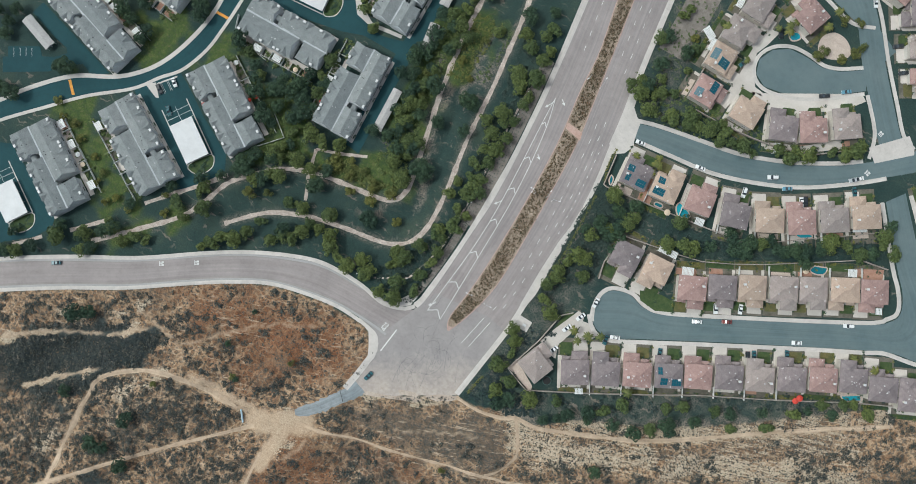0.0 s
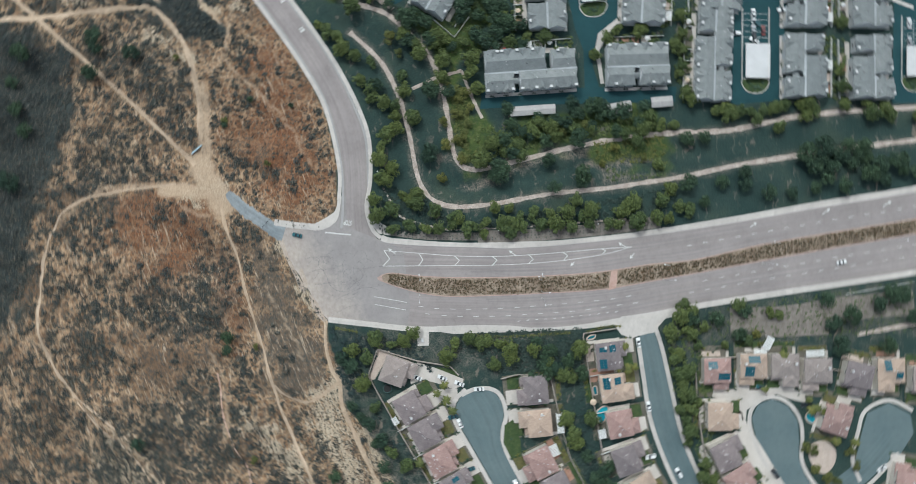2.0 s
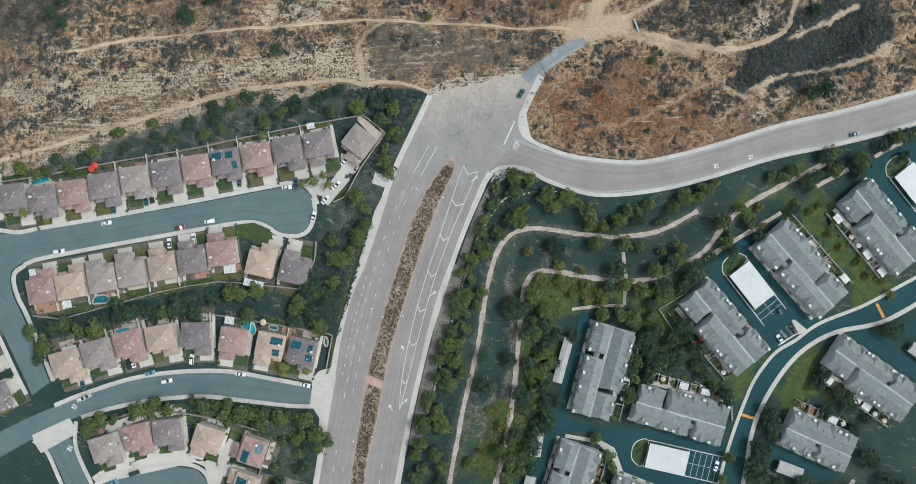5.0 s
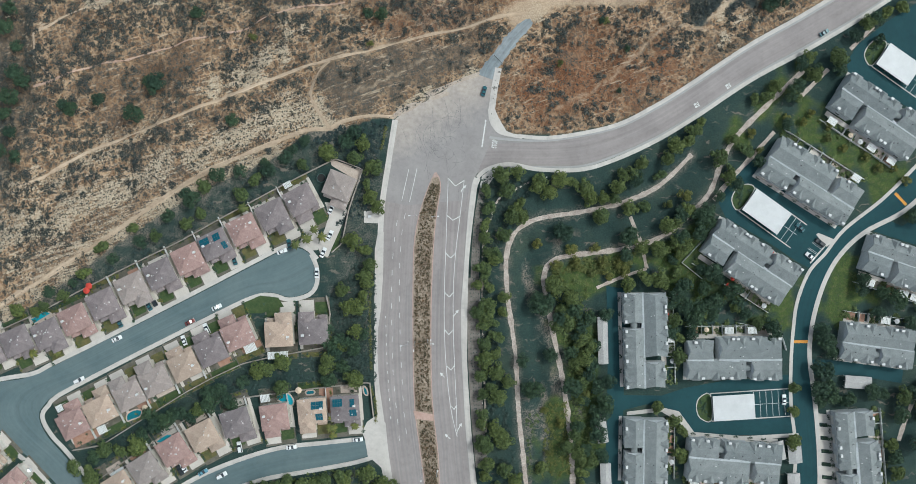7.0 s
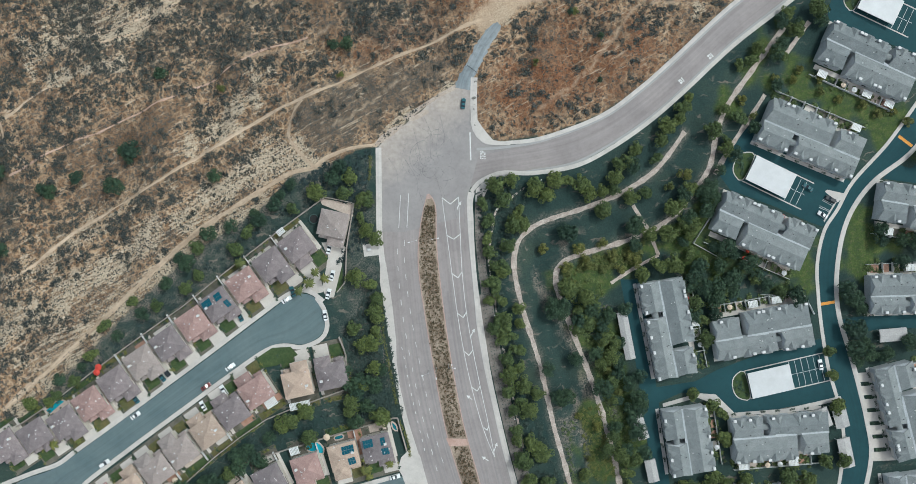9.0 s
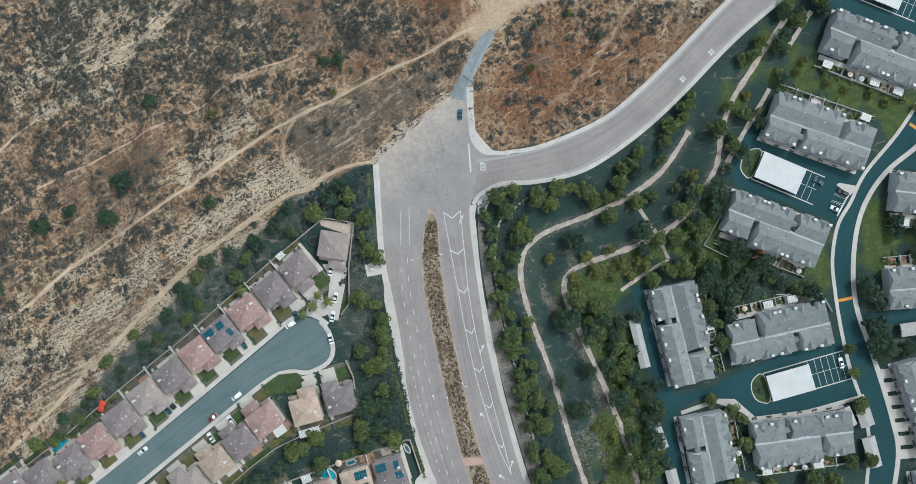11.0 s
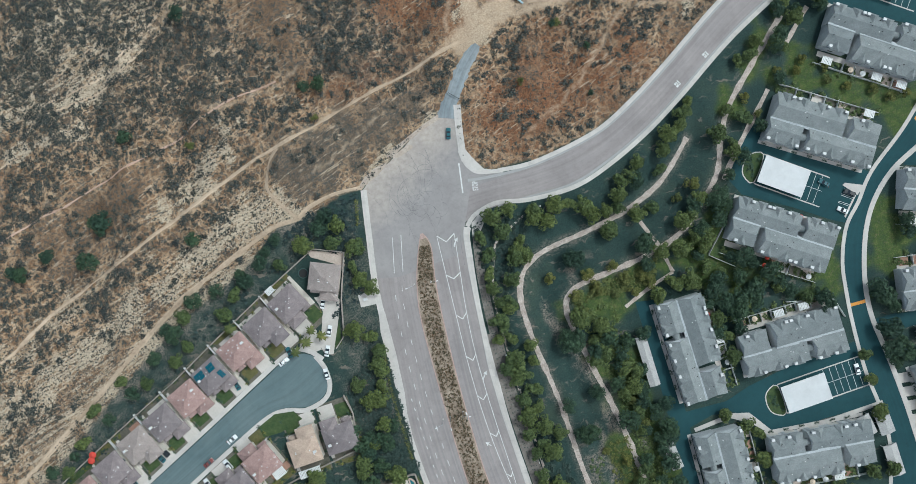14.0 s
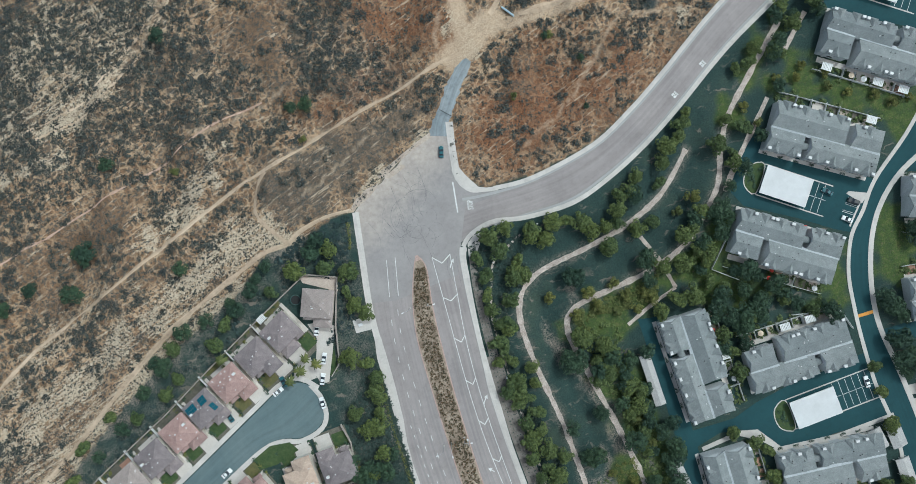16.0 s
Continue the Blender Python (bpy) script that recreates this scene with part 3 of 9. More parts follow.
    teal_ground = mixed(t, maths(t, "MULTIPLY", ramp_of(t, w.outputs["Fac"], [(0.60, (0, 0, 0)), (0.67, (0.7,) * 3)]), ramp_of(t, n1, [(0.44, (0.1,) * 3), (0.54, (1.0,) * 3)])), teal_ground, (0.20, 0.165, 0.135))
    teal_ground = mixed(t, maths(t, "ADD", maths(t, "MULTIPLY", sand, 0.75), maths(t, "MULTIPLY", maths(t, "ADD", maths(t, "MULTIPLY", edge, 1.6), maths(t, "SUBTRACT", maths(t, "MULTIPLY", n3, 5.0), 2.8)), sand), True), teal_ground, (0.24, 0.20, 0.165))
    grass = ramp_of(t, n2, [(0.3, (0.03, 0.062, 0.014)), (0.55, (0.06, 0.094, 0.022)), (0.75, (0.12, 0.13, 0.045))])
    grass = mixed(t, 1.0, grass, ramp_of(t, n3, [(0.28, (0.55,) * 3), (0.5, (0.95,) * 3), (0.72, (1.5, 1.4, 1.3))]), "MULTIPLY")
    grass = mixed(t, ramp_of(t, n4, [(0.54, (0.0,) * 3), (0.64, (0.6,) * 3)]), grass, (0.13, 0.11, 0.065))
    teal_ground = mixed(t, maths(t, "ADD", lawn, maths(t, "MULTIPLY", edge, lawn), True), teal_ground, grass)
    col = mixed(t, wild, teal_ground, dry)
    track = ramp_of(t, n3, [(0.3, (0.28, 0.20, 0.135)), (0.5, (0.44, 0.335, 0.235)), (0.7, (0.56, 0.45, 0.33))])
    col = mixed(t, maths(t, "ADD", trail, maths(t, "MULTIPLY", edge, maths(t, "MULTIPLY", trail, maths(t, "SUBTRACT", 1.3, trail))), True), col, track)
    t.links.new(col, b.inputs["Base Color"])
    bump_to(t, b, maths(t, "ADD", maths(t, "MULTIPLY", n2, 2.0), n3), 0.6, 0.35)
    return m


def ground():
    xs = np.r_[-4500, -1500, -700, -420, np.arange(X0, X1 + 1, GRID), 450, 700, 1500, 4500]
    ys = np.r_[-4500, -1500, -700, -400, np.arange(Y0, Y1 + 1, GRID), 380, 700, 1500, 4500]
    nx, ny = len(xs), len(ys)
    gx, gy = np.meshgrid(xs, ys)
    px, py = gx.ravel(), gy.ravel()
    wild = inside(px, py, HILL)
    pz = hill_height(px, py) + belt_height(px, py) - 0.04
    i = np.arange(nx * ny).reshape(ny, nx)
    quads = np.stack([i[:-1, :-1], i[:-1, 1:], i[1:, 1:], i[1:, :-1]], -1).reshape(-1, 4)
    me = bpy.data.meshes.new("ground")
    me.from_pydata(np.stack([px, py, pz], 1).tolist(), [], quads.tolist())
    me.polygons.foreach_set("use_smooth", np.ones(len(me.polygons), bool))
    jx, jy = px + 0.5 * waves(px, py, 9, 11), py + 0.5 * waves(px, py, 9, 12)
    trail, sand, dark, rust, lawn, bare, litter, thick = (np.zeros(len(px)) for _ in range(8))
    for line, w in TRAILS:
        trail = np.maximum(trail, fade(far_from(jx, jy, spline(line, 4)), w * 0.3, w * 0.6 + 0.45) * (0.6 if w < 1.0 else 1.0))
    for line, w in SANDS:
        sand = np.maximum(sand, fade(far_from(jx, jy, spline(line, 6)) + 2.2 * waves(px, py, 12, 13), w * 0.3, w * 1.7))
    for line in (BELT_A, BELT_B):
        sand = np.maximum(sand, 0.5 * fade(far_from(jx, jy, spline(line, 4)), 1.2, 3.2) * ~wild)
    for ring in VERGES:
        d = far_from(px, py, ring + ring[:1]) * np.where(inside(px, py, ring), -1, 1) + 3.0 * waves(px, py, 9, 16)
        sand = np.maximum(sand, 0.42 * fade(d, -4, 4))
    for ring in SOILS:
        d = far_from(px, py, ring + ring[:1]) * np.where(inside(px, py, ring), -1, 1) + 1.5 * waves(px, py, 6, 17)
        sand = np.maximum(sand, 0.8 * fade(d, -2, 1.5))
    for line in SCARS:
        sand = np.maximum(sand, fade(far_from(jx, jy, spline(line, 4)), 0.5, 2.6))
    for ring, out, soft in [(r, dark, 3) for r in DARKS] + [(r, rust, 13) for r in RUSTS] + [(r, lawn, 3) for r in LAWNS] + [(r, bare, 9) for r in BARES] + [(r, litter, 6) for r in LITTERS] + [(r, thick, 7) for r in THICKETS]:
        d = far_from(px, py, ring + ring[:1]) * np.where(inside(px, py, ring), -1, 1) + 3.0 * waves(px, py, 14, 14)
        np.maximum(out, fade(d, -soft, soft), out=out)
    for ring in STRAWS:
        d = far_from(px, py, ring + ring[:1]) * np.where(inside(px, py, ring), -1, 1) + 3.0 * waves(px, py, 14, 15)
        sand = np.maximum(sand, 0.66 * fade(d, -6, 6))
    dark *= 1 - sand
    for name, cols in (("cover", (trail * wild * 0.85, sand, dark)), ("plants", (rust, lawn, wild)), ("earth", (bare, litter, thick))):
        a = me.color_attributes.new(name, 'FLOAT_COLOR', 'POINT')
        a.data.foreach_set("color", np.stack([*cols, np.ones(len(px))], 1).astype(np.float32).ravel())
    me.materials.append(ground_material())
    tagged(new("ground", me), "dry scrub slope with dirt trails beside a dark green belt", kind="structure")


ground()

# ---------------------------------------------------------------- roads
EAST = [(14.8, 72.1), (18.2, 57.4), (14.0, 36.0)] + [(10.8, 24.4), (9.8, 21.3), (8.7, 13.8), (7.9, 6.2), (7.1, -3.3), (6.4, -12.8), (5.7, -22.4), (4.9, -32.8), (4.9, -43.8), (5.1, -55.0), (5.7, -66.2), (6.2, -77.5), (6.9, -88.5), (8.0, -99.7), (9.1, -112.0), (12.2, -140.3), (17.2, -178.2), (22.5, -223.7), (29.2, -273.1), (36.2, -340.8)]
EAST_BACK = [(13.7, 23.6), (12.1, 20.2), (11.3, 13.7), (10.3, 6.2), (9.2, -3.3), (8.4, -12.8), (8.0, -22.4), (7.7, -32.8), (7.6, -43.8), (7.5, -55.0), (7.9, -66.2), (8.6, -77.5), (9.3, -88.5), (10.4, -99.7), (11.7, -112.1), (15.1, -140.3), (20.1, -178.2), (25.4, -223.7), (32.1, -273.1), (39.1, -340.8)]
WEST = [(-23.4, 49.9), (-28.1, 21.6), (-29.6, 5.7), (-29.9, -18.0), (-30.9, -34.0), (-32.2, -43.0), (-32.6, -53.0), (-32.1, -63.2), (-31.4, -71.1), (-29.9, -81.5), (-28.3, -94.6), (-26.8, -105.1)] + [(-24.3, -124.9), (-20.1, -162.7), (-13.8, -221.6), (-6.6, -270.8), (1.1, -338.4)]
blvd = strip("road_boulevard", EAST, WEST, 0.03, ASPHALT_OLD, label="worn grey asphalt boulevard with painted lane lines", n=150)
side_road = strip("road_side",
                  [(4.2, 43.0), (17.5, 42.1), (28.1, 41.0), (46.7, 41.0), (72.7, 46.0), (90.6, 54.3), (108.2, 65.1), (133.3, 81.7), (158.7, 95.9), (191.6, 115.9)] + [(199.0, 118.6), (242.8, 146.9)],
                  [(3.4, 21.9), (14.8, 27.1), (26.6, 28.9), (39.8, 28.8), (58.3, 29.2), (73.8, 34.0), (91.7, 41.9), (109.4, 52.5), (134.5, 69.1), (159.9, 83.1), (180.2, 94.7), (200.4, 107.7)] + [(204.6, 109.3), (248.2, 138.1)],
                  0.036, ASPHALT_OLD, label="worn grey asphalt side road meeting the boulevard")
patch("road_dirt_end", [(-24.4, 50.1), (-21.7, 52.2), (-17.9, 53.9), (-14.2, 56.6), (-10.8, 57.9), (-7.9, 60.1), (-4.1, 61.7), (-0.4, 64.4), (3.0, 65.8), (5.9, 67.9), (9.3, 68.7), (14.8, 72.1), (17.0, 73.8), (20.8, 72.8), (19.6, 62.8), (17.7, 39.0), (6.7, 14.2), (-19.4, 11.9), (-28.8, 13.7)], 0.042, APRON, label="worn asphalt apron that ends in dirt")
stub_line = spline([(16.2, 68.6), (17.9, 72.7), (22.1, 78.3), (28.0, 86.2), (33.0, 91.2), (36.2, 93.8)], 1.0)
stub_wide = np.interp(np.linspace(0, 1, len(stub_line)), [0, 0.2, 0.7, 0.92, 1], [7.2, 6.0, 5.6, 4.4, 2.0]) + 0.5 * np.random.RandomState(5).normal(size=len(stub_line))
stub_a, stub_b = sides(stub_line, stub_wide)
lay(tagged(part("road_stub", slab_between(stub_a, stub_b, 0.16, 0.3, gz), ASPHALT_PATCH), "bluish patched asphalt stub that frays out into the dirt", kind="structure").data, stub_a, stub_b)
STREET_UP = [(-59.7, -15.3), (-59.8, -22.1), (-63.3, -26.8), (-71.3, -28.9), (-78.5, -26.9), (-87.1, -27.8), (-104.1, -35.4), (-127.8, -47.3), (-151.3, -59.2), (-174.6, -71.6)] + [(-179.1, -75.3), (-182.0, -78.7), (-182.5, -81.9), (-181.4, -86.0), (-177.8, -92.0), (-171.2, -99.4), (-152.2, -123.6)]
STREET_LOW = [(-60.7, -11.3), (-65.5, -7.6), (-72.6, -7.3), (-85.7, -13.9), (-109.3, -26.1), (-132.9, -38.0), (-156.6, -49.7), (-175.5, -59.0)] + [(-188.3, -64.5), (-201.1, -66.7), (-211.1, -72.0), (-213.0, -80.1), (-206.0, -87.3), (-193.7, -95.0), (-182.5, -103.8), (-168.2, -119.7), (-158.1, -131.5)]
strip("road_cul_de_sac", STREET_UP, STREET_LOW, 0.03, ASPHALT_BLUE, label="smooth blue-grey asphalt cul-de-sac")
LOOP_UP = [(-35.0, -99.4), (-45.6, -102.3), (-65.1, -105.9), (-84.5, -109.4), (-104.7, -116.8), (-123.6, -126.5), (-138.7, -137.5), (-152.3, -150.2), (-173.8, -172.8)]
LOOP_LOW = [(-36.9, -92.7), (-55.9, -94.8), (-76.0, -97.2), (-96.9, -103.4), (-116.3, -112.2), (-136.1, -125.6), (-156.9, -141.7), (-179.1, -162.8)]
strip("road_loop", LOOP_UP, LOOP_LOW, 0.036, ASPHALT_BLUE, label="smooth blue-grey asphalt residential street")
strip("road_upper", [(-86.1, -203.5), (-99.3, -192.2), (-112.0, -174.4), (-124.3, -159.7), (-135.0, -147.2), (-143.1, -137.9)], [(-96.1, -209.2), (-107.9, -197.0), (-121.2, -179.7), (-133.5, -164.9), (-143.6, -153.6), (-151.5, -147.2)], 0.042, ASPHALT_BLUE, label="blue-grey asphalt residential street")
COURT = [(-115.1, -172.5), (-105.1, -165.9), (-97.2, -163.7), (-89.2, -164.4), (-80.2, -164.1), (-73.4, -159.9), (-70.1, -153.1), (-72.0, -146.4), (-78.1, -143.0), (-89.3, -144.9), (-101.4, -150.5), (-119.8, -164.0)]
patch("road_court", COURT, 0.03, ASPHALT_BLUE, label="blue-grey asphalt cul-de-sac court")
patch("road_court_far", [(-110.1, -192.7), (-105.6, -198.3), (-98.1, -210.7), (-88.6, -217.4), (-79.7, -216.3), (-74.2, -206.7), (-78.3, -196.6), (-87.5, -193.4), (-99.3, -190.1), (-109.6, -182.0), (-120.1, -178.8), (-123.1, -186.7)], 0.03, ASPHALT_BLUE, label="blue-grey asphalt cul-de-sac court")
CONDO_E = [(263.0, 86.9), (242.8, 56.0), (228.1, 37.6), (217.1, 23.8), (202.8, 10.1)] + [(185.6, 0.9), (175.1, -8.4), (168.1, -19.3), (163.3, -32.7), (160.8, -45.2), (160.4, -56.8), (162.2, -71.3), (163.8, -87.1), (164.8, -102.8), (164.1, -118.3)] + [(155.3, -141.6), (143.6, -170.5), (131.4, -198.3), (116.1, -233.7)]
CONDO_W = [(259.0, 93.4), (238.9, 62.6), (224.2, 44.2), (208.2, 27.9), (194.1, 14.0)] + [(176.8, 0.3), (168.3, -10.4), (161.2, -18.4), (156.0, -31.5), (154.2, -44.1), (153.3, -59.4), (153.4, -77.6), (155.3, -94.7), (154.6, -111.5)] + [(146.8, -137.3), (134.5, -166.8), (124.2, -192.7), (108.8, -227.9)]
strip("road_condo_main", CONDO_E, CONDO_W, 0.03, ASPHALT_TEAL, label="dark teal sealed asphalt drive through the condominiums", n=140)
for k, ring in enumerate([
        [(119.9, 12.8), (121.4, 16.9), (127.6, 24.8), (132.9, 30.4), (138.0, 32.9), (139.8, 28.4), (156.8, 14.3), (177.0, 0.1), (173.1, -4.4), (168.8, -9.1), (160.4, -16.2), (154.9, -13.2), (142.1, -4.6), (123.2, 6.3)],
        [(74.5, -73.0), (94.6, -73.3), (105.0, -69.9), (124.2, -66.4), (152.5, -64.0), (154.2, -72.5), (154.9, -90.8), (133.1, -91.2), (112.7, -91.9), (107.5, -89.4), (101.4, -82.2), (96.3, -78.5), (87.5, -77.2), (75.3, -80.3)],
        [(69.7, -24.1), (78.5, -25.6), (78.0, -51.8), (77.4, -80.2), (76.2, -115.7)] + [(69.1, -114.5), (70.0, -81.5), (70.4, -55.7)],
        [(159.7, -57.3), (181.3, -57.6), (203.6, -60.5), (202.5, -68.1), (181.9, -64.5), (160.4, -64.0)],
        [(246.5, 71.3), (218.7, 53.4), (213.0, 51.1), (195.0, 61.0), (178.0, 70.8), (177.0, 75.2), (181.8, 83.3), (194.8, 93.5), (222.7, 111.1)],
        [(233.4, -13.6), (189.5, 0.1), (196.0, 5.3), (202.5, 2.4), (208.7, 6.5), (215.1, 13.5), (233.5, 24.2), (237.2, 18.0), (235.1, 16.6), (237.5, 12.5), (224.3, 5.1), (221.2, 8.7), (216.2, 6.3), (211.5, 1.7), (213.2, -0.5), (219.2, -1.5), (235.4, -7.1)],
        [(131.7, -144.9), (93.7, -142.2), (66.6, -140.2), (67.8, -163.2), (98.0, -166.7), (130.6, -168.9)],
        [(128.3, -219.7), (90.3, -217.1), (64.4, -215.1), (63.0, -245.2), (127.0, -248.8)],
        [(99.6, -160.0), (103.1, -149.1), (138.6, -149.6), (147.3, -149.6), (147.5, -156.6), (141.1, -170.2), (110.2, -168.2)]]):
    patch("road_condo_lane", ring, 0.046 + 0.005 * k, ASPHALT_TEAL, label="dark teal sealed asphalt parking lane")

# pavements, raised by a kerb
PAVE = dict(thick=0.4)
MULCH = grained("grey_tan_mulch", (0.13, 0.115, 0.10), (0.24, 0.215, 0.19), 0.4, 2.0)
for pts, w in (([(10.9, -20.5), (10.4, -34.9), (10.7, -55.7), (12.1, -81.8), (14.1, -105.1)], 5.6), ([(15.2, 20.9), (12.6, 6.0), (11.4, -9.1), (10.9, -20.5)], 3.6), ([(-35.8, -48.0), (-37.0, -34.9), (-36.8, -23.3)], 3.0), ([(-32.8, -135.2), (-32.7, -162.0), (-29.8, -189.0), (-28.6, -220.7)], 11.0), ([(-37.6, -151.0), (-37.5, -180.5)], 8.0)):
    band("mulch_bed", pts, w, 0.035 + 0.001 * w, MULCH, 0.2, label="grey-tan mulch bed with dotted small shrubs")
for pts, w, z, lab in [
        ([(12.2, 24.2), (15.6, 27.4), (21.2, 29.5), (27.8, 30.1), (39.9, 27.8), (58.5, 27.8), (74.0, 32.4), (91.8, 40.6), (109.5, 51.2), (134.6, 67.8), (160.0, 81.5), (180.3, 93.4), (200.5, 106.4)] + [(205.3, 108.1), (248.9, 136.9)], 1.8, 0.168, "pale concrete pavement along the side road"),
        ([(30.5, 42.6), (46.6, 42.1), (72.6, 47.1), (90.5, 55.6), (108.1, 66.4), (133.2, 83.0), (158.5, 97.2), (191.4, 117.2)] + [(198.5, 119.5), (242.3, 147.9)], 1.7, 0.16, "pale concrete pavement below the dry slope"),
        ([(21.6, 72.8), (19.9, 64.1), (18.9, 57.0), (18.4, 53.6)], 2.9, 0.164, "pale concrete pavement beside the dead end"),
        ([(-24.3, 49.8), (-25.9, 40.0), (-27.4, 30.4), (-29.1, 20.0), (-30.4, 10.2), (-31.0, -1.1)], 2.5, 0.16, "pale concrete pavement at the dead end"),
        ([(-28.2, -103.2), (-25.1, -124.8), (-20.9, -162.6), (-14.6, -221.5), (-7.4, -270.8), (0.3, -338.4)], 2.6, 0.16, "pale concrete pavement beside the boulevard"),
        ([(-61.8, -9.8), (-59.4, -15.1), (-59.2, -22.7), (-62.8, -27.8), (-71.6, -30.0), (-78.8, -28.0), (-87.2, -28.8), (-103.6, -36.3), (-127.3, -48.2), (-150.8, -60.1), (-174.1, -72.5)] + [(-178.0, -76.5), (-180.6, -79.6), (-180.9, -82.3), (-179.6, -85.9), (-175.7, -91.6), (-169.1, -98.9), (-150.8, -122.5)], 1.9, 0.15, "pale concrete pavement round the cul-de-sac"),
        ([(-59.1, -11.9), (-64.6, -6.4), (-72.5, -6.0), (-86.4, -12.7), (-109.9, -24.9), (-133.5, -36.9), (-157.1, -48.8), (-176.0, -58.0)] + [(-184.6, -62.4), (-196.1, -64.4), (-211.5, -67.6)], 1.9, 0.155, "pale concrete pavement beside the cul-de-sac"),
        ([(-204.5, -89.8), (-194.8, -96.4), (-183.9, -105.7), (-169.9, -121.7), (-160.7, -131.7)], 1.9, 0.155, "pale concrete pavement beside the street corner"),
        ([(-34.9, -100.6), (-45.1, -103.3), (-64.6, -106.8), (-83.9, -110.3), (-104.2, -117.7), (-123.1, -127.5), (-134.1, -134.9)], 1.9, 0.15, "pale concrete pavement along the street"),
        ([(-39.1, -92.1), (-56.5, -93.9), (-76.5, -96.2), (-97.4, -102.5), (-116.8, -111.3), (-136.7, -124.7), (-147.2, -133.1)], 1.9, 0.155, "pale concrete pavement along the street"),
        ([(-113.5, -172.8), (-104.4, -167.1), (-97.2, -164.9), (-89.4, -165.8), (-80.2, -165.3), (-72.4, -160.6), (-69.0, -153.4), (-71.1, -145.9), (-77.8, -141.9), (-89.3, -143.7), (-101.9, -149.6), (-119.7, -162.4)], 1.7, 0.15, "pale concrete pavement round the court"),
        ([(-121.2, -162.6), (-132.5, -148.9), (-135.9, -137.2)], 1.7, 0.16, "pale concrete pavement along the street"),
        ([(-97.5, -209.9), (-109.3, -197.8), (-122.6, -180.4), (-134.9, -165.7), (-144.7, -154.2), (-151.8, -151.1)], 1.7, 0.15, "pale concrete pavement along the street"),
        ([(-109.5, -191.7), (-99.3, -188.5), (-86.6, -191.8), (-77.2, -195.6), (-72.9, -206.8), (-78.2, -217.5)], 1.7, 0.15, "pale concrete pavement round the court")]:
    band("pavement", pts, w, z, CONCRETE, label=lab, **PAVE)
strip("pavement", EAST[3:], EAST_BACK, 0.16, CONCRETE, 0.4, "pale concrete pavement beside the boulevard", n=150)
for a, b, w in ((CONDO_E, CONDO_W, 2.0), (CONDO_W, CONDO_E, 1.5)):
    la, lb = resample(spline(a), 140), resample(spline(b), 140)
    out = (la - lb) / np.linalg.norm(la - lb, axis=1)[:, None]
    mid = la + out * w / 2
    p, q = sides(mid, w)
    tagged(part("pavement", slab_between(p, q, 0.155, 0.4), CONCRETE), "pale concrete kerb path beside the drive", kind="structure")
GUTTER = grained("grey_gutter_concrete", (0.30, 0.295, 0.29), (0.37, 0.365, 0.355), 0.12, 1.6, fine_amount=0.08)
ea = resample(spline(EAST), 200)[24:]
ga, gb = sides(ea, 0.9, 0.3)
tagged(part("gutter", slab_between(ga, gb, 0.055, 0.1), GUTTER), "grey concrete gutter between the boulevard and its pavement", kind="structure")
for line in ([(17.5, 42.1), (28.1, 41.0), (46.7, 41.0), (72.7, 46.0), (90.6, 54.3), (108.2, 65.1), (133.3, 81.7), (158.7, 95.9), (191.6, 115.9)], [(26.6, 28.9), (39.8, 28.8), (58.3, 29.2), (73.8, 34.0), (91.7, 41.9), (109.4, 52.5), (134.5, 69.1), (159.9, 83.1), (180.2, 94.7), (200.4, 107.7)]):
    ga, gb = sides(resample(spline(line), 90), 1.1)
    tagged(part("gutter", slab_between(ga, gb, 0.05, 0.1), GUTTER), "grey concrete gutter along the side road", kind="structure")
# broad concrete shoulders of the boulevard and its corners
patch("pavement", [(-32.1, -0.3), (-29.5, -0.0), (-29.8, -18.0), (-30.8, -34.0), (-32.1, -43.0), (-32.5, -53.0), (-32.0, -63.2), (-31.3, -71.1), (-29.8, -81.5), (-28.2, -94.6), (-26.7, -105.1), (-28.2, -106.5), (-30.8, -88.3), (-32.9, -78.9), (-33.9, -65.8), (-34.1, -52.8), (-33.8, -34.0), (-33.7, -26.3), (-33.5, -7.8)], 0.164, CONCRETE, label="broad pale concrete shoulder of the boulevard")
patch("pavement", [(-32.1, -81.1), (-28.9, -85.1), (-28.1, -93.9), (-27.1, -102.2), (-27.0, -109.0), (-29.4, -112.2), (-30.8, -105.2), (-35.1, -101.2), (-37.0, -99.3), (-37.5, -95.2), (-38.1, -92.4), (-39.3, -89.2), (-37.2, -84.6)], 0.122, CONCRETE, label="pale concrete corner at the street mouth")
patch("pavement", [(-38.0, -93.3), (-30.9, -92.8), (-30.1, -101.2), (-36.4, -101.7)], 0.062, CONCRETE, label="pale concrete crossing slab at the street mouth")
patch("pavement", [(16.8, 54.5), (17.2, 50.4), (18.3, 47.4), (20.4, 44.6), (22.3, 43.4), (24.6, 42.7), (28.4, 42.0), (32.1, 41.4), (32.1, 43.1), (28.0, 43.7), (25.1, 44.9), (23.2, 48.0), (21.5, 51.1), (20.0, 54.5)], 0.172, CONCRETE, label="pale concrete corner beside the stop line")
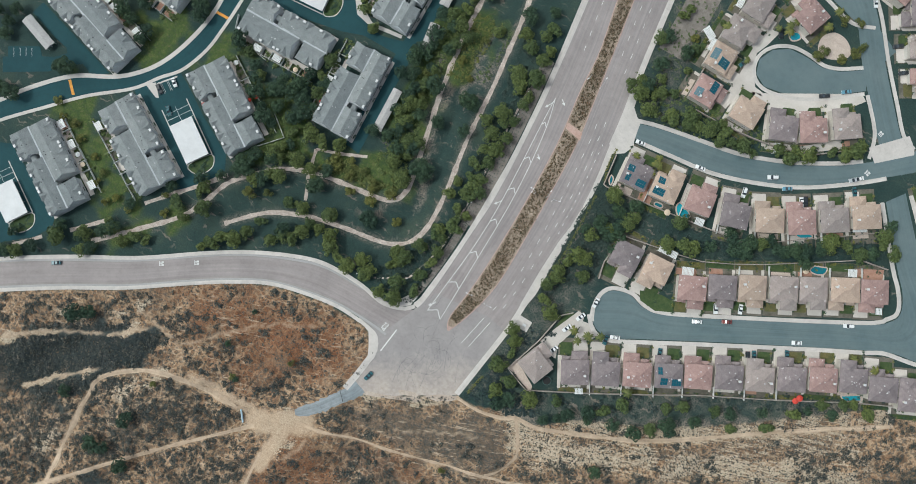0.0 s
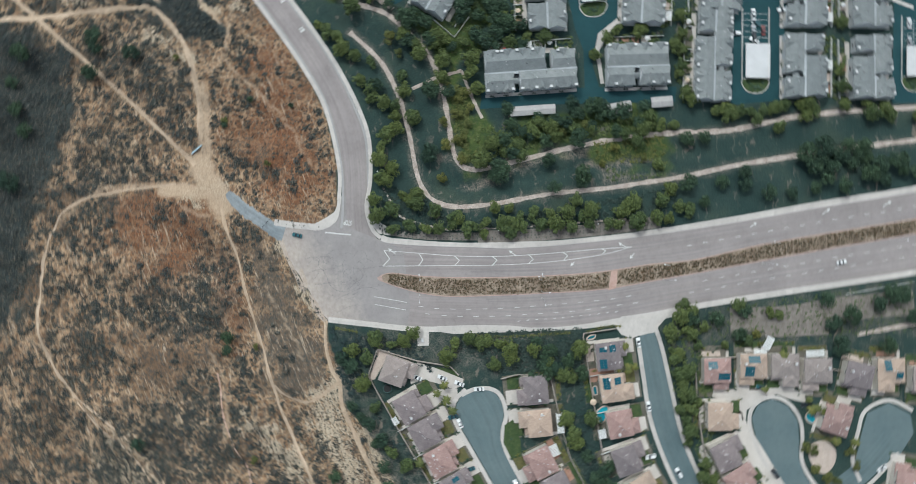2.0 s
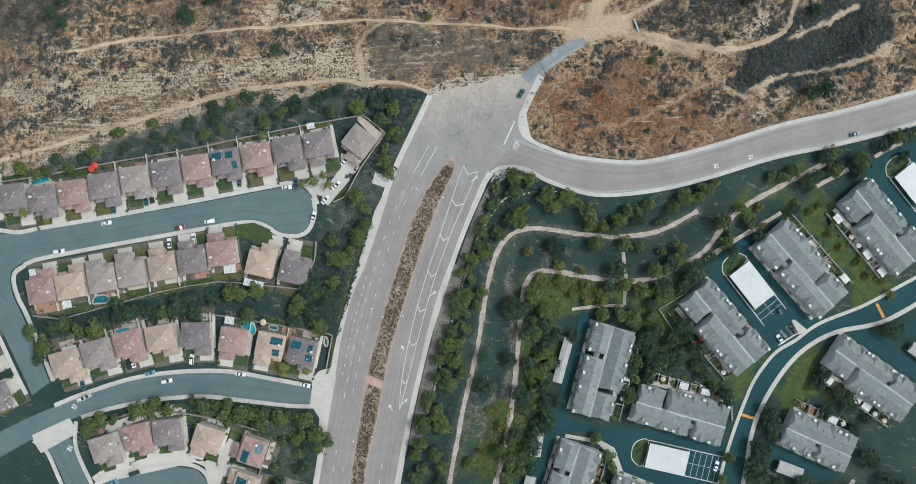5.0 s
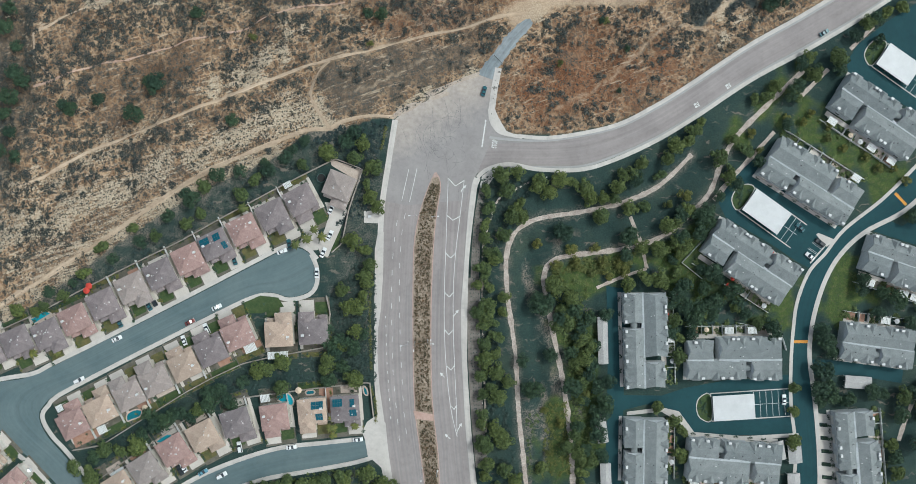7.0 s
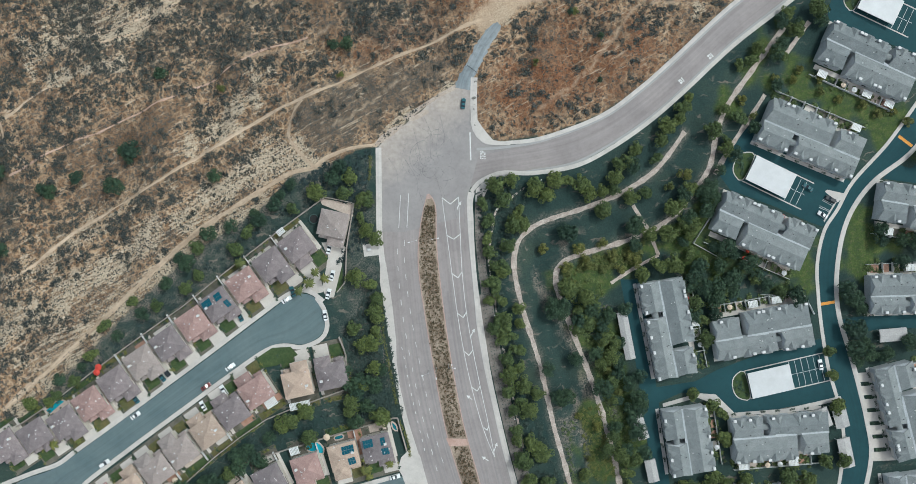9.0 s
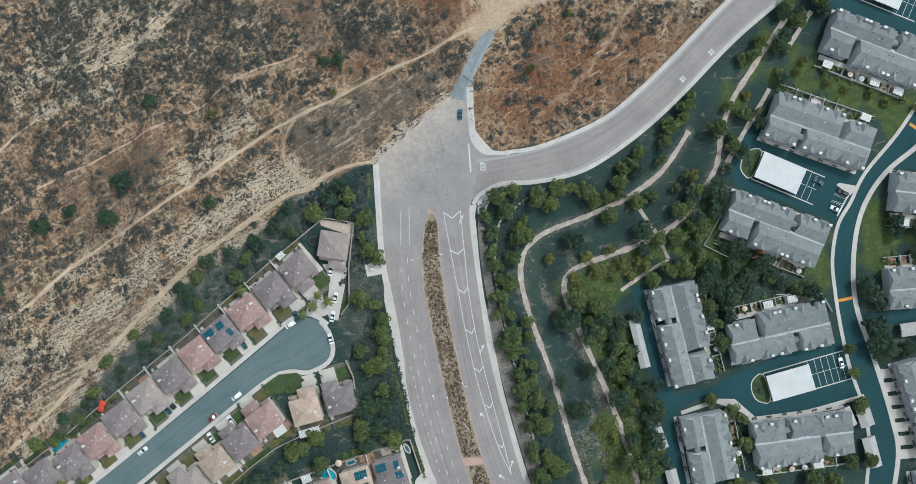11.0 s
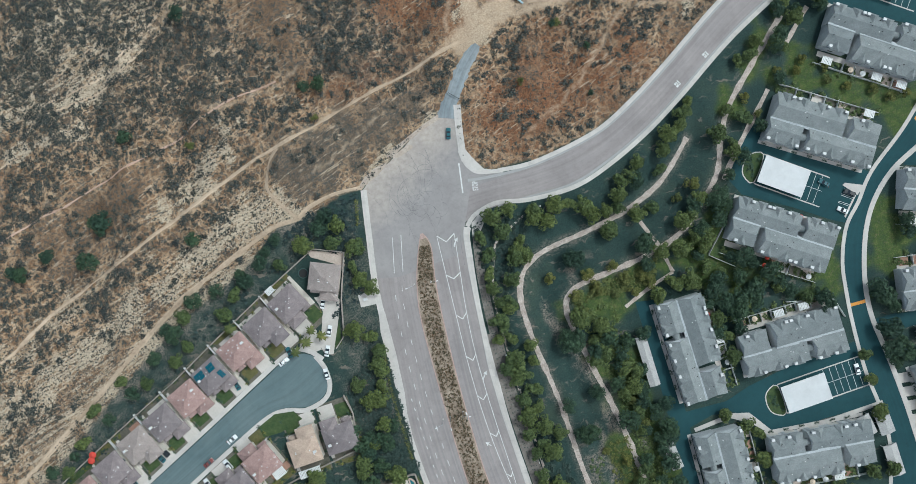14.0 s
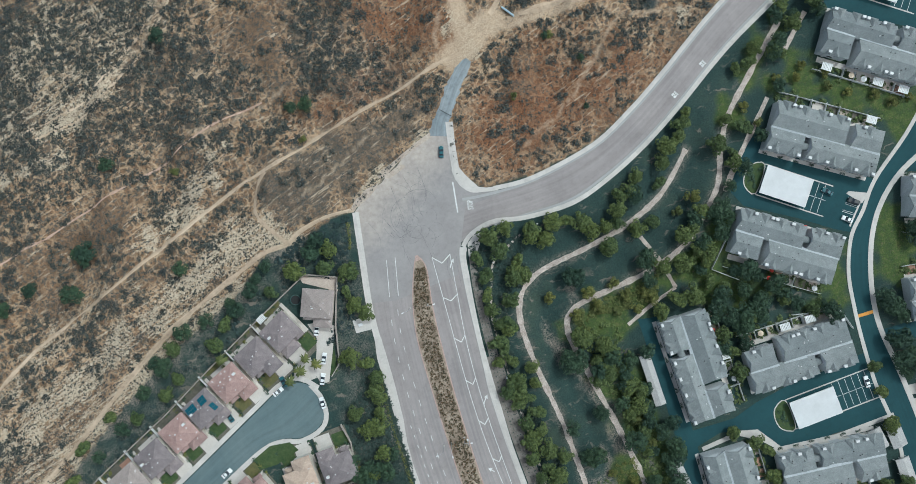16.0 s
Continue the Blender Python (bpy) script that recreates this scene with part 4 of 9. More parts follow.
patch("pavement", [(14.2, 24.9), (17.5, 27.3), (21.9, 27.7), (16.3, 19.8), (13.1, 19.6)], 0.176, CONCRETE, label="pale concrete corner ramp")
patch("pavement", [(-133.4, -141.7), (-147.0, -155.5), (-151.4, -151.8), (-153.1, -148.8), (-139.2, -136.6)], 0.068, CONCRETE, label="pale concrete cross gutter at the junction")
patch("pavement", [(-38.2, 9.4), (-31.9, 9.5), (-31.9, 3.9), (-38.3, 4.2)], 0.182, CONCRETE, label="square concrete utility pad beside the boulevard")
patch("pavement", [(94.8, -78.6), (102.4, -80.4), (109.2, -89.7), (114.3, -92.7), (156.1, -90.3), (156.3, -91.9), (112.3, -95.0), (102.0, -84.9), (94.4, -80.5), (79.1, -82.1), (78.9, -80.5)], 0.15, CONCRETE, label="pale concrete kerb path round the parking lane")

patch("road_corner", [(14.0, 56.0), (17.0, 54.0), (18.5, 47.2), (20.6, 44.4), (24.6, 42.6), (32.0, 41.4), (32.0, 39.6), (16.0, 39.0)], 0.047, APRON, label="worn asphalt at the corner of the side road")

# paths of the green belt
FOOTLINES = []
for pts, w, lab in [
        (BELT_A, 2.2, "pale decomposed-granite footpath in the green belt"),
        (BELT_B, 2.3, "pale decomposed-granite footpath in the green belt"),
        ([(80.8, 6.8), (84.0, -1.4), (85.4, -5.8), (87.8, -16.4)], 1.6, "pale footpath linking the two belt paths"),
        ([(87.8, -16.4), (76.1, -20.4), (65.4, -25.0)], 1.4, "narrow pale footpath beside the lawn"),
        ([(35.3, 22.1), (28.5, 18.7), (21.5, 14.3), (17.6, 4.4), (14.9, -6.0), (14.3, -13.8), (14.4, -26.8), (14.6, -42.5), (15.1, -63.4), (15.9, -89.5)], 0.9, "narrow pale footpath under the boulevard trees"),
        ([(117.7, 14.1), (125.4, 23.5), (137.5, 36.5), (144.8, 44.6)], 2.0, "pale footpath above the parking lane"),
        ([(156.2, 60.0), (168.9, 72.5)], 1.8, "pale footpath above the parking lane"),
        ([(178.8, 81.4), (189.1, 91.6)], 1.8, "pale footpath above the parking lane"),
        ([(-42.1, -193.7), (-38.2, -220.2), (-32.8, -255.9)], 2.0, "pale gravel path between the shrubs"),
        ([(201.4, -94.0), (205.2, -82.9), (212.8, -63.5)], 1.8, "pale footpath behind the condominiums"),
        ([(213.7, -100.5), (216.2, -84.7), (220.3, -76.3)], 1.8, "pale footpath behind the condominiums")]:
    if w > 1.0:
        FOOTLINES.append(spline(pts, 3))
    line = spline(pts, 1.0)
    wob = np.convolve(np.random.RandomState(len(line)).normal(size=(len(line))), np.ones(3) / 3, "same")
    a, b = sides(line, w * (0.96 + 0.22 * wob))
    lay(tagged(part("footpath", slab_between(a, b, 0.11, 0.25, gz), PATH), lab, kind="structure").data, a, b)

# main dirt trails, worn smooth
PINKDIRT = grained("pinkish_dirt", (0.36, 0.23, 0.17), (0.52, 0.37, 0.29), 0.3, 1.6)
DIRT = laned("packed_pale_dirt", (0.37, 0.275, 0.19), (0.52, 0.405, 0.295), 0.2, 0.3)
for pts, w, lab in [
        ([(-189.8, 19.6), (-178.2, 25.6), (-160.6, 35.7), (-146.9, 41.1), (-122.4, 50.2), (-94.6, 61.9), (-67.2, 72.6), (-41.2, 78.9), (-14.9, 86.2), (5.7, 90.6), (24.2, 95.7), (34.3, 97.3)], 1.15, "narrow pale dirt trail across the slope"),
        ([(-204.0, -35.6), (-198.5, -31.9), (-190.8, -26.7), (-181.7, -21.6), (-171.4, -14.8), (-161.0, -8.2), (-152.3, -2.4), (-129.3, 13.4), (-105.5, 28.0), (-77.7, 39.8), (-64.0, 45.1), (-57.1, 45.6), (-53.0, 45.7)], 1.8, "smooth pale dirt path along the foot of the slope"),
        ([(-183.9, 64.4), (-175.4, 66.9), (-165.1, 71.1), (-156.1, 73.7), (-147.1, 75.7)], 0.8, "thin pinkish dirt trail across the slope"),
        ([(-143.3, 76.3), (-134.2, 79.4), (-123.4, 82.2)], 0.65, "thin pinkish dirt trail across the slope"),
        ([(-112.9, 85.1), (-104.6, 87.1), (-96.4, 88.7)], 0.75, "thin pinkish dirt trail across the slope"),
        ([(-89.2, 91.0), (-82.2, 93.9)], 0.6, "thin pinkish dirt trail across the slope"),
        ([(-68.5, 99.0), (-56.9, 100.9), (-46.6, 102.2)], 0.8, "thin pinkish dirt trail across the slope"),
        ([(-147.1, 75.7), (-143.3, 76.3), (-134.2, 79.4), (-123.4, 82.2), (-112.9, 85.1), (-104.6, 87.1), (-96.4, 88.7), (-89.2, 91.0), (-82.2, 93.9), (-68.5, 99.0)], 0.5, "thin pinkish dirt trail across the slope"),
        ([(-183.7, 87.7), (-177.8, 90.8), (-170.1, 95.2), (-162.4, 98.6), (-154.6, 100.4)], 0.8, "thin sandy trail over the slope"),
        ([(-183.7, 87.7), (-184.3, 81.8), (-183.5, 75.9), (-179.2, 72.1), (-174.9, 67.7)], 0.7, "thin sandy trail over the slope"),
        ([(-53.0, 45.7), (-47.8, 49.0), (-38.4, 51.3), (-31.0, 51.6), (-24.8, 50.9)], 1.5, "pale dirt path to the dead end"),
        ([(-53.1, 75.4), (-58.1, 71.0), (-61.8, 62.5), (-60.3, 56.7), (-55.5, 49.2), (-53.0, 45.7)], 1.0, "narrow pale dirt trail across the slope"),
        ([(56.0, 105.1), (74.2, 105.3), (92.7, 107.0), (107.5, 112.1), (122.2, 124.5), (123.1, 141.7), (120.4, 173.0), (119.7, 202.4)], 1.9, "broad pale dirt track over the slope"),
        ([(49.7, 108.9), (69.7, 127.2), (89.2, 146.2), (117.7, 175.3), (140.1, 199.1)], 1.6, "pale dirt track over the slope"),
        ([(40.8, 117.3), (38.7, 144.3), (34.2, 163.4), (21.2, 176.0), (-5.4, 182.3), (-32.4, 179.2), (-55.0, 166.3)], 1.1, "pale dirt track looping over the slope"),
        ([(-53.0, 167.5), (-64.5, 153.3), (-74.5, 143.4), (-87.9, 133.6), (-98.9, 125.9), (-110.4, 119.1), (-122.6, 116.2), (-136.3, 114.3)], 0.75, "worn wheel rut over the slope"),
        ([(-56.5, 165.0), (-67.3, 156.1), (-77.1, 146.4), (-90.3, 136.8), (-101.1, 129.3), (-112.0, 122.9), (-123.4, 120.2), (-136.9, 118.3)], 0.75, "worn wheel rut over the slope")]:
    line = spline(pts, 2.0)
    wob = np.random.RandomState(len(pts)).normal(size=len(line))
    wob = np.convolve(wob, np.ones(3) / 3, "same")
    a, b = sides(line, w * (1 + 0.4 * wob))
    lay(tagged(part("trail", slab_between(a, b, 0.15, 0.3, gz), PINKDIRT if "pinkish" in lab else DIRT), lab, kind="structure").data, a, b)

# the planted median
MED_W = [(-7.0, 26.4), (-10.7, 17.9), (-14.2, 6.6), (-16.3, -6.3), (-16.8, -27.5), (-16.8, -48.6), (-16.5, -69.8), (-15.6, -83.0), (-13.2, -101.3)] + [(-10.3, -122.9), (-4.6, -163.5), (3.1, -222.5), (9.5, -271.8), (17.2, -339.4)]
MED_E = [(-6.0, 26.5), (-3.9, 21.2), (-5.9, 7.3), (-7.1, -5.5), (-8.1, -26.7), (-8.4, -47.9), (-8.1, -69.1), (-7.2, -82.2), (-5.1, -100.7)] + [(-4.0, -120.5), (2.2, -155.8), (10.3, -222.9), (16.7, -272.2), (24.5, -339.9)]
SOIL = grained("bare_brown_soil", (0.15, 0.108, 0.076), (0.38, 0.31, 0.24), 0.16, 1.3, fine_amount=0.35)
PINKKERB = grained("pinkish_kerb", (0.36, 0.25, 0.215), (0.45, 0.33, 0.29), 0.4, 2.0)
median = strip("trim_median", MED_W, MED_E, 0.19, PINKKERB, 0.4, "pinkish concrete median kerb with bare soil and low shrubs", n=150)
ml, mr = resample(spline(MED_W), 150), resample(spline(MED_E), 150)
away = (mr - ml) / np.maximum(np.linalg.norm(mr - ml, axis=1), 0.1)[:, None]
wide = np.linalg.norm(mr - ml, axis=1)[:, None]
part("soil_bed", slab_between((ml + away * np.minimum(0.42, wide * 0.22))[1:], (mr - away * np.minimum(0.42, wide * 0.22))[1:], 0.215, 0.3), SOIL, median, "bare tan soil bed")
patch("brick_crossing", [(-16.5, -79.6), (-7.9, -81.3), (-7.5, -84.3), (-15.7, -83.2)], 0.25, BRICK, parent=median)

# ---------------------------------------------------------------- road markings


def at_fraction(a, b, f, n=400):
    a, b = resample(spline(a), n), resample(spline(b), n)
    return a + (b - a) * f


def dashes(road, line, first, last, length, gap, width, z):
    d = np.r_[0, np.cumsum(np.linalg.norm(np.diff(line, axis=0), axis=1))]
    s = first
    while s < min(last, d[-1] - length):
        pts = [[np.interp(q, d, line[:, i]) for i in (0, 1)] for q in (s, s + length)]
        a, b = sides(pts, width)
        part("lane_dash", slab_between(a, b, z, 0.012), PAINT, road)
        s += length + gap


def stroke(road, pts, width, z=0.056, name="painted_line"):
    a, b = sides(spline(pts, 3.0) if len(pts) > 2 else np.array(pts, float), width)
    return part(name, slab_between(a, b, z, 0.012), PAINT, road)


LANE_A = [(-23.5, 5.2), (-24.6, -2.1), (-25.4, -9.6), (-25.8, -17.1), (-26.2, -30.7), (-25.7, -55.4), (-25.2, -67.2), (-23.4, -85.5), (-22.2, -99.9)]
LANE_B = [(-19.9, 8.3), (-21.2, 1.8), (-21.7, -3.4), (-22.2, -10.1), (-22.5, -17.1), (-22.6, -35.9), (-21.6, -63.3), (-20.8, -78.9), (-20.3, -84.7), (-18.8, -94.6)]
dashes(blvd, spline(LANE_A, 2.0), 0, 120, 2.4, 5.0, 0.2, 0.056)
dashes(blvd, spline(LANE_B, 2.0), 0, 120, 2.4, 5.0, 0.2, 0.056)
dashes(blvd, spline([(-28.9, -37.2), (-28.6, -42.4), (-28.4, -52.8), (-27.9, -63.2), (-27.2, -73.7), (-26.4, -85.4)], 2.0), 0, 60, 1.2, 2.9, 0.24, 0.056)
for f in (0.42, 0.72):
    dashes(blvd, at_fraction(WEST, MED_W, f), 158, 420, 2.4, 5.2, 0.2, 0.056)
dashes(blvd, at_fraction(MED_E, EAST, 0.45), 165, 420, 2.4, 5.2, 0.22, 0.056)
for pts in ([(-0.8, 23.8), (-1.4, 8.0), (-2.0, -9.4), (-2.6, -26.6), (-2.6, -43.3), (-1.8, -60.2), (0.2, -78.7), (3.0, -91.3)], [(6.3, 22.9), (4.4, 7.0), (2.5, -8.6), (1.4, -25.9), (1.4, -44.0), (1.9, -59.6), (2.7, -77.8), (3.0, -91.3)],
            [(-18.3, 28.1), (-21.5, 13.9)], [(-14.7, 28.2), (-18.0, 13.4)]):
    stroke(blvd, pts, 0.24)
for k, pts in enumerate(([(-0.8, 23.8), (2.3, 20.5), (6.3, 22.9)], [(-1.5, 7.5), (1.2, 5.2), (4.4, 7.0)], [(-2.2, -9.1), (0.2, -11.6), (2.4, -9.4)], [(-2.8, -26.5), (-0.4, -29.0), (1.5, -26.7)],
            [(-2.4, -43.6), (-0.7, -45.7), (1.5, -43.5)], [(-1.7, -59.7), (0.3, -61.6), (1.9, -59.6)], [(0.4, -77.7), (1.7, -79.2), (2.8, -77.3)])):
    for q in (pts[:2], pts[1:]):
        stroke(blvd, q, 0.36, 0.062, "chevron")
stroke(blvd, [(-23.2, -189.4), (-18.9, -221.3)], 0.25)
stroke(side_road, [(15.9, 49.8), (14.2, 37.7)], 0.55, 0.062, "stop_line")


def arrow(road, tail, tip, z=0.062, bend=False):
    tail, tip = np.array(tail), np.array(tip)
    d = (tip - tail) / np.linalg.norm(tip - tail)
    n = np.array([-d[1], d[0]])
    stroke(road, [tail, tip - d * 0.9] if not bend else [tail - d * 0.4 - np.array((0.5, 1.5)), tail - d * 0.4 - np.array((0.25, 0.5)), tip - d * 0.9], 0.35, z, "arrow_shaft")
    bm = bmesh.new()
    vs = [bm.verts.new((*p, z + 0.004)) for p in (tip, tip - d * 1.5 + n * 0.8, tip - d * 1.5 - n * 0.8)]
    f = bm.faces.new(vs)
    r = bmesh.ops.extrude_face_region(bm, geom=[f])
    bmesh.ops.translate(bm, vec=(0, 0, -0.015), verts=[v for v in r["geom"] if isinstance(v, bmesh.types.BMVert)])
    bmesh.ops.recalc_face_normals(bm, faces=bm.faces)
    part("arrow_head", bm, PAINT, road)


for tail, tip in (((-2.6, -64.8), (-4.6, -62.6)), ((-0.0, -92.4), (-2.5, -90.1)), ((5.7, 19.4), (7.2, 20.9)), ((2.1, -36.6), (3.8, -34.6)), ((3.6, -87.8), (5.1, -85.2)),
                  ((9.6, -146.5), (11.9, -149.8)), ((14.1, -180.1), (16.6, -184.0)), ((16.6, -208.5), (18.8, -212.6))):
    arrow(blvd, tail, tip, bend=tail[1] > -95 and tip[0] > tail[0] and tip[1] > tail[1])


def lettering(road, text, x, y, angle, size, z):
    cu = bpy.data.curves.new("lettering", "FONT")
    cu.body, cu.size, cu.align_x, cu.align_y, cu.extrude = text, size, "CENTER", "CENTER", 0.006
    cu.offset = 0.06
    ob = new("lettering", cu)
    me = bpy.data.meshes.new_from_object(ob)
    bpy.data.objects.remove(ob)
    ob = new("lettering", me)
    me.materials.append(PAINT)
    ob.parent = road
    ob.matrix_basis = pose(x, y, z, 0, 0, angle) @ Matrix.Diagonal((0.62, 1.25, 1, 1))
    return ob


lettering(side_road, "STOP", *(19.9, 39.1), 81, 2.5, 0.07)


def worn_legend(road, x, y, angle, w=2.6, h=2.9, z=0.07):
    """A painted legend too small to read: two rows of bars."""
    for k, (u, v, bw, bh) in enumerate(((-0.6, 0.75, 0.9, 1.0), (0.6, 0.75, 0.9, 1.0), (0, -0.75, 2.3, 0.32), (-0.7, -0.2, 0.32, 0.9), (0.0, -0.2, 0.32, 0.9), (0.7, -0.2, 0.32, 0.9))):
        bm = bmesh.new()
        box(bm, u - bw / 2, v - bh / 2, -0.012, u + bw / 2, v + bh / 2, 0.0)
        ob = part("worn_legend_bar", bm, PAINT, road)
        ob.matrix_basis = pose(x, y, z + 0.003 * (k % 2), 0, 0, angle)


worn_legend(side_road, *(124.2, 65.0), 120)
worn_legend(side_road, *(110.1, 56.6), 120)
worn_legend(side_road, *(210.2, 117.4), 120)
for (x, y), a in (((-35.5, -97.5), 92), ((-138.3, -131.1), 75), ((-135.1, -149.7), 165)):
    worn_legend(blvd, x, y, a, z=0.09)
band("trim_speed_hump", [(153.4, -49.3), (160.6, -49.3)], 1.3, 0.075, ORANGE, 0.1, label="orange painted speed hump across the drive")
band("trim_speed_hump", [(204.3, 11.9), (199.2, 17.2)], 1.3, 0.075, ORANGE, 0.1, label="orange painted speed hump across the drive")

# tyre marks where cars have spun
RUBBER = grained("tyre_rubber_marks", (0.12, 0.12, 0.123), (0.25, 0.24, 0.238), 0.35, 3.0)
spin = random.Random(21)
arcs = [((-5.3, 45.6), 3.6, 20, 300), ((-7.5, 41.9), 2.6, -60, 200), ((-4.3, 36.2), 3.0, 60, 380), ((-6.2, 34.2), 3.4, 150, 330), ((3.5, 44.4), 4.2, -30, 120), ((-13.4, 51.1), 2.5, 250, 330), ((1.5, 51.1), 2.8, 40, 170), ((-1.6, 41.9), 6.0, 170, 260)]
for _ in range(26):
    a0 = spin.uniform(0, 360)
    arcs.append(((-4.5 + spin.gauss(0, 3.6), 40.5 + spin.gauss(0, 4.4)), spin.uniform(1.8, 7.5), a0, a0 + spin.uniform(40, 190)))
for (cx, cy), r, a0, a1 in arcs:
    sq = spin.uniform(0.75, 1.1)
    arc = [(cx + r * math.cos(radians(a)), cy + sq * r * math.sin(radians(a))) for a in np.linspace(a0, a1, 14)]
    a, b = sides(arc, spin.uniform(0.05, 0.14))
    part("tyre_mark", slab_between(a, b, 0.055 + spin.uniform(0, 0.004), 0.008), RUBBER, blvd)
for _ in range(16):
    x0, y0 = spin.uniform(-20, 8), spin.uniform(8, 50)
    arc = spline([(x0, y0), (x0 + spin.uniform(-1.5, 1.5), y0 + spin.uniform(4, 9)), (x0 + spin.uniform(-4, 4), y0 + spin.uniform(12, 18))], 1.5)
    a, b = sides(arc, spin.uniform(0.06, 0.12))
    part("tyre_mark", slab_between(a, b, 0.06, 0.008), RUBBER, blvd)

# dirt washed over the end of the asphalt
SPILL = grained("washed_sand", (0.36, 0.29, 0.235), (0.47, 0.40, 0.335), 0.3, 1.5)
for k, ring in enumerate(([(-23.6, 51.5), (-19.7, 56.0), (-16.9, 57.3), (-12.2, 58.1), (-14.4, 55.9), (-17.5, 53.8), (-20.9, 52.3)], [(-9.4, 59.4), (-6.0, 61.1), (-1.7, 62.5), (-0.1, 61.2), (-3.7, 59.7), (-7.5, 58.6)], [(-26.3, 50.7), (-22.5, 54.7), (-19.0, 55.6), (-22.0, 53.1), (-24.3, 50.4)],
                          [(-11.7, 61.1), (-3.3, 64.8), (7.7, 69.3), (15.8, 71.8), (14.1, 69.5), (4.6, 66.5), (-3.7, 62.8), (-9.4, 59.6)])):
    patch("dirt_spill", [tuple(p) for p in spline(ring, 1.0, True)], 0.052 + 0.004 * k, SPILL, 0.05, label="pale sandy dirt washed over the asphalt end")


# faint tyre wear along the lanes
WEAR = laned("tyre_worn_asphalt", (0.226, 0.207, 0.205), (0.296, 0.269, 0.262), 0.06, 0.09)
for a, b, fr in ((MED_E, EAST, (0.17, 0.30, 0.62, 0.74)), (WEST, MED_W, (0.2, 0.32, 0.5, 0.61, 0.8, 0.9))):
    n_from = 12
    for f in fr:
        line = at_fraction(a[3:], b[3:], f, 260)[n_from:]
        wa, wb = sides(line + 0.12 * np.random.RandomState(int(f * 100)).normal(size=(1, 2)), 0.75)
        lay(part("tyre_wear", slab_between(wa, wb, 0.0345, 0.004), WEAR, blvd).data, wa, wb)

# ---------------------------------------------------------------- materials of buildings, cars and plants


def roof_tiles(name, c1, c2, specks=0.0, course=3.2):
    """Tiled roofing: courses in relief, weathered tones, and a few pale worn tiles."""
    m, t, b = shader(name, 0.8)
    co = t.nodes.new("ShaderNodeTexCoord")
    info = t.nodes.new("ShaderNodeObjectInfo")
    broad = ramp_of(t, noise_of(t, 0.35, 5, 0.65), [(0.3, c1), (0.7, c2)])
    fine = noise_of(t, 2.6, 4, 0.8)
    col = mixed(t, 1.0, broad, ramp_of(t, fine, [(0.3, (0.74,) * 3), (0.7, (1.26,) * 3)]), "MULTIPLY")
    col = mixed(t, 1.0, col, ramp_of(t, noise_of(t, 7.0, 3, 0.8), [(0.3, (0.84,) * 3), (0.7, (1.16,) * 3)]), "MULTIPLY")
    col = mixed(t, 1.0, col, ramp_of(t, info.outputs["Random"], [(0, (0.88, 0.89, 0.90)), (1, (1.1, 1.08, 1.07))]), "MULTIPLY")
    if specks:
        v = t.nodes.new("ShaderNodeTexVoronoi")
        v.inputs["Scale"].default_value = 0.62
        off = t.nodes.new("ShaderNodeVectorMath")
        off.operation = 'ADD'
        t.links.new(co.outputs["Object"], off.inputs[0])
        sh = t.nodes.new("ShaderNodeCombineXYZ")
        t.links.new(maths(t, "MULTIPLY", info.outputs["Random"], 60.0), sh.inputs[0])
        t.links.new(maths(t, "MULTIPLY", info.outputs["Random"], 37.0), sh.inputs[1])
        t.links.new(sh.outputs[0], off.inputs[1])
        rag = t.nodes.new("ShaderNodeTexNoise")
        rag.inputs["Scale"].default_value = 1.7
        rag.inputs["Detail"].default_value = 3
        t.links.new(co.outputs["Object"], rag.inputs["Vector"])
        torn = t.nodes.new("ShaderNodeVectorMath")
        torn.operation = 'MULTIPLY_ADD'
        torn.inputs[1].default_value = (1.5, 1.5, 0.0)
        t.links.new(rag.outputs["Color"], torn.inputs[0])
        t.links.new(off.outputs[0], torn.inputs[2])
        t.links.new(torn.outputs[0], v.inputs["Vector"])
        sepc = t.nodes.new("ShaderNodeSeparateColor")
        t.links.new(v.outputs["Color"], sepc.inputs[0])
        spot = maths(t, "MULTIPLY", maths(t, "LESS_THAN", v.outputs["Distance"], 0.24), maths(t, "GREATER_THAN", sepc.outputs[0], 1.0 - specks))
        col = mixed(t, maths(t, "MULTIPLY", spot, ramp_of(t, fine, [(0.4, (0.3,) * 3), (0.55, (0.9,) * 3)])), col, (0.62, 0.58, 0.56))
    t.links.new(col, b.inputs["Base Color"])
    wv = t.nodes.new("ShaderNodeTexWave")
    wv.bands_direction = 'Z'
    wv.inputs["Scale"].default_value = course
    wv.inputs["Distortion"].default_value = 0.6
    t.links.new(co.outputs["Object"], wv.inputs["Vector"])
    bump_to(t, b, maths(t, "ADD", wv.outputs["Fac"], fine), 0.5, 0.06)
    return m


def plain(name, col, rough=0.5, metal=0.0, vary=0.06):
    m, t, b = shader(name, rough)
    c = ramp_of(t, noise_of(t, 1.5, 3), [(0.3, tuple(x * (1 - vary) for x in col)), (0.7, tuple(x * (1 + vary) for x in col))])
    t.links.new(c, b.inputs["Base Color"])
    b.inputs["Metallic"].default_value = metal
    return m


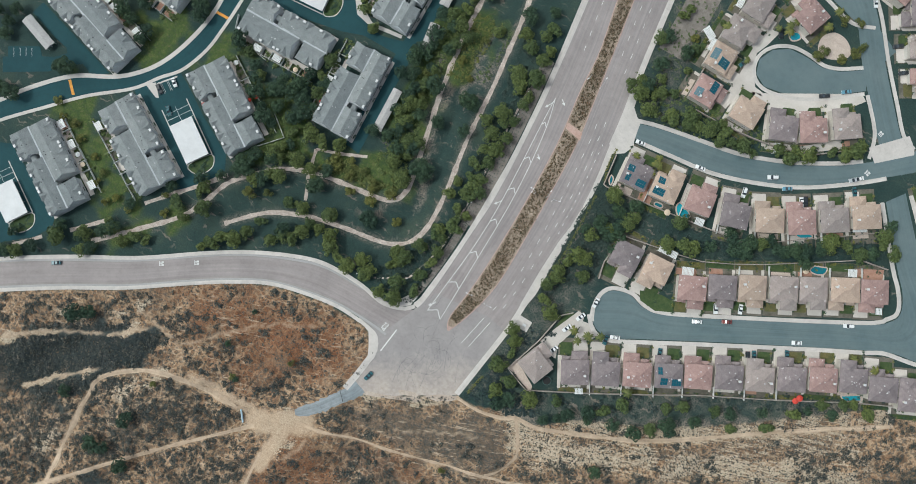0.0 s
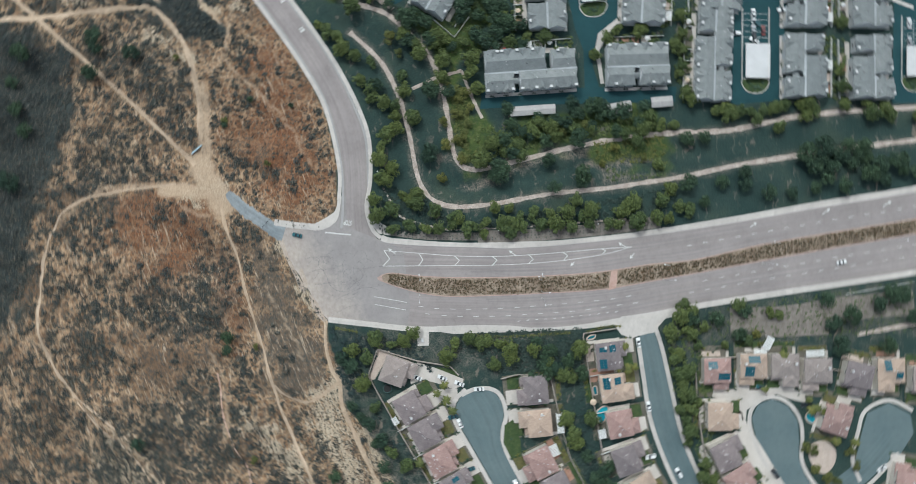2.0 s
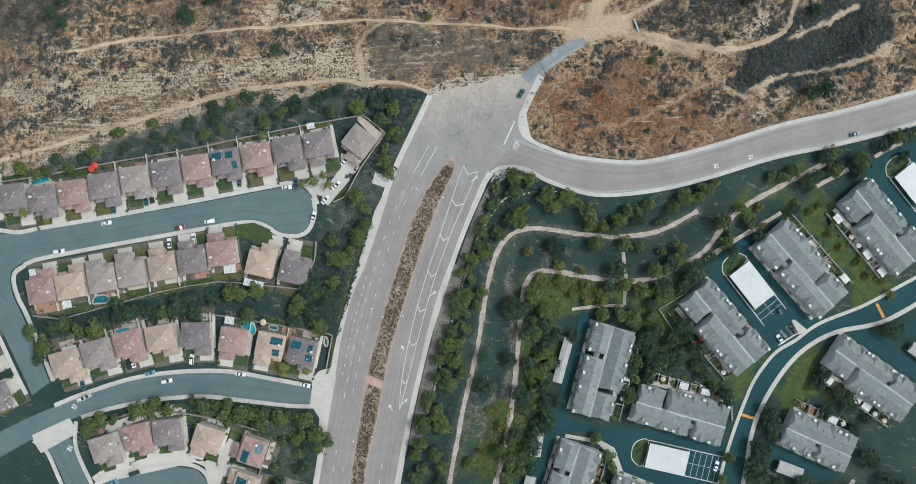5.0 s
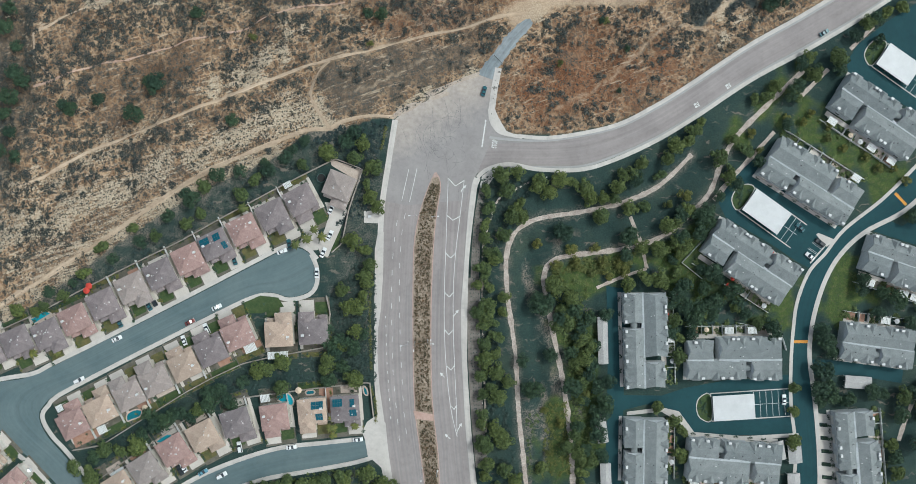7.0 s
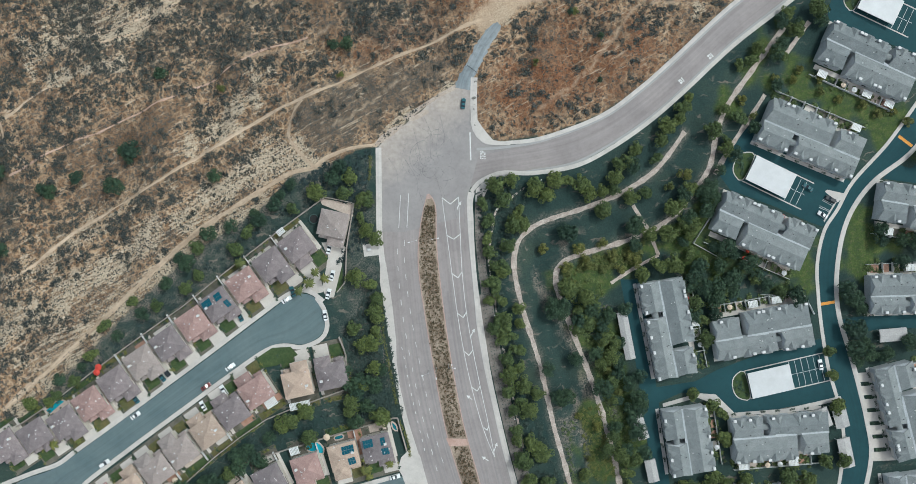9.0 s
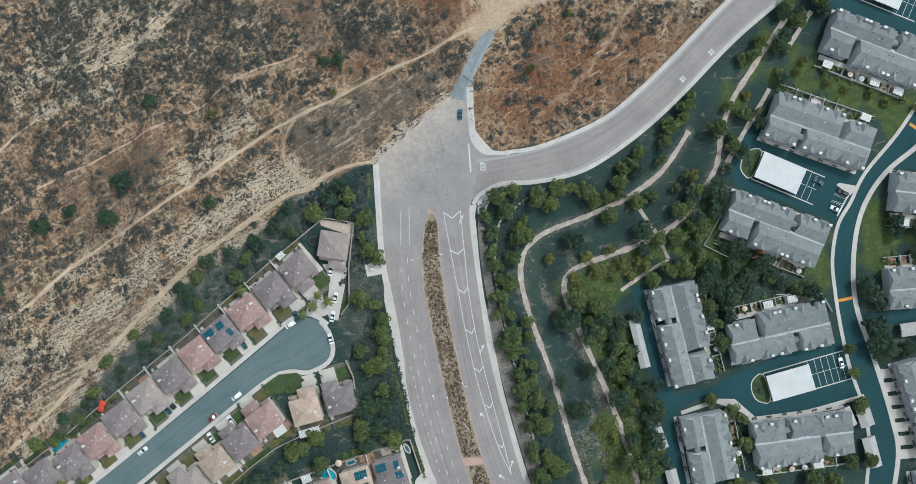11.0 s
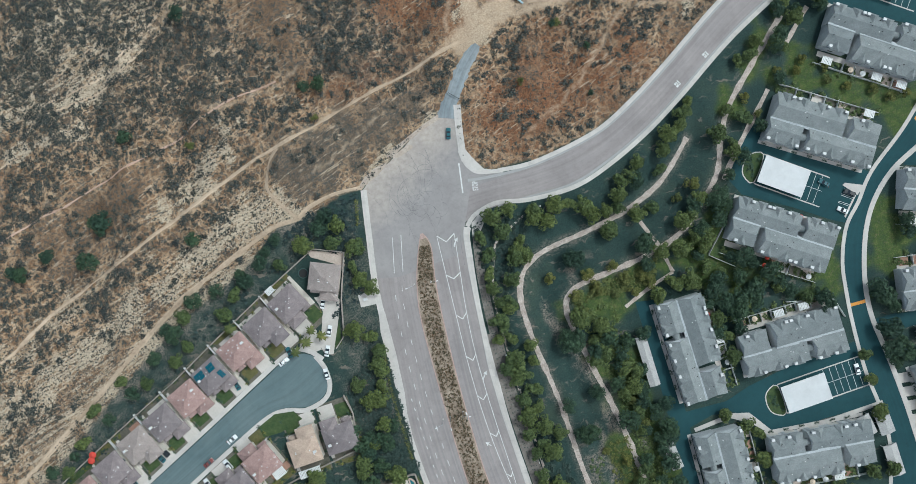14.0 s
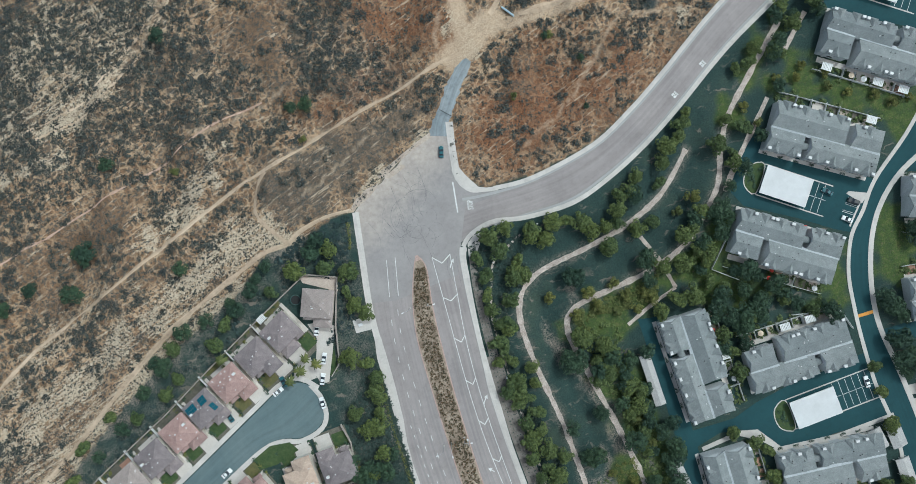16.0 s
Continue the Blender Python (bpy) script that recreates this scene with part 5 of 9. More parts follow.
ROOFS = {
    "pink": roof_tiles("pink_terracotta_tiles", (0.26, 0.168, 0.152), (0.365, 0.25, 0.228), 0.26),
    "purple": roof_tiles("mauve_grey_tiles", (0.165, 0.138, 0.142), (0.25, 0.215, 0.215), 0.16),
    "beige": roof_tiles("sandy_beige_tiles", (0.36, 0.27, 0.215), (0.46, 0.36, 0.285), 0.10),
    "tan": roof_tiles("grey_tan_tiles", (0.255, 0.215, 0.20), (0.33, 0.285, 0.265), 0.08),
}
ROOF_WORDS = {"pink": "pinkish terracotta", "purple": "mauve-grey", "beige": "sandy beige", "tan": "grey-tan"}
SHINGLE = roof_tiles("grey_shingles", (0.165, 0.186, 0.189), (0.238, 0.258, 0.26), 0.0)
RIDGE = grained("pale_ridge_flashing", (0.36, 0.385, 0.40), (0.45, 0.475, 0.49), 0.3, 2.0)
GLASS = plain("dark_window_glass", (0.03, 0.04, 0.05), 0.08)
GARAGE = plain("off_white_garage_door", (0.62, 0.59, 0.54), 0.5)
DOORWOOD = plain("brown_door", (0.14, 0.075, 0.045), 0.5)
TRIMWHITE = plain("white_trim", (0.66, 0.67, 0.66), 0.5)
SOLAR = plain("blue_solar_cells", (0.012, 0.09, 0.125), 0.25, 0.0, 0.2)
VENT = plain("pale_vent_metal", (0.58, 0.58, 0.58), 0.45)
WATER = plain("pool_water", (0.012, 0.14, 0.18), 0.12)
BRIGHT_WATER = plain("bright_pool_water", (0.025, 0.30, 0.38), 0.12)
PATIO = grained("beige_patio_paving", (0.42, 0.34, 0.29), (0.52, 0.44, 0.38), 0.5, 3.0)
TERRA = grained("terracotta_patio_paving", (0.30, 0.165, 0.115), (0.39, 0.235, 0.175), 0.5, 3.0)
RED = plain("red_canvas", (0.55, 0.06, 0.04), 0.8)
CREAM = plain("cream_canvas", (0.62, 0.50, 0.38), 0.8)
METAL = plain("grey_metal", (0.45, 0.46, 0.47), 0.4, 0.6)
TYRE = plain("tyre", (0.02, 0.02, 0.02), 0.9)

# ---------------------------------------------------------------- houses


def hip(bm, x0, y0, x1, y1, z, rise, over=0.45, gable=False):
    """A hipped (or gabled) roof over a rectangle, with eaves that have a thickness."""
    x0, y0, x1, y1 = x0 - over, y0 - over, x1 + over, y1 + over
    w, d = x1 - x0, y1 - y0
    if w <= d:
        run = 0 if gable else min(w / 2, d / 2 - 0.05)
        r = [(x0 + w / 2, y0 + run), (x0 + w / 2, y1 - run)]
        order = ((0, 1, 8), (1, 2, 9, 8), (2, 3, 9), (3, 0, 8, 9))
    else:
        run = 0 if gable else min(d / 2, w / 2 - 0.05)
        r = [(x0 + run, y0 + d / 2), (x1 - run, y0 + d / 2)]
        order = ((3, 0, 8), (0, 1, 9, 8), (1, 2, 9), (2, 3, 8, 9))
    base = [(x0, y0), (x1, y0), (x1, y1), (x0, y1)]
    v = [bm.verts.new((*p, z)) for p in base] + [bm.verts.new((*p, z - 0.22)) for p in base] + [bm.verts.new((*p, z + rise)) for p in r]
    for f in order:
        bm.faces.new([v[i] for i in f])
    for i in range(4):
        j = (i + 1) % 4
        bm.faces.new((v[i], v[i + 4], v[j + 4], v[j]))
    bm.faces.new((v[7], v[6], v[5], v[4]))


def block(name, parent, material, x0, y0, z0, x1, y1, z1, label=""):
    bm = bmesh.new()
    box(bm, x0, y0, z0, x1, y1, z1)
    bmesh.ops.recalc_face_normals(bm, faces=bm.faces)
    return part(name, bm, material, parent, label)


def window(parent, x, y, z, w, h, face):
    """A framed window on a wall that faces -y (0), +x (1), +y (2) or -x (3)."""
    bm = bmesh.new()
    for a, b, c, d in ((-w / 2, 0, -w / 2 + 0.09, h), (w / 2 - 0.09, 0, w / 2, h), (-w / 2 + 0.09, 0, w / 2 - 0.09, 0.09), (-w / 2 + 0.09, h - 0.09, w / 2 - 0.09, h), (-0.04, 0.09, 0.04, h - 0.09)):
        box(bm, a, -0.07, b, c, 0.03, d)
    fr = part("window", bm, TRIMWHITE, parent)
    fr.matrix_basis = pose(x, y, z, 0, 0, 90 * face)
    bm = bmesh.new()
    box(bm, -w / 2 + 0.08, -0.03, 0.08, w / 2 - 0.08, 0.02, h - 0.08)
    part("pane", bm, GLASS, fr)


def solar_array(parent, x, y, zc, slope, face, cols, rows_):
    """Separate panels, laid on a roof slope."""
    for i in range(cols):
        for j in range(rows_):
            bm = bmesh.new()
            box(bm, -0.5, -0.8, 0, 0.5, 0.8, 0.05)
            ob = part("solar_panel", bm, SOLAR, parent)
            ob.matrix_basis = pose(x, y, zc, 0, 0, 90 * face) @ pose(0, 0, 0, slope, 0, 0) @ pose((i - (cols - 1) / 2) * 1.06, (j - (rows_ - 1) / 2) * 1.68, 0.12)


house_count = 0


def house(x, y, angle, roof, wing=1, w=11.7, d=10.2, solar=(), extra=""):
    """A two-storey house whose garage wing comes forward (-y) on one side (wing: 1 right, -1 left)."""
    global house_count
    house_count += 1
    rnd = random.Random(house_count)
    (x, y), = turned(x, y, angle, (0.0, -0.7))
    base = empty("house", x, y, 0, angle)
    w += rnd.uniform(-0.4, 0.4)
    y1, y0 = d / 2 + 1.6, -d / 2 + 1.6
    hz, rise = 5.6, 1.9
    block("wall", base, STUCCO, -w / 2, y0, 0, w / 2, y1, hz)
    bm = bmesh.new()
    hip(bm, -w / 2, y0, w / 2, y1, hz, rise)
    roof_part = part("roof", bm, ROOFS[roof], base)
    ww, wd = rnd.uniform(6.0, 6.8), rnd.uniform(3.2, 4.2)
    wx0 = w / 2 - ww - 0.2 if wing > 0 else -w / 2 + 0.2
    gz0 = rnd.choice((3.3, 5.2))
    block("garage_wall", base, STUCCO, wx0, y0 - wd, 0, wx0 + ww, y0 - 0.004, gz0)
    bm = bmesh.new()
    hip(bm, wx0, y0 - wd, wx0 + ww, y0 + 2.6, gz0 + 0.01, 1.35)
    part("garage_roof", bm, ROOFS[roof], base)
    # porch beside the wing
    px = (-w / 2 + 2.2) if wing > 0 else (w / 2 - 2.2)
    bm = bmesh.new()
    hip(bm, px - 1.7, y0 - 1.5, px + 1.7, y0 + 0.8, 3.0, 0.8, 0.3)
    part("porch_roof", bm, ROOFS[roof], base)
    for s in (-1.3, 1.3):
        block("porch_post", base, TRIMWHITE, px + s - 0.12, y0 - 1.4, 0, px + s + 0.12, y0 - 1.16, 2.8)
    dr = block("front_door", base, DOORWOOD, px - 0.5, y0 - 0.06, 0.05, px + 0.5, y0 - 0.004, 2.15, "brown panelled front door")
    block("door_knob", dr, METAL, px + 0.34, y0 - 0.13, 1.0, px + 0.42, y0 - 0.062, 1.08)
    gd = block("garage_door", base, GARAGE, wx0 + 0.6, y0 - wd - 0.06, 0.02, wx0 + ww - 0.6, y0 - wd - 0.004, 2.3)
    for k in range(3):
        block("door_groove", gd, TRIMWHITE, wx0 + 0.7, y0 - wd - 0.075, 0.55 + 0.55 * k, wx0 + ww - 0.7, y0 - wd - 0.062, 0.6 + 0.55 * k)
    for wx in (-w / 4, w / 4):
        window(base, wx, y1, 1.0, 2.0, 1.4, 2)
        window(base, wx, y1, 3.7, 1.6, 1.2, 2)
        window(base, wx, y0, 3.9 if gz0 < 4 else 3.6, 1.3, 1.1, 0)
    window(base, w / 2, 1.6, 3.7, 1.4, 1.1, 1)
    window(base, -w / 2, 1.6, 3.7, 1.4, 1.1, 3)
    # vents and flues
    for k in range(rnd.randint(3, 5)):
        vx, vy = rnd.uniform(-3.6, 3.6), rnd.uniform(-2.6, 2.6)
        zz = hz + rise * (1 - max(abs(vx) / (w / 2 + 0.45), abs(vy) / (d / 2 + 0.45))) - 0.05
        s = rnd.uniform(0.18, 0.34)
        bm = bmesh.new()
        bmesh.ops.create_cone(bm, cap_ends=True, segments=8, radius1=s, radius2=s * 0.75, depth=0.55, matrix=Matrix.Translation((vx, vy + 1.6, zz + 0.2)))
        part("roof_vent", bm, VENT, base)
    if rnd.random() < 0.6:
        cx = rnd.choice((-1, 1)) * (w / 2 - 1.6)
        ch = block("chimney", base, STUCCO, cx - 0.5, 2.4, hz, cx + 0.5, 3.2, hz + 1.9)
        block("chimney_cap", ch, VENT, cx - 0.6, 2.3, hz + 1.903, cx + 0.6, 3.3, hz + 2.03)
    slope = math.degrees(math.atan(rise / (d / 2 + 0.45)))
    for (sx, sy, cols, rows_) in solar:
        zz = hz + rise * (1 - abs(sy) / (d / 2 + 0.45)) if abs(sy) > 0.1 else hz + rise
        solar_array(base, sx, sy + 1.6, zz, slope, 0 if sy < 0 else 2, cols, rows_)
    for q in base.children_recursive:
        q["label"] = q.get("label", "")
        if not q["label"]:
            del q["label"]
    words = f"two-storey stucco house with {ROOF_WORDS[roof]} tiled roof" + (" and solar panels" if solar else "") + extra
    return tagged(base, words, "house", "houses of the estate")


def turned(x, y, angle, *points):
    c, s = math.cos(radians(angle)), math.sin(radians(angle))
    return [(x + c * u - s * v, y + s * u + c * v) for u, v in points]


lot_count = 0


GARDENS = []


def lot(x, y, angle, wing, front, back=6.0, w=13.6, patio="patio", lawn=True):
    """Driveway, path, front lawn and rear yard of a house. front: from the house's centre to the pavement."""
    global lot_count
    lot_count += 1
    rnd = random.Random(100 + lot_count)
    GARDENS.append((x, y, angle, wing, front + 1.6, back, w / 2))
    k = 0.0025 * (lot_count % 12)
    e = w / 2
    front += 1.6
    patch("garden_bed", turned(x, y, angle, (-e - 0.1, -front + 0.6), (e + 0.1, -front + 0.6), (e + 0.1, 7.0 + back), (-e - 0.1, 7.0 + back)), 0.012 + k, YARD, label="bare garden soil around a house")
    gx0, gx1 = (0.0, e - 0.3) if wing > 0 else (-e + 0.3, 0.0)
    patch("driveway", turned(x, y, angle, (gx0, -front + 1.5), (gx1, -front + 1.5), (gx1, -2.0), (gx0, -2.0)), 0.09 + k, DRIVE, label="pale concrete driveway in front of a garage")
    ox0, ox1 = (-e + 0.2, -0.1) if wing > 0 else (0.1, e - 0.2)
    patch("yard_path", turned(x, y, angle, (ox0, -5.8), (ox1, -5.8), (ox1, -3.4), (ox0, -3.4)), 0.076 + k, DRIVE, label="pale concrete entry path")
    if lawn:
        f2 = -front + 2.6
        patch("lawn", turned(x, y, angle, (ox0 + 0.5, f2), (ox1 - 0.9, f2), (ox1 - 0.4, f2 + 0.5), (ox1 - 0.4, -6.3), (ox0 + 1.2, -6.1), (ox0 + 0.4, -6.9)), 0.131 + k, LAWN if rnd.random() < 0.75 else DRYLAWN,
              label="small clipped front lawn beside a driveway", kind="structure")
    # side strips of concrete and the rear yard
    patch("side_yard", turned(x, y, angle, (e - 1.0, -6.0), (e + 0.35, -6.0), (e + 0.35, 9.0), (e - 1.0, 9.0)), 0.073 + k, DRIVE, label="narrow concrete side yard between two houses")
    if patio:
        px = rnd.uniform(-2.5, 2.5)
        pw, pd = rnd.uniform(3.0, 5.2), rnd.uniform(1.6, max(2.0, back - 2))
        patch("patio", turned(x, y, angle, (px - pw, 6.6), (px + pw, 6.6), (px + pw * 0.9, 6.6 + pd), (px - pw, 6.6 + pd)), 0.1025 + k, rnd.choice((YARD, PATIO, YARD, DRIVE, YARD, PATIO, TERRA)), label="paved rear patio behind a house")
        patch("lawn", turned(x, y, angle, (-e + 0.4, 6.9 + pd), (e - 0.4, 6.9 + pd), (e - 0.5, 6.8 + back), (-e + 0.5, 6.8 + back)), 0.0605 + k, rnd.choice((LAWN, YARD, DRYLAWN)), label="small rear lawn inside a garden wall")


YARD = grained("garden_soil", (0.075, 0.075, 0.055), (0.17, 0.15, 0.125), 0.25, 1.5)
DRYLAWN = grained("half_dry_lawn", (0.07, 0.085, 0.03), (0.14, 0.115, 0.045), 0.4, 2.5)
HOUSES = [
    # row above the cul-de-sac
    (((-202.0, -50.4)), 24, "purple", 1, 11.5, ()), (((-188.7, -48.1)), 24, "purple", 1, 12, ()), (((-175.2, -44.9)), 25, "purple", 1, 12, ()), (((-163.4, -38.7)), 25, "pink", 1, 12, ()),
    (((-151.1, -31.9)), 25, "purple", 1, 12, ()), (((-138.6, -24.9)), 25, "tan", 1, 12, ()), (((-126.3, -18.9)), 25, "purple", 1, 12, ()), (((-114.0, -12.3)), 25, "pink", 1, 12, ()),
    (((-102.4, -6.1)), 26, "purple", 1, 12, ((-3.2, 2.6, 4, 2), (2.4, 2.4, 3, 2), (4.2, -2.2, 2, 2))), (((-89.8, 0.4)), 25, "pink", 1, 12, ()), (((-77.2, 7.0)), 26, "purple", 1, 12.5, ()), (((-64.9, 13.3)), 28, "purple", -1, 13, ()),
    (((-48.7, 19.4)), -22, "tan", 1, 12, ()),
]
for (x, y), a, c, wing, front, sol in HOUSES:
    house(x, y, a, c, wing, solar=sol)
    if a > 0:
        lot(x, y, a, wing, front, back=4.0)
HOUSES = [
    # row below the cul-de-sac
    (((-165.2, -82.8)), 207, "pink", -1, 11, ()), (((-153.3, -77.2)), 207, "beige", -1, 11, ()), (((-140.8, -70.4)), 207, "tan", 1, 11, ()), (((-129.2, -64.2)), 206, "tan", 1, 11, ()),
    (((-116.6, -57.7)), 206, "beige", 1, 11, ()), (((-104.8, -51.2)), 205, "purple", 1, 11.5, ()), (((-93.2, -44.2)), 204, "pink", 1, 11.5, ()), (((-75.0, -43.7)), 183, "beige", -1, 12.5, ()),
    (((-60.0, -42.6)), 183, "purple", 1, 12.5, ()),
    # row above the loop street
    (((-145.0, -112.3)), 32, "beige", 1, 11, ()), (((-133.3, -104.0)), 32, "tan", 1, 11, ()), (((-120.9, -95.9)), 31, "pink", 1, 11.5, ()), (((-108.0, -89.6)), 27, "beige", 1, 11.5, ()),
    (((-93.5, -84.0)), 17, "purple", 1, 11.5, ()), (((-76.9, -81.8)), 8, "pink", -1, 12, ()), (((-60.5, -79.3)), 5, "beige", -1, 12, ((2.6, 2.6, 5, 2), (3.2, -2.4, 3, 2))),
    (((-46.1, -78.1)), 4, "purple", 1, 12, ((-3.0, 2.8, 4, 2), (3.6, -1.8, 3, 2), (3.4, 2.4, 2, 2))),
]
for (x, y), a, c, wing, front, sol in HOUSES:
    house(x, y, a, c, wing, solar=sol)
    lot(x, y, a, wing, front)
HOUSES = [
    # round the court
    (((-55.7, -126.3)), 268, "pink", 1, 11, ((-2.4, 2.6, 4, 2), (2.6, -2.4, 5, 2))), (((-54.3, -142.8)), 268, "beige", -1, 11, ((0.0, 3.0, 5, 2), (-2.2, -2.2, 4, 3))), (((-55.0, -157.2)), 268, "tan", 1, 11, ()),
    (((-57.7, -172.1)), 268, "tan", -1, 11, ()), (((-60.6, -190.5)), 255, "purple", 1, 11, ()), (((-59.2, -205.3)), 268, "beige", -1, 11, ((-2.0, 2.4, 3, 3), (3.0, -2.0, 3, 2))),
    (((-75.7, -127.4)), 358, "beige", -1, 11, ()), (((-93.4, -129.2)), 22, "purple", 1, 11, ()), (((-105.4, -134.9)), 31, "pink", 1, 11.5, ()), (((-117.8, -143.8)), 34, "tan", 1, 11.5, ()),
    (((-79.6, -179.7)), 70, "pink", -1, 10.5, ()),
    # far side of the upper street
    (((-122.4, -205.6)), 120, "purple", 1, 11, ()), (((-132.0, -193.3)), 120, "tan", 1, 11, ()), (((-141.4, -180.3)), 120, "pink", -1, 11, ()),
    # beyond the street corner
    (((-191.3, -111.8)), 132, "pink", 1, 11, ()), (((-183.6, -124.6)), 132, "pink", -1, 11, ()), (((-171.3, -136.6)), 132, "purple", 1, 11, ()), (((-202.9, -100.3)), 132, "beige", 1, 11, ()),
    (((-109.3, -211.0)), 80, "pink", 1, 11, ()), (((-63.8, -221.4)), 268, "tan", 1, 11, ()),
]
for (x, y), a, c, wing, front, sol in HOUSES:
    house(x, y, a, c, wing, solar=sol)
    lot(x, y, a, wing, front, back=4.5)
# house with the long drive
patch("driveway", [(-55.6, 13.4), (-48.4, 12.5), (-45.6, 9.6), (-48.8, 1.4), (-54.3, -11.0), (-57.5, -10.5), (-58.7, -6.1), (-55.4, 2.1), (-53.8, 7.5)], 0.118, DRIVE, label="long pale concrete driveway with parked cars")
patch("driveway", [(-63.3, 2.2), (-58.4, 0.5), (-58.5, -7.9), (-63.7, -8.4), (-67.4, -5.5)], 0.108, DRIVE, label="pale concrete forecourt at the head of the cul-de-sac")
patch("lawn", [(-47.8, 5.4), (-49.8, -7.9), (-53.9, -9.1), (-48.5, 1.4)], 0.10, LAWN, label="narrow strip of lawn beside a garden wall")
patch("patio", [(-53.3, 32.5), (-38.7, 27.5), (-40.7, 20.5), (-43.7, 24.2), (-52.5, 29.5)], 0.10, PATIO, label="paved rear patio with garden furniture")
patch("lawn", [(-91.9, -31.4), (-84.3, -28.1), (-76.4, -29.0), (-73.9, -33.0), (-83.7, -36.0), (-91.0, -36.1)], 0.168, LAWN, label="rounded front lawn at the cul-de-sac")
patch("forecourt", [(-74.6, -140.8), (-69.5, -148.1), (-67.7, -154.9), (-70.0, -160.1), (-72.4, -168.4), (-67.3, -167.6), (-65.6, -159.9), (-62.4, -153.6), (-65.6, -145.9), (-64.8, -136.4), (-64.3, -126.1), (-67.5, -125.1), (-70.0, -133.8), (-75.2, -138.5), (-81.1, -139.8)], 0.052, DRIVE, label="pale concrete forecourt before the houses of the court")
patch("forecourt", [(-78.0, -139.4), (-118.8, -161.8), (-122.1, -159.7), (-113.6, -149.0), (-104.0, -144.5), (-93.5, -139.5), (-86.6, -133.9), (-82.0, -137.1)], 0.056, DRIVE, label="pale concrete forecourt before the houses of the court")
patch("forecourt", [(-89.8, -120.2), (-106.7, -127.5), (-120.8, -138.8), (-122.9, -135.0), (-108.3, -124.6), (-91.9, -117.5)], 0.118, DRIVE, label="pale concrete rear yard behind the garden wall")
patch("park_plaza", [tuple(p) for p in spline([(-91.1, -170.5), (-90.3, -176.3), (-94.5, -180.8), (-101.0, -180.1), (-105.4, -175.4), (-102.5, -170.7), (-95.3, -168.2)], 1.0, True)], 0.14, PATIO, label="round beige paved play area")


def garden_wall(pts, h=1.7, material=None, lab="tan block garden wall along the rear yards", kind="wall"):
    pts = np.array(pts, float)
    pts = resample(pts, max(8, int(len(pts) * 8)))
    a, b = sides(pts, 0.28)
    bm = slab_between(a, b, h, h + 0.3)
    ob = part("garden_wall", bm, material or BLOCK)
    a, b = sides(pts, 0.4)
    part("coping", slab_between(a, b, h + 0.083, 0.08), COPING, ob)
    return tagged(ob, lab, "wall", "garden walls")


for pts in ([(-216.5, -49.4), (-201.3, -44.3)] + [(-188.6, -38.6), (-176.7, -32.8), (-163.7, -25.9), (-150.2, -19.0), (-139.2, -13.6), (-127.6, -7.9), (-119.8, -4.2), (-110.6, 0.9), (-97.9, 8.0), (-77.8, 18.8), (-64.0, 25.8), (-50.7, 32.5), (-38.7, 27.8), (-45.0, 9.6), (-48.0, -5.1), (-52.4, -9.0)],
            [(-167.2, -96.4), (-154.6, -94.3), (-138.5, -84.2), (-122.3, -74.1), (-117.4, -71.0), (-104.9, -64.2), (-92.2, -58.3), (-82.0, -55.9), (-54.8, -50.9), (-53.2, -35.9), (-54.9, -28.2)],
            [(-158.4, -111.5), (-146.1, -102.5), (-133.7, -94.3), (-116.4, -82.3), (-103.9, -75.2), (-85.8, -72.6), (-59.8, -69.3), (-35.8, -66.7), (-34.2, -81.9)],
            [(-50.0, -120.9), (-49.7, -136.3), (-51.3, -152.8), (-55.3, -170.7), (-58.2, -184.8)], [(-55.4, -117.8), (-69.2, -117.8), (-85.2, -119.1), (-96.4, -120.8), (-112.0, -125.6), (-122.8, -133.5)]):
    garden_wall(pts)


def side_fences(row, depth0=2.0, depth1=11.0):
    """Fences between neighbouring yards."""
    for (x, y), a, *_ in row:
        p = turned(x, y, a, (6.95, depth0), (6.95, depth1))
        aa, bb = sides(p, 0.14)
        tagged(part("yard_fence", slab_between(aa, bb, 1.75, 1.9), TRIMWHITE), "low white fence between two rear yards", "fence", "yard fences")


side_fences([(((-153.5, -32.3)), 25), (((-140.8, -25.2)), 25), (((-128.3, -19.1)), 25), (((-115.8, -12.5)), 25), (((-104.0, -6.2)), 26), (((-91.2, 0.5)), 25), (((-78.4, 7.2)), 26),
             (((-155.7, -78.3)), 207), (((-143.0, -71.4)), 207), (((-131.2, -65.1)), 206), (((-118.4, -58.5)), 206), (((-106.4, -51.9)), 205),
             (((-135.4, -105.6)), 32), (((-122.8, -97.4)), 31), (((-109.7, -91.0)), 27), (((-95.0, -85.2)), 17), (((-78.1, -83.0)), 8), (((-61.5, -80.5)), 5)])


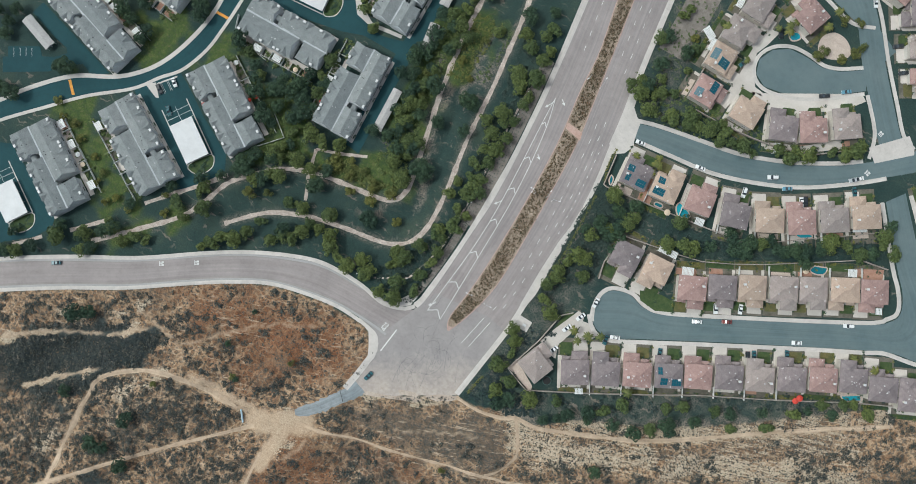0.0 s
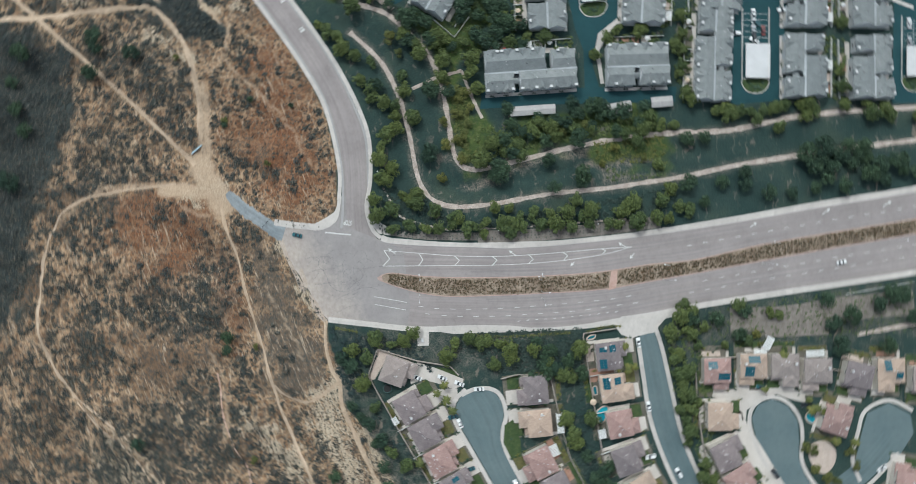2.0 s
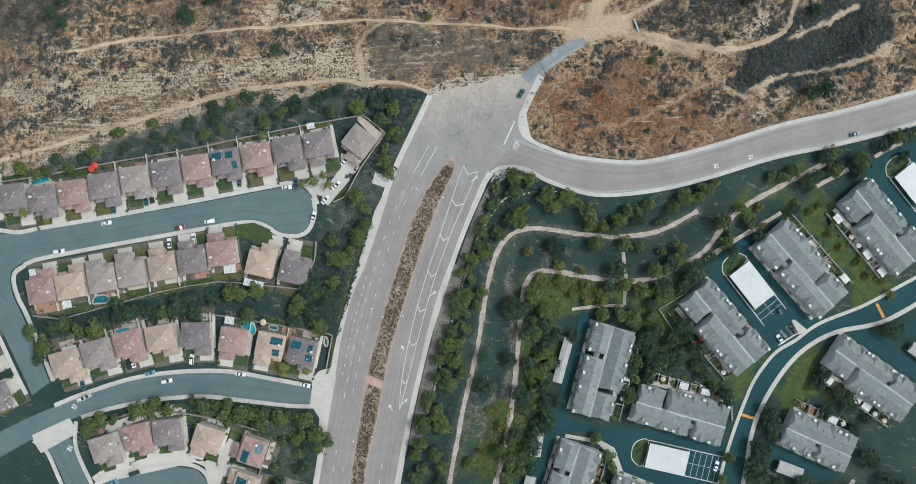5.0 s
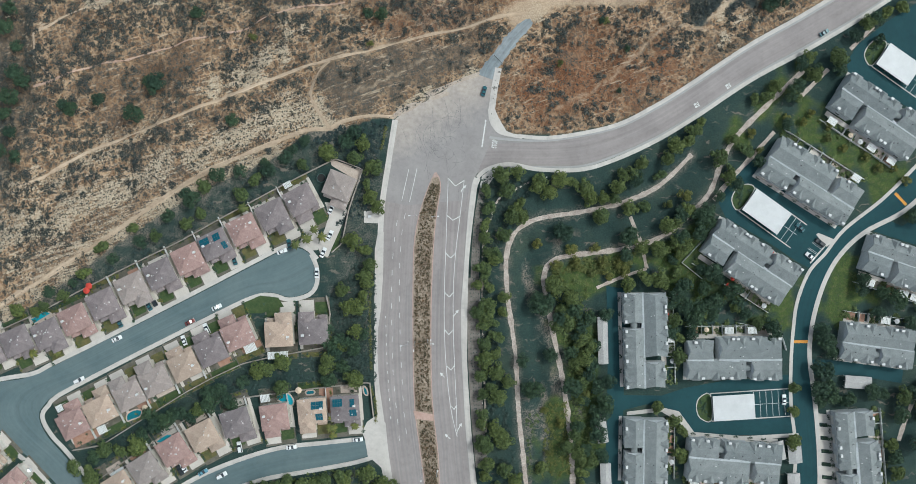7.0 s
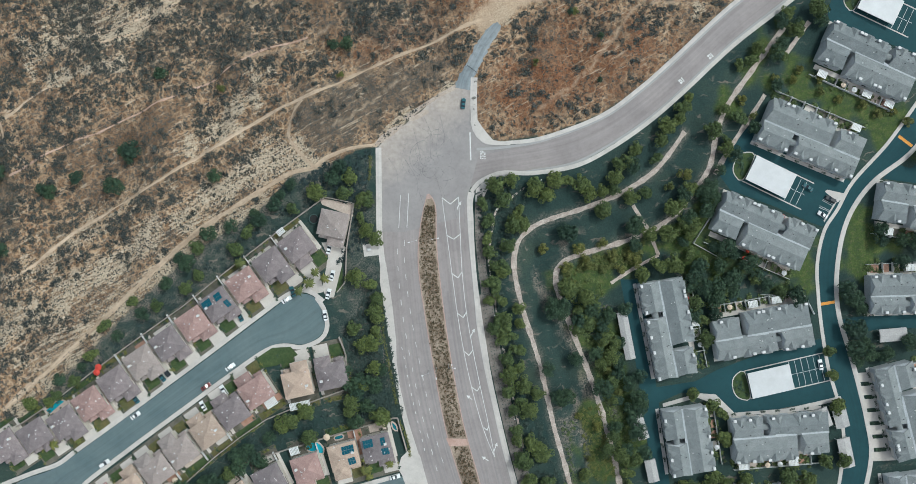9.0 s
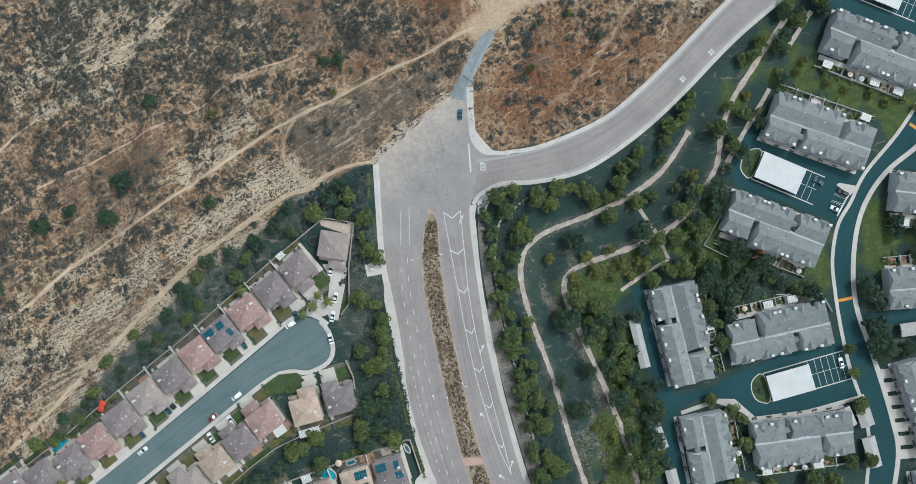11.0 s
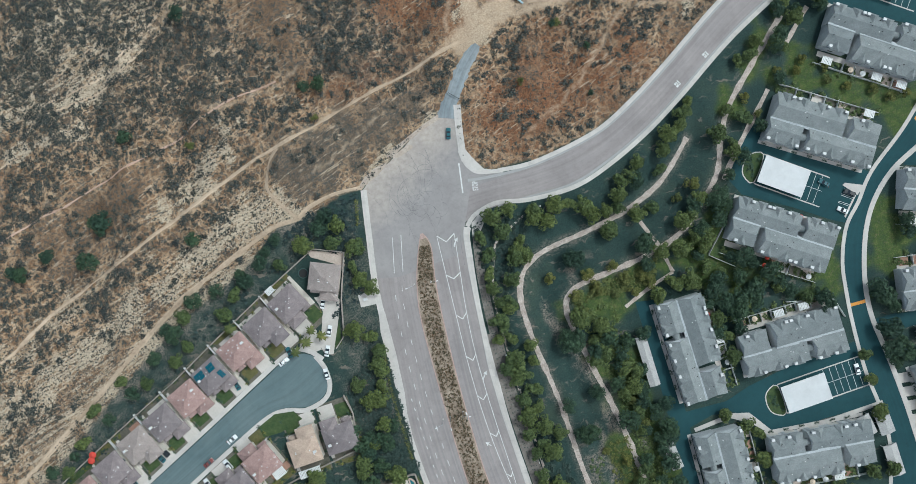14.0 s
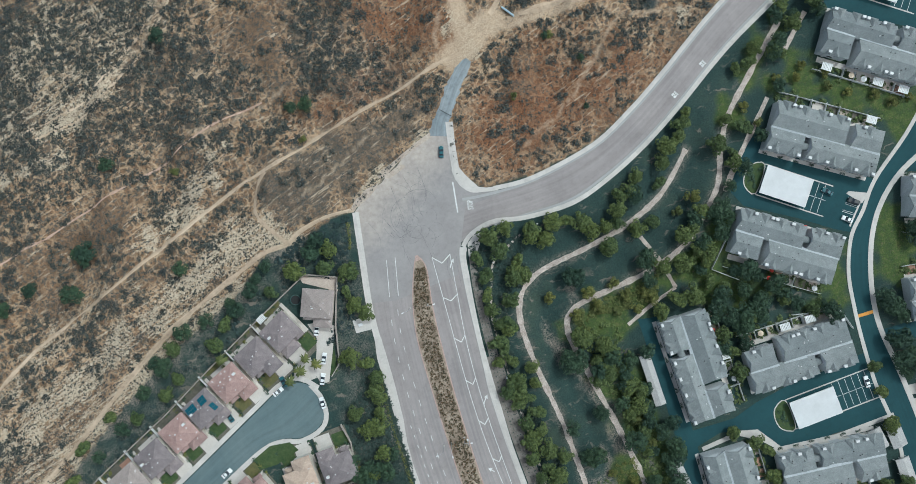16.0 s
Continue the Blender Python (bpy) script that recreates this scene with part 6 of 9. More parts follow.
def pool(outline, bright, lab):
    rim = part("pool", slab_ring(outline, 0.6, 0.24), PATIO)
    pts = spline(outline, 0.8, True)
    bm = bmesh.new()
    bm.faces.new([bm.verts.new((px, py, 0.2)) for px, py in pts])
    bmesh.ops.triangulate(bm, faces=bm.faces[:])
    bmesh.ops.recalc_face_normals(bm, faces=bm.faces)
    part("pool_surface", bm, BRIGHT_WATER if bright else WATER, rim, "clear blue pool water")
    return tagged(rim, lab, "pool", "garden pools")


def slab_ring(outline, width, z):
    pts = spline(outline, 0.8, True)
    pts = np.r_[pts, pts[:1]]
    a, b = sides(pts, width)
    return slab_between(a, b, z, 0.3)


pool([(-185.8, -38.38), (-184.64, -37.7), (-183.28, -36.9), (-181.92, -36.1), (-180.56, -35.3), (-179.4, -34.62), (-178.99, -34.61), (-178.29, -34.99), (-177.51, -35.41), (-176.81, -35.79), (-176.83, -36.04), (-178.12, -36.82), (-179.64, -37.74), (-181.16, -38.66), (-182.68, -39.58), (-183.97, -40.36), (-184.34, -40.34), (-184.83, -39.8), (-185.37, -39.2), (-185.86, -38.66)], True, "rectangular bright blue pool in a rear yard")
pool([(-143.5, -80.7), (-140.3, -78.8), (-137.1, -79.1), (-137.9, -81.8), (-141.2, -83.1), (-143.5, -83.8)], False, "kidney-shaped deep teal pool in a rear yard")
pool([(-77.4, -72.9), (-72.8, -71.4), (-69.9, -74.4), (-70.2, -77.0), (-72.3, -76.7), (-76.4, -74.9)], True, "free-form blue pool beside a patio")
pool([(-64.1, -70.7), (-60.7, -70.4), (-60.6, -72.0), (-64.0, -72.3)], False, "small square plunge pool beside a patio")
pool([(-38.8, -68.5), (-37.1, -70.0), (-36.8, -72.8), (-38.5, -71.7)], False, "small teal pool inside a garden wall")
pool([(-130.7, -92.8), (-125.8, -89.7), (-123.6, -90.6), (-128.6, -93.6)], True, "small blue pool behind a house")
pool([(-76.2, -169.9), (-79.6, -172.5), (-81.9, -170.6), (-79.1, -167.8)], True, "small turquoise pool among palms")
patch("patio", [(-58.5, -69.2), (-52.4, -69.2), (-51.5, -80.2), (-54.9, -80.5), (-56.0, -73.2), (-58.5, -72.3)], 0.15, TERRA, label="terracotta paved patio beside a house")
patch("patio", [(-168.6, -89.4), (-157.9, -85.9), (-155.0, -90.1), (-166.3, -95.8)], 0.15, TERRA, label="terracotta paved patio with barbecue")


def parasol(x, y, material, r=1.5, lab="cream canvas garden parasol on a patio"):
    base = empty("parasol", x, y, 0.1)
    bm = bmesh.new()
    bmesh.ops.create_cone(bm, cap_ends=True, segments=8, radius1=r, radius2=0.08, depth=0.6, matrix=Matrix.Translation((0, 0, 2.6)))
    part("canopy", bm, material, base)
    bm = bmesh.new()
    bmesh.ops.create_cone(bm, cap_ends=True, segments=8, radius1=0.04, radius2=0.04, depth=2.4, matrix=Matrix.Translation((0, 0, 1.2)))
    part("pole", bm, METAL, base)
    bm = bmesh.new()
    bmesh.ops.create_cone(bm, cap_ends=True, segments=12, radius1=0.3, radius2=0.22, depth=0.12, matrix=Matrix.Translation((0, 0, 0.06)))
    part("foot", bm, METAL, base)
    return tagged(base, lab, "parasol", "garden parasols")


for p, m in (((-158.9, -23.6), RED), ((-160.0, -25.6), RED), ((-134.6, -77.5), CREAM), ((-67.1, -69.9), CREAM)):
    parasol(*p, m, lab="red canvas garden parasol in a rear yard" if m is RED else "cream canvas garden parasol on a patio")


for p in ((96.2, -36.7), (123.4, -23.7), (125.4, -21.0), (143.0, -8.8)):
    parasol(*p, RED, 0.95, "red canvas parasol on a condominium terrace")


def patio_cover(x, y, angle, w, d, material=None, lab="white lattice patio cover behind a house"):
    base = empty("patio_cover", x, y, 0.05, angle)
    for k in range(int(w / 0.6)):
        u = -w / 2 + 0.3 + k * 0.6
        block("slat", base, material or TRIMWHITE, u - 0.24, -d / 2, 2.72, u + 0.24, d / 2, 2.8)
    for sx in (-1, 1):
        for sy in (-1, 1):
            block("post", base, TRIMWHITE, sx * (w / 2 - 0.2) - 0.08, sy * (d / 2 - 0.3) - 0.08, 0, sx * (w / 2 - 0.2) + 0.08, sy * (d / 2 - 0.3) + 0.08, 2.6)
        block("beam", base, TRIMWHITE, -w / 2, sx * (d / 2 - 0.3) - 0.07, 2.602, w / 2, sx * (d / 2 - 0.3) + 0.07, 2.718)
    return tagged(base, lab, "patio cover", "patio covers")


for p, a, w, d in (((-88.2, -50.8), 22, 5.5, 4.2), ((-76.1, -54.3), 3, 9, 3.2), ((-81.8, -73.3), 8, 4.2, 3.4), ((-153.2, -86.8), 25, 4.5, 3.5), ((-49.2, -172.4), 0, 3.5, 8.5), ((-47.3, -147.3), 0, 2.8, 6),
                   ((-146.4, -106.0), 30, 7, 3), ((-171.7, -77.3), 27, 3.5, 3), ((-96.3, -119.9), 20, 3.0, 5.0), ((-71.5, 20.9), 28, 3.8, 2.6), ((-43.7, -151.1), 60, 4.0, 6.0)):
    patio_cover(*p, a, w, d)

# ---------------------------------------------------------------- condominiums


def shed(name, base, material, u0, u1, va, za, vb, zb, thick=0.28):
    """A single roof slope from (va, za) to (vb, zb)."""
    bm = bmesh.new()
    v = [bm.verts.new(p) for p in ((u0, va, za), (u1, va, za), (u1, vb, zb), (u0, vb, zb), (u0, va, za - thick), (u1, va, za - thick), (u1, vb, zb - thick), (u0, vb, zb - thick))]
    for f in ((0, 1, 2, 3), (7, 6, 5, 4), (0, 4, 5, 1), (1, 5, 6, 2), (2, 6, 7, 3), (3, 7, 4, 0)):
        bm.faces.new([v[i] for i in f])
    bmesh.ops.recalc_face_normals(bm, faces=bm.faces)
    return part(name, bm, material, base)


condo_count = 0


def wedge(base, u0, u1, v, z, w0, w1):
    """A pale parapet that widens along the valley between two roofs."""
    bm = bmesh.new()
    top = [bm.verts.new(p) for p in ((u0, v - w0, z), (u1, v - w1, z), (u1, v + 0.3, z + 0.2), (u0, v + 0.3, z + 0.2))]
    low = [bm.verts.new((p.co.x, p.co.y, z - 0.6)) for p in top]
    bm.faces.new(top)
    for i in range(4):
        bm.faces.new((top[i], low[i], low[(i + 1) % 4], top[(i + 1) % 4]))
    bmesh.ops.recalc_face_normals(bm, faces=bm.faces)
    part("ridge_flashing", bm, RIDGE, base)


def gable_block(base, u0, u1, v0, v1, eave, rise):
    """One dwelling block: walls under a gabled roof with clipped ends, its ridge along u."""
    vm = (v0 + v1) / 2
    bm = bmesh.new()
    prof = [(v0, 0.0), (v1, 0.0), (v1, eave - 0.3), (vm, eave + rise - 0.5), (v0, eave - 0.3)]
    ends = [[bm.verts.new((u + (0.9 * s if j == 3 else 0), v, z)) for j, (v, z) in enumerate(prof)] for u, s in ((u0, 1), (u1, -1))]
    for i in range(5):
        bm.faces.new((ends[0][i], ends[0][(i + 1) % 5], ends[1][(i + 1) % 5], ends[1][i]))
    bm.faces.new(ends[0])
    bm.faces.new(ends[1])
    bmesh.ops.recalc_face_normals(bm, faces=bm.faces)
    part("wall", bm, STUCCO_GREY, base)
    bm = bmesh.new()
    prof = [(v0 - 0.5, eave - 0.2), (vm, eave + rise), (v1 + 0.5, eave - 0.2), (v1 + 0.5, eave - 0.42), (vm, eave + rise - 0.24), (v0 - 0.5, eave - 0.42)]
    ends = [[bm.verts.new((u + (1.0 * s if j in (1, 4) else 0), v, z)) for j, (v, z) in enumerate(prof)] for u, s in ((u0 - 0.4, 1), (u1 + 0.4, -1))]
    for i in range(6):
        bm.faces.new((ends[0][i], ends[0][(i + 1) % 6], ends[1][(i + 1) % 6], ends[1][i]))
    for e in ends:
        bm.faces.new((e[0], e[1], e[4], e[5]))
        bm.faces.new((e[1], e[2], e[3], e[4]))
    bmesh.ops.recalc_face_normals(bm, faces=bm.faces)
    part("roof", bm, SHINGLE, base)


def condo(p0, p1, side, short_first=False, depth=19.0, front_cut=None, rear_cut=None):
    """A terrace of dwellings. p0 to p1: its garage front; side: 1 if the building lies to the left of that line."""
    global condo_count
    condo_count += 1
    rnd = random.Random(500 + condo_count)
    p0, p1 = np.array(p0), np.array(p1)
    L = float(np.linalg.norm(p1 - p0))
    angle = math.degrees(math.atan2(p1[1] - p0[1], p1[0] - p0[0]))
    if side < 0:
        p0, p1, angle, short_first = p1, p0, angle + 180, not short_first
    base = empty("condominium", float(p0[0]), float(p0[1]), 0, angle)
    front = depth * 0.47
    if front_cut is None:
        front_cut, rear_cut = (0.65, 0.31) if short_first else (0.345, 0.70)
    cut = L * front_cut
    blocks = [(0.2, cut - 1.2, rnd.uniform(0, 1.2), front), (cut + 1.2, L - 0.2, rnd.uniform(0, 1.2), front)]
    rear = [(0.6, L * rear_cut - 1.3, front, depth - (1.6 if rear_cut < 0.5 else 0.2)), (L * rear_cut + 1.3, L - 0.5, front, depth - (0.2 if rear_cut < 0.5 else 1.6))] if rear_cut else [(0.5, L - 0.6, front, depth - 0.3)]
    for k, (u0, u1, v0, v1) in enumerate(blocks + rear):
        eave = 5.4 + 0.2 * (k % 2)
        half = (v1 - v0) / 2
        rise = 0.4 * half
        ridge = eave + rise
        gable_block(base, u0, u1, v0, v1, eave, rise)
        if k >= 2:
            nseg = max(2, int((u1 - u0) / 8))
            for i in range(nseg):
                a, b = u0 - 0.3 + i * (u1 - u0 + 0.6) / nseg, u0 - 0.3 + (i + 1) * (u1 - u0 + 0.6) / nseg
                wedge(base, a, b, v0, eave + 0.1 + 0.03 * i, rnd.uniform(0.2, 0.5), rnd.uniform(0.8, 1.5))
        n = max(1, int((u1 - u0) / 6.5))
        outer = v0 if k < 2 else v1
        sgn = -1 if k < 2 else 1
        for i in range(n):
            u = u0 + (i + 0.5) * (u1 - u0) / n
            # small cross gable at the eaves
            bm = bmesh.new()
            a = [(u - 2.0, outer + sgn * 1.0, eave), (u + 2.0, outer + sgn * 1.0, eave), (u, outer - sgn * 0.3, eave + 1.35), (u, outer - sgn * 3.3, eave + 1.35),
                 (u - 2.0, outer - sgn * 0.1, eave - 0.1), (u + 2.0, outer - sgn * 0.1, eave - 0.1)]
            vv = [bm.verts.new(q) for q in a]
            for f in ((0, 1, 2), (0, 2, 3, 4), (1, 5, 3, 2)):
                bm.faces.new([vv[j] for j in f])
            bmesh.ops.recalc_face_normals(bm, faces=bm.faces)
            part("gable", bm, SHINGLE, base)
            cx = u + rnd.choice((-2.4, 2.4))
            cy = outer - sgn * 0.2
            ch = block("chimney", base, STUCCO_GREY, cx - 0.6, cy - 0.42, 0.0, cx + 0.6, cy + 0.42, eave + 1.3)
            block("chimney_cap", ch, VENT, cx - 0.68, cy - 0.5, eave + 1.303, cx + 0.68, cy + 0.5, eave + 1.43)
            window(base, u, outer, 3.4, 1.8, 1.2, 0 if sgn < 0 else 2)
            if k < 2:
                gd = block("garage_door", base, GARAGE, u - 2.2, outer - 0.06, 0.03, u + 2.2, outer - 0.004, 2.2)
            else:
                window(base, u, outer, 0.9, 2.2, 1.5, 2)
            for _ in range(2):
                vx, vy = rnd.uniform(u0 + 1, u1 - 1), rnd.uniform(v0 + 1, v1 - 1)
                zz = ridge - 0.4 * abs(vy - (v0 + v1) / 2) - 0.1
                bm = bmesh.new()
                bmesh.ops.create_cone(bm, cap_ends=True, segments=6, radius1=0.22, radius2=0.18, depth=0.6, matrix=Matrix.Translation((vx, vy, zz + 0.2)))
                part("roof_vent", bm, TYRE if rnd.random() < 0.6 else VENT, base)
    # barrel canopy over the passage, and the sunk court behind it
    bm = bmesh.new()
    ring = [(math.cos(a) * 1.5, math.sin(a) * 1.2) for a in np.linspace(0, math.pi, 9)]
    ends = [[bm.verts.new((u, front * 0.55 + p, 4.2 + q)) for p, q in ring] for u in (cut - 1.9, cut + 1.9)]
    for i in range(8):
        bm.faces.new((ends[0][i], ends[1][i], ends[1][i + 1], ends[0][i + 1]))
    bm.faces.new(ends[0])
    bm.faces.new(ends[1][::-1])
    bmesh.ops.recalc_face_normals(bm, faces=bm.faces)
    part("barrel_canopy", bm, SHINGLE, base, "grey barrel canopy over a passage")
    block("court_wall", base, STUCCO_GREY, cut - 1.1, front * 0.85, 0.0, cut + 1.1, front * 0.85 + 0.25, 3.0)
    return tagged(base, "two-storey grey condominium terrace with shingled roofs and chimneys", "condominium", "condominium terraces")


def condo_yard(p0, p1, side, depth=19.0):
    """Paving along the garages, rear terraces and their white fence."""
    p0, p1 = np.array(p0), np.array(p1)
    d = (p1 - p0) / np.linalg.norm(p1 - p0)
    n = np.array([-d[1], d[0]]) * side
    L = np.linalg.norm(p1 - p0)
    rnd = random.Random(int(abs(p0[0] * 7 + p0[1] * 3)))
    patch("garage_apron", [tuple(q) for q in (p0 - n * 1.0, p1 - n * 1.0, p1 + n * 0.5, p0 + n * 0.5)], 0.128, CONCRETE, label="pale concrete apron before the garages")
    patch("rear_terrace", [tuple(q) for q in (p0 + n * (depth - 1) + d * 2, p1 + n * (depth - 1) - d * 2, p1 + n * (depth + 1.2) - d * 2, p0 + n * (depth + 1.2) + d * 2)], 0.06, DRIVE, label="pale concrete rear terraces of the condominiums")
    u = 3.0
    k = 0
    while u < L - 6:
        w = rnd.uniform(3.2, 5.0)
        q = p0 + d * u + n * (depth + 0.8)
        if rnd.random() < 0.7:
            patch("rear_terrace", [tuple(r) for r in (q, q + d * w, q + d * w + n * 3.6, q + n * 3.6)], 0.11 + 0.004 * (k % 3), rnd.choice((PATIO, TERRA, TERRA, DRIVE, YARD)), label="small paved terrace behind a dwelling")
        k += 1
        if rnd.random() < 0.2:
            parasol(*(q + d * w * 0.5 + n * 2.4), rnd.choice((CREAM, VENT)), 1.2, "canvas parasol on a condominium terrace")
        elif rnd.random() < 0.16:
            patio_cover(*(q + d * w * 0.5 + n * 2.0), math.degrees(math.atan2(d[1], d[0])), 4.2, 3.0, lab="white slatted cover over a condominium terrace")
        if rnd.random() < 0.6:
            aa, bb = sides([tuple(q + n * 0.2), tuple(q + n * 4.4)], 0.1)
            tagged(part("yard_fence", slab_between(aa, bb, 1.6, 1.7), TRIMWHITE), "low white fence between two terraces", "fence", "yard fences")
        u += w + 1.2
    aa, bb = sides([tuple(p0 + n * (depth + 4.6) + d), tuple(p1 + n * (depth + 4.6) - d)], 0.12)
    tagged(part("yard_fence", slab_between(aa, bb, 1.6, 1.7), TRIMWHITE), "long white fence behind the condominiums", "fence", "yard fences")


TERRACES = []
for p0, p1, side, short_first, depth, *cuts in [
        ((75.7, -26.9), (76.9, -69.2), 1, False, 18.9), ((104.1, -65.2), (146.2, -64.9), 1, True, 18.4), ((155.5, -16.9), (119.9, 6.3), 1, False, 19.0),
        ((172.8, 2.2), (135.4, 25.5), -1, True, 19.5), ((212.2, 47.3), (177.0, 70.6), 1, False, 19.5), ((171.8, -56.6), (203.8, -61.0), 1, False, 17.0, 0.5, 0),
        ((228.1, -14.7), (186.5, -0.7), 1, False, 18.0), ((169.7, -80.0), (173.3, -121.0), 1, True, 18.0), ((76.4, -82.3), (76.0, -111.3), 1, False, 19.2, 0.48, 0),
        ((105.5, -90.4), (146.9, -94.0), -1, False, 19.0), ((67.3, -137.9), (111.0, -141.1), 1, False, 15.5), ((108.7, -144.6), (139.0, -145.5), 1, False, 17.5),
        ((68.3, -164.0), (97.6, -165.5), -1, False, 18.0), ((101.3, -165.7), (131.3, -167.8), -1, False, 18.0), ((65.6, -213.0), (94.9, -213.8), 1, False, 18.0),
        ((98.6, -214.5), (129.1, -215.6), 1, False, 18.0), ((167.6, -126.5), (166.6, -160.9), 1, False, 17.0)]:
    TERRACES.append((p0, p1, side, depth))
    condo(p0, p1, side, short_first, depth, *cuts)
    condo_yard(p0, p1, side, depth)
# side drives of the eastern terrace
KERB_SIDE, WALL_SIDE = np.array([(165.2, -80.7), (165.0, -121.6)]), np.array([(172.2, -81.4), (175.5, -122.9)])
for k in range(7):
    s0, s1 = k / 7 + 0.022, (k + 1) / 7 - 0.022
    quad = [KERB_SIDE[0] + (KERB_SIDE[1] - KERB_SIDE[0]) * s0, WALL_SIDE[0] + (WALL_SIDE[1] - WALL_SIDE[0]) * s0, WALL_SIDE[0] + (WALL_SIDE[1] - WALL_SIDE[0]) * s1, KERB_SIDE[0] + (KERB_SIDE[1] - KERB_SIDE[0]) * s1]
    patch("driveway", [tuple(q) for q in quad], 0.17 + 0.004 * (k % 2), DRIVE, label="short pale concrete driveway before a dwelling")


ISLANDS = []


def carport(center, angle, L, W, stalls, rows_=2, island=1.8, end=1):
    """A flat white carport on posts, on a kerbed island, with painted stalls beyond one end."""
    x, y = center
    base = empty("carport", x, y, 0.0, angle)
    block("roof_deck", base, WHITE, -L / 2, -W / 2, 2.75, L / 2, W / 2, 2.95)
    for s in (-1, 1):
        block("fascia", base, TRIMWHITE, -L / 2 - 0.02, s * W / 2 - 0.06, 2.6, L / 2 + 0.02, s * W / 2 + 0.06, 3.02)
        block("fascia", base, TRIMWHITE, s * L / 2 - 0.06, -W / 2 + 0.065, 2.6, s * L / 2 + 0.06, W / 2 - 0.065, 3.02)
    for i in range(4):
        for s in (-1, 1):
            u = -L / 2 + 0.8 + i * (L - 1.6) / 3
            block("post", base, METAL, u - 0.08, s * (W / 2 - 0.6) - 0.08, 0.05, u + 0.08, s * (W / 2 - 0.6) + 0.08, 2.748)
    tagged(base, "flat white carport roof on steel posts over parking stalls", "carport", "carports")
    bed = turned(x, y, angle, (-end * (L / 2 + 0.2), -W / 2 - 0.4), (-end * (L / 2 + 0.2), W / 2 + 0.4), (-end * (L / 2 + 5.2), W / 2 - 1.0), (-end * (L / 2 + 6.6), 0.0), (-end * (L / 2 + 5.2), -W / 2 + 1.0))
    ISLANDS.append(bed)
    patch("planting_island", [tuple(p) for p in spline(bed, 1.5, True)], 0.21, LAWN, label="kerbed green planting island at the end of a carport")
    ring = np.r_[spline(bed, 1.5, True), spline(bed, 1.5, True)[:1]]
    a, b = sides(ring, 0.4)
    tagged(part("trim_kerb", slab_between(a, b, 0.225, 0.3), CONCRETE), "pale concrete island kerb", kind="structure")
    for s in (-1, 1):
        p = turned(x, y, angle, (-L / 2, s * (W / 2 + 0.7)), (L / 2 + end * 0.0, s * (W / 2 + 0.7)))
        if stalls:
            q = turned(x, y, angle, (end * L / 2, s * (W / 2 + 0.7)), (end * (L / 2 + stalls * 2.75 + 1.2), s * (W / 2 + 0.7)))
            aa, bb = sides(q, 0.45)
            tagged(part("trim_kerb", slab_between(aa, bb, 0.18, 0.3), CONCRETE), "pale concrete kerb beside parking stalls", kind="structure")
        aa, bb = sides(p, 0.45)
        tagged(part("trim_kerb", slab_between(aa, bb, 0.18, 0.3), CONCRETE), "pale concrete kerb beside a carport", kind="structure")
    for k in range(stalls):
        u = end * (L / 2 + 1.0 + k * 2.75)
        for s in (-1, 1):
            q = turned(x, y, angle, (u, s * 0.3), (u, s * (W / 2 + 0.2)))
            aa, bb = sides(q, 0.16)
            part("stall_line", slab_between(aa, bb, 0.105, 0.012), PAINT, base)
            base.children[-1].matrix_parent_inverse = base.matrix_basis.inverted()
    if stalls:
        q = turned(x, y, angle, (end * (L / 2 + 1.0), 0), (end * (L / 2 + stalls * 2.75), 0))
        aa, bb = sides(q, 0.16)
        part("stall_line", slab_between(aa, bb, 0.108, 0.012), PAINT, base)
        base.children[-1].matrix_parent_inverse = base.matrix_basis.inverted()


def bearing(a, b):
    return math.degrees(math.atan2(b[1] - a[1], b[0] - a[0]))


carport((140.4, 8.9), bearing((130.3, 10.9), (146.9, -0.9)), 19.0, 11.2, 3, end=1)
carport((126.0, -78.1), bearing((118.1, -79.1), (136.5, -78.0)), 18.4, 11.0, 6, end=1)
carport((198.9, 74.0), bearing((194.4, 78.8), (207.1, 70.0)), 17.0, 11.0, 3, end=1)
carport((85.9, -152.7), bearing((78.2, -153.5), (94.5, -154.4)), 15.5, 11.0, 6, end=1)
carport((82.6, -226.1), bearing((74.9, -227.6), (91.2, -228.5)), 13.5, 9.5, 5, end=1)
carport((133.3, -159.7), bearing((146.9, -162.9), (125.5, -159.7)), 11.5, 11.0, 0, end=-1)


